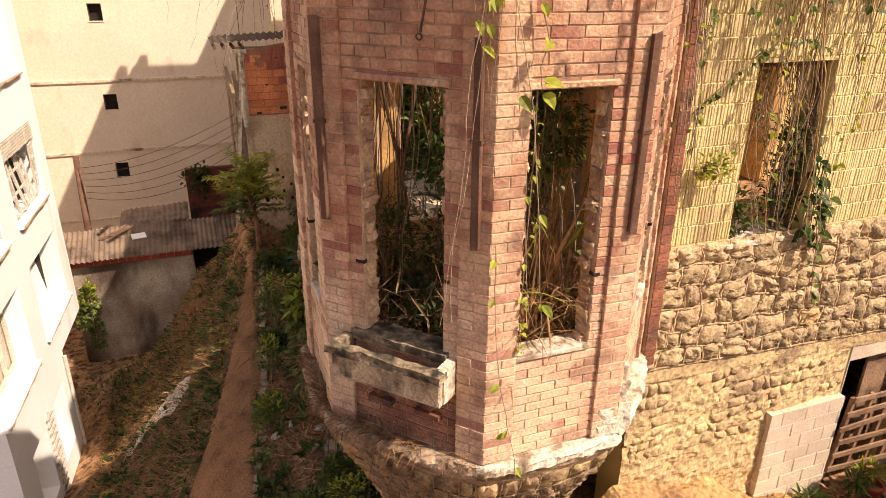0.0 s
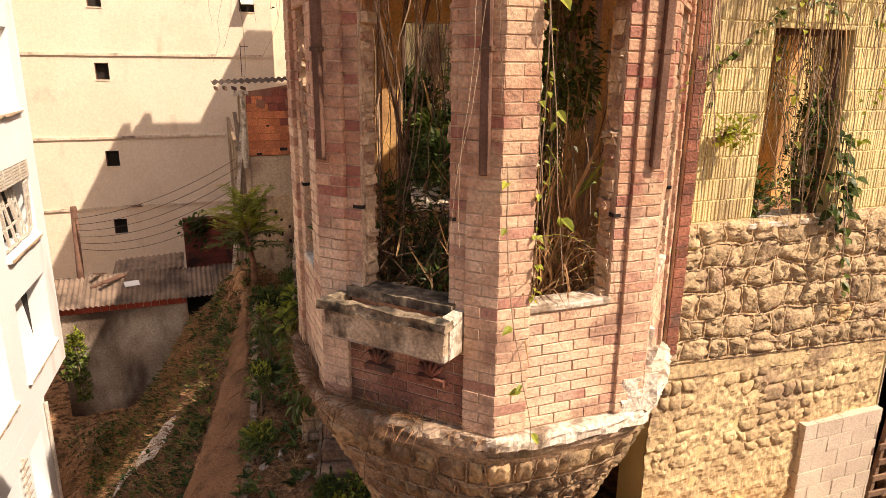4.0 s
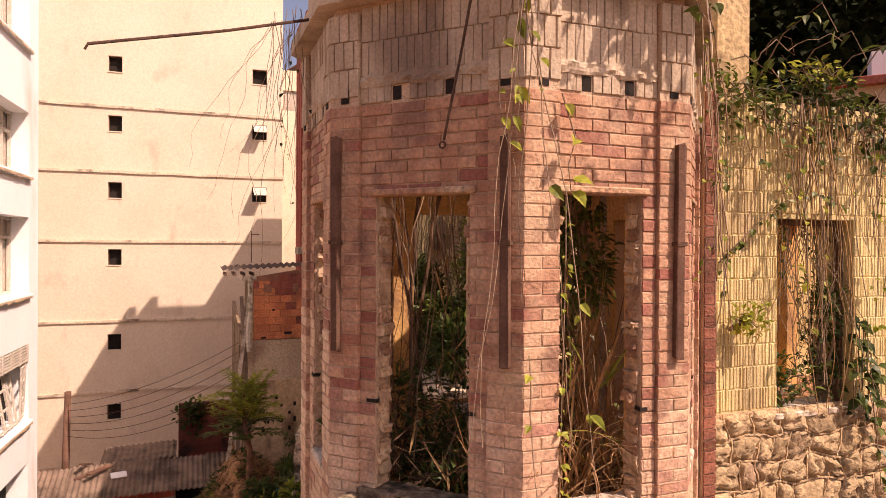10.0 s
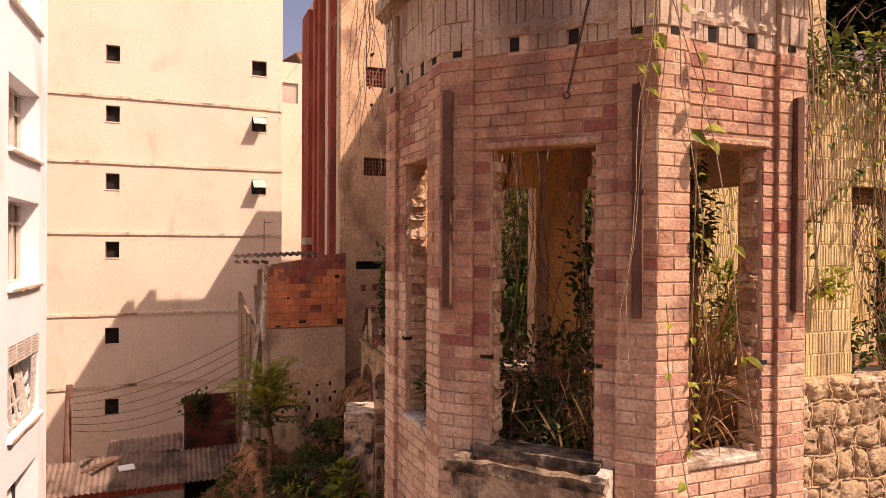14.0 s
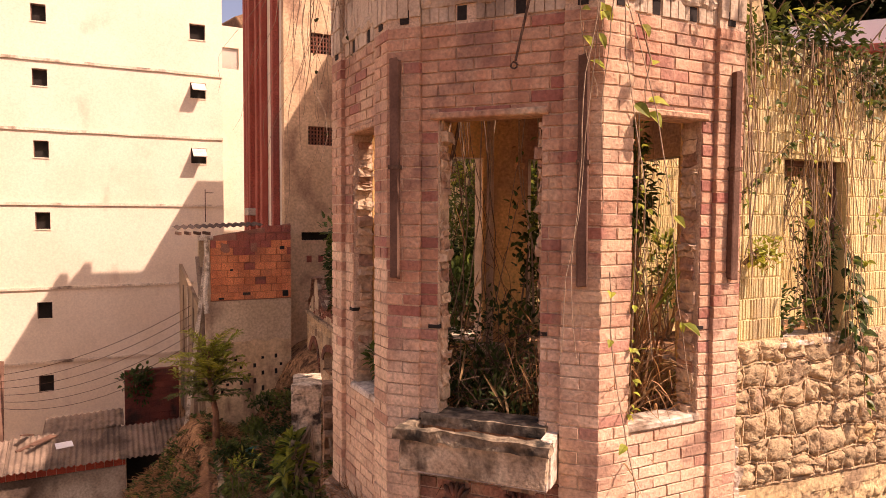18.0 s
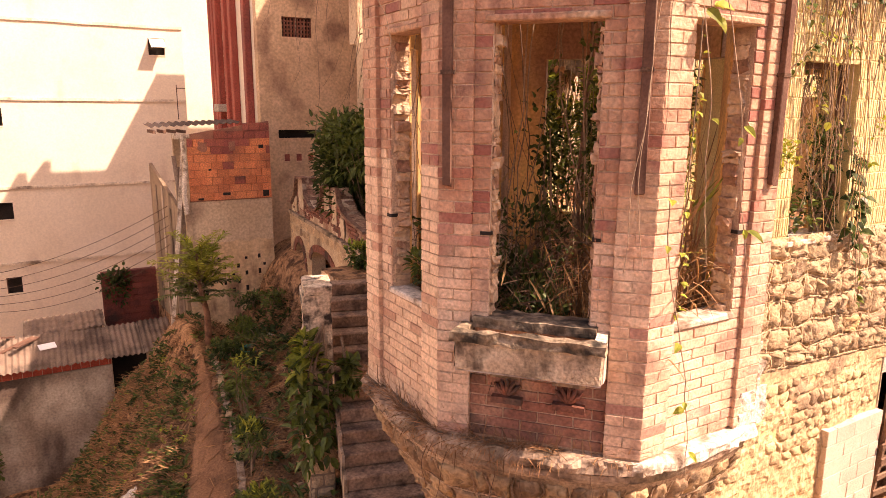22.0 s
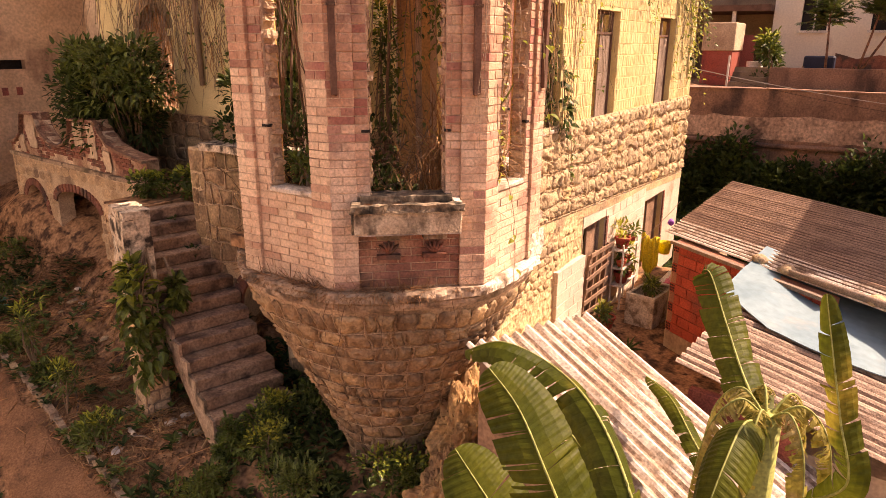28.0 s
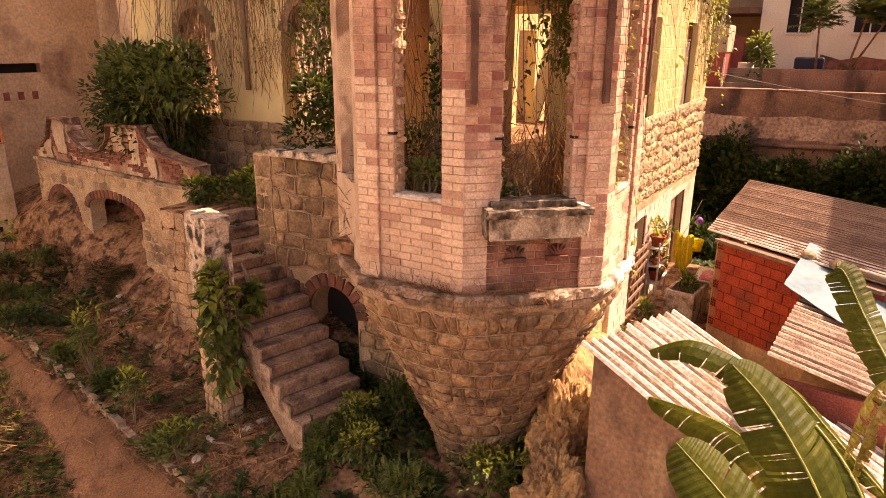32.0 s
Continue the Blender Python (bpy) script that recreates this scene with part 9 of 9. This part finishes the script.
# ---- banana plants ----
def banana_leaf(t, pts, width, seed, torn=0.25, material=None, up=Vector((0, 0, 1)), curl=0.25):
    """A leaf along a midrib through pts: two blades of strips, some torn apart."""
    r = random.Random(seed)
    n = 110
    pl = []
    seg = len(pts) - 1
    for k in range(n + 1):
        f = seg * k / n
        i = min(int(f), seg - 1)
        u = f - i
        p0, p1, p2, p3 = pts[max(i - 1, 0)], pts[i], pts[i + 1], pts[min(i + 2, seg)]
        pl.append(0.5 * ((2 * p1) + (p2 - p0) * u + (2 * p0 - 5 * p1 + 4 * p2 - p3) * u * u + (3 * p1 - p0 - 3 * p2 + p3) * u ** 3))
    bm = bmesh.new()
    for sd in (-1, 1):
        prev = None
        lag, short = 0.0, 1.0
        for k in range(n + 1):
            f = k / n
            w = width * min(1.0, (f * 6) ** 0.7) * (1 - max(0, (f - 0.55) / 0.45) ** 2.0) ** 0.6 if f < 1 else 0.001
            d = (pl[min(k + 1, n)] - pl[max(k - 1, 0)]).normalized()
            s = d.cross(up)
            s = s.normalized() if s.length > 1e-3 else d.orthogonal().normalized()
            nn = s.cross(d).normalized()
            lag *= 0.94
            short += (1 - short) * 0.1

            def strip(bow, reach, on=0.0):
                wave = 0.0022 if k % 4 < 2 else -0.0022
                out = [pl[k]]
                for g in (0.35, 0.7, 1.0):
                    x = w * reach * g
                    a = bow * (0.45 + 0.55 * g)
                    out.append(pl[k] + s * sd * x * math.cos(a) - nn * (x * math.sin(a) * 0.85 - 0.10 * w * g * (1 - g)) + d * (0.22 * w * g + on * g) + nn * wave * min(1, w * 8))
                return [bm.verts.new(p) for p in out]

            cur = strip(curl + lag, short * (1 + r.uniform(-0.012, 0.012)))
            if prev:
                for j in range(3):
                    bm.faces.new((prev[j], prev[j + 1], cur[j + 1], cur[j]))
            prev = cur
            if k > 8 and r.random() < torn * 0.14:
                lag, short = r.uniform(-0.1, 0.35) * (0.4 + torn), r.uniform(0.86, 1.0)
                prev = strip(curl + lag, short, 0.012)
    ob = part("leaf", bm, material or M_BANANA, t, smooth=False)
    part("midrib", strand(pl, 0.011, 0.003, 6), M_BANANARIB, ob, "yellow-green midrib", smooth=True)


def V3(*a):
    return Vector(a)


ban = thing("banana_plant", "banana plant with broad torn green leaves", "banana plant", (-0.75, 1.2, -0.9), "banana plants")
part("trunk", strand([V3(-0.75, 1.2, -0.9), V3(-0.76, 1.25, 0.6), V3(-0.75, 1.32, 2.2)], 0.13, 0.09, 12), M_BANANARIB, ban, "sheathed green trunk", smooth=True)
banana_leaf(ban, [V3(-0.75, 1.35, 2.2), V3(-0.52, 1.70, 2.98), V3(-0.12, 2.10, 3.26), V3(0.05, 2.48, 3.42), V3(-0.01, 2.86, 3.54), V3(-0.04, 3.16, 3.40)], 0.25, 1, 0.75, curl=0.85)
banana_leaf(ban, [V3(-0.85, 1.4, 2.2), V3(-1.05, 1.75, 2.85), V3(-1.03, 2.02, 3.32), V3(-0.91, 2.28, 3.62), V3(-0.88, 2.5, 3.81)], 0.25, 2, 0.3, curl=0.45, up=V3(-0.75, -0.3, 0.75))
banana_leaf(ban, [V3(-0.8, 1.4, 2.0), V3(-0.95, 2.0, 2.5), V3(-0.88, 2.45, 2.9), V3(-0.78, 2.78, 3.12)], 0.26, 3, 0.4, curl=0.25, up=V3(-0.7, -0.5, 0.6))
banana_leaf(ban, [V3(-0.7, 1.35, 2.1), V3(-0.05, 1.9, 2.45), V3(0.6, 2.45, 2.5), V3(1.01, 2.91, 2.40), V3(1.31, 3.37, 2.28)], 0.28, 4, 0.5, curl=0.75)
ban2 = thing("banana_plant", "banana plant with dry hanging leaves round its top", "banana plant", (0.95, 1.15, -0.9), "banana plants")
part("trunk", strand([V3(0.95, 1.15, -0.9), V3(0.98, 1.18, 1.0), V3(1.0, 1.2, 3.0)], 0.14, 0.10, 12), M_BANANARIB, ban2, "sheathed green trunk", smooth=True)
banana_leaf(ban2, [V3(1.0, 1.2, 2.9), V3(1.4, 1.45, 3.08), V3(1.74, 1.68, 3.36), V3(1.97, 1.88, 3.66), V3(2.02, 1.96, 3.68)], 0.20, 6, 0.9, curl=0.4, up=V3(-0.8, -0.2, 0.6))
banana_leaf(ban2, [V3(1.0, 1.25, 2.0), V3(1.6, 1.75, 2.2), V3(2.1, 2.12, 2.32), V3(2.54, 2.48, 2.26)], 0.13, 5, 0.6, curl=0.6)
banana_leaf(ban2, [V3(0.8, 0.9, 2.5), V3(0.62, 0.66, 2.85), V3(0.70, 0.76, 3.25), V3(0.80, 0.87, 3.65), V3(0.9, 0.97, 4.02)], 0.13, 7, 0.8, curl=0.5, up=V3(-0.9, 0.2, 0.3))
for k in range(7):
    a = k * 0.9 + 1.2
    dx, dy = math.cos(a), math.sin(a)
    banana_leaf(ban2, [V3(1.0, 1.2, 2.95), V3(1.0 + dx * 0.22, 1.2 + dy * 0.22, 3.12), V3(1.0 + dx * 0.42, 1.2 + dy * 0.42, 2.85), V3(1.0 + dx * 0.5, 1.2 + dy * 0.5, 2.2)], 0.14, 20 + k, 3.0, M_BANANADRY, curl=1.0)
banana_leaf(ban2, [V3(1.0, 1.2, 2.9), V3(0.6, 1.3, 3.1), V3(0.2, 1.35, 2.95), V3(-0.1, 1.4, 2.6)], 0.24, 31, 0.3, curl=0.8)
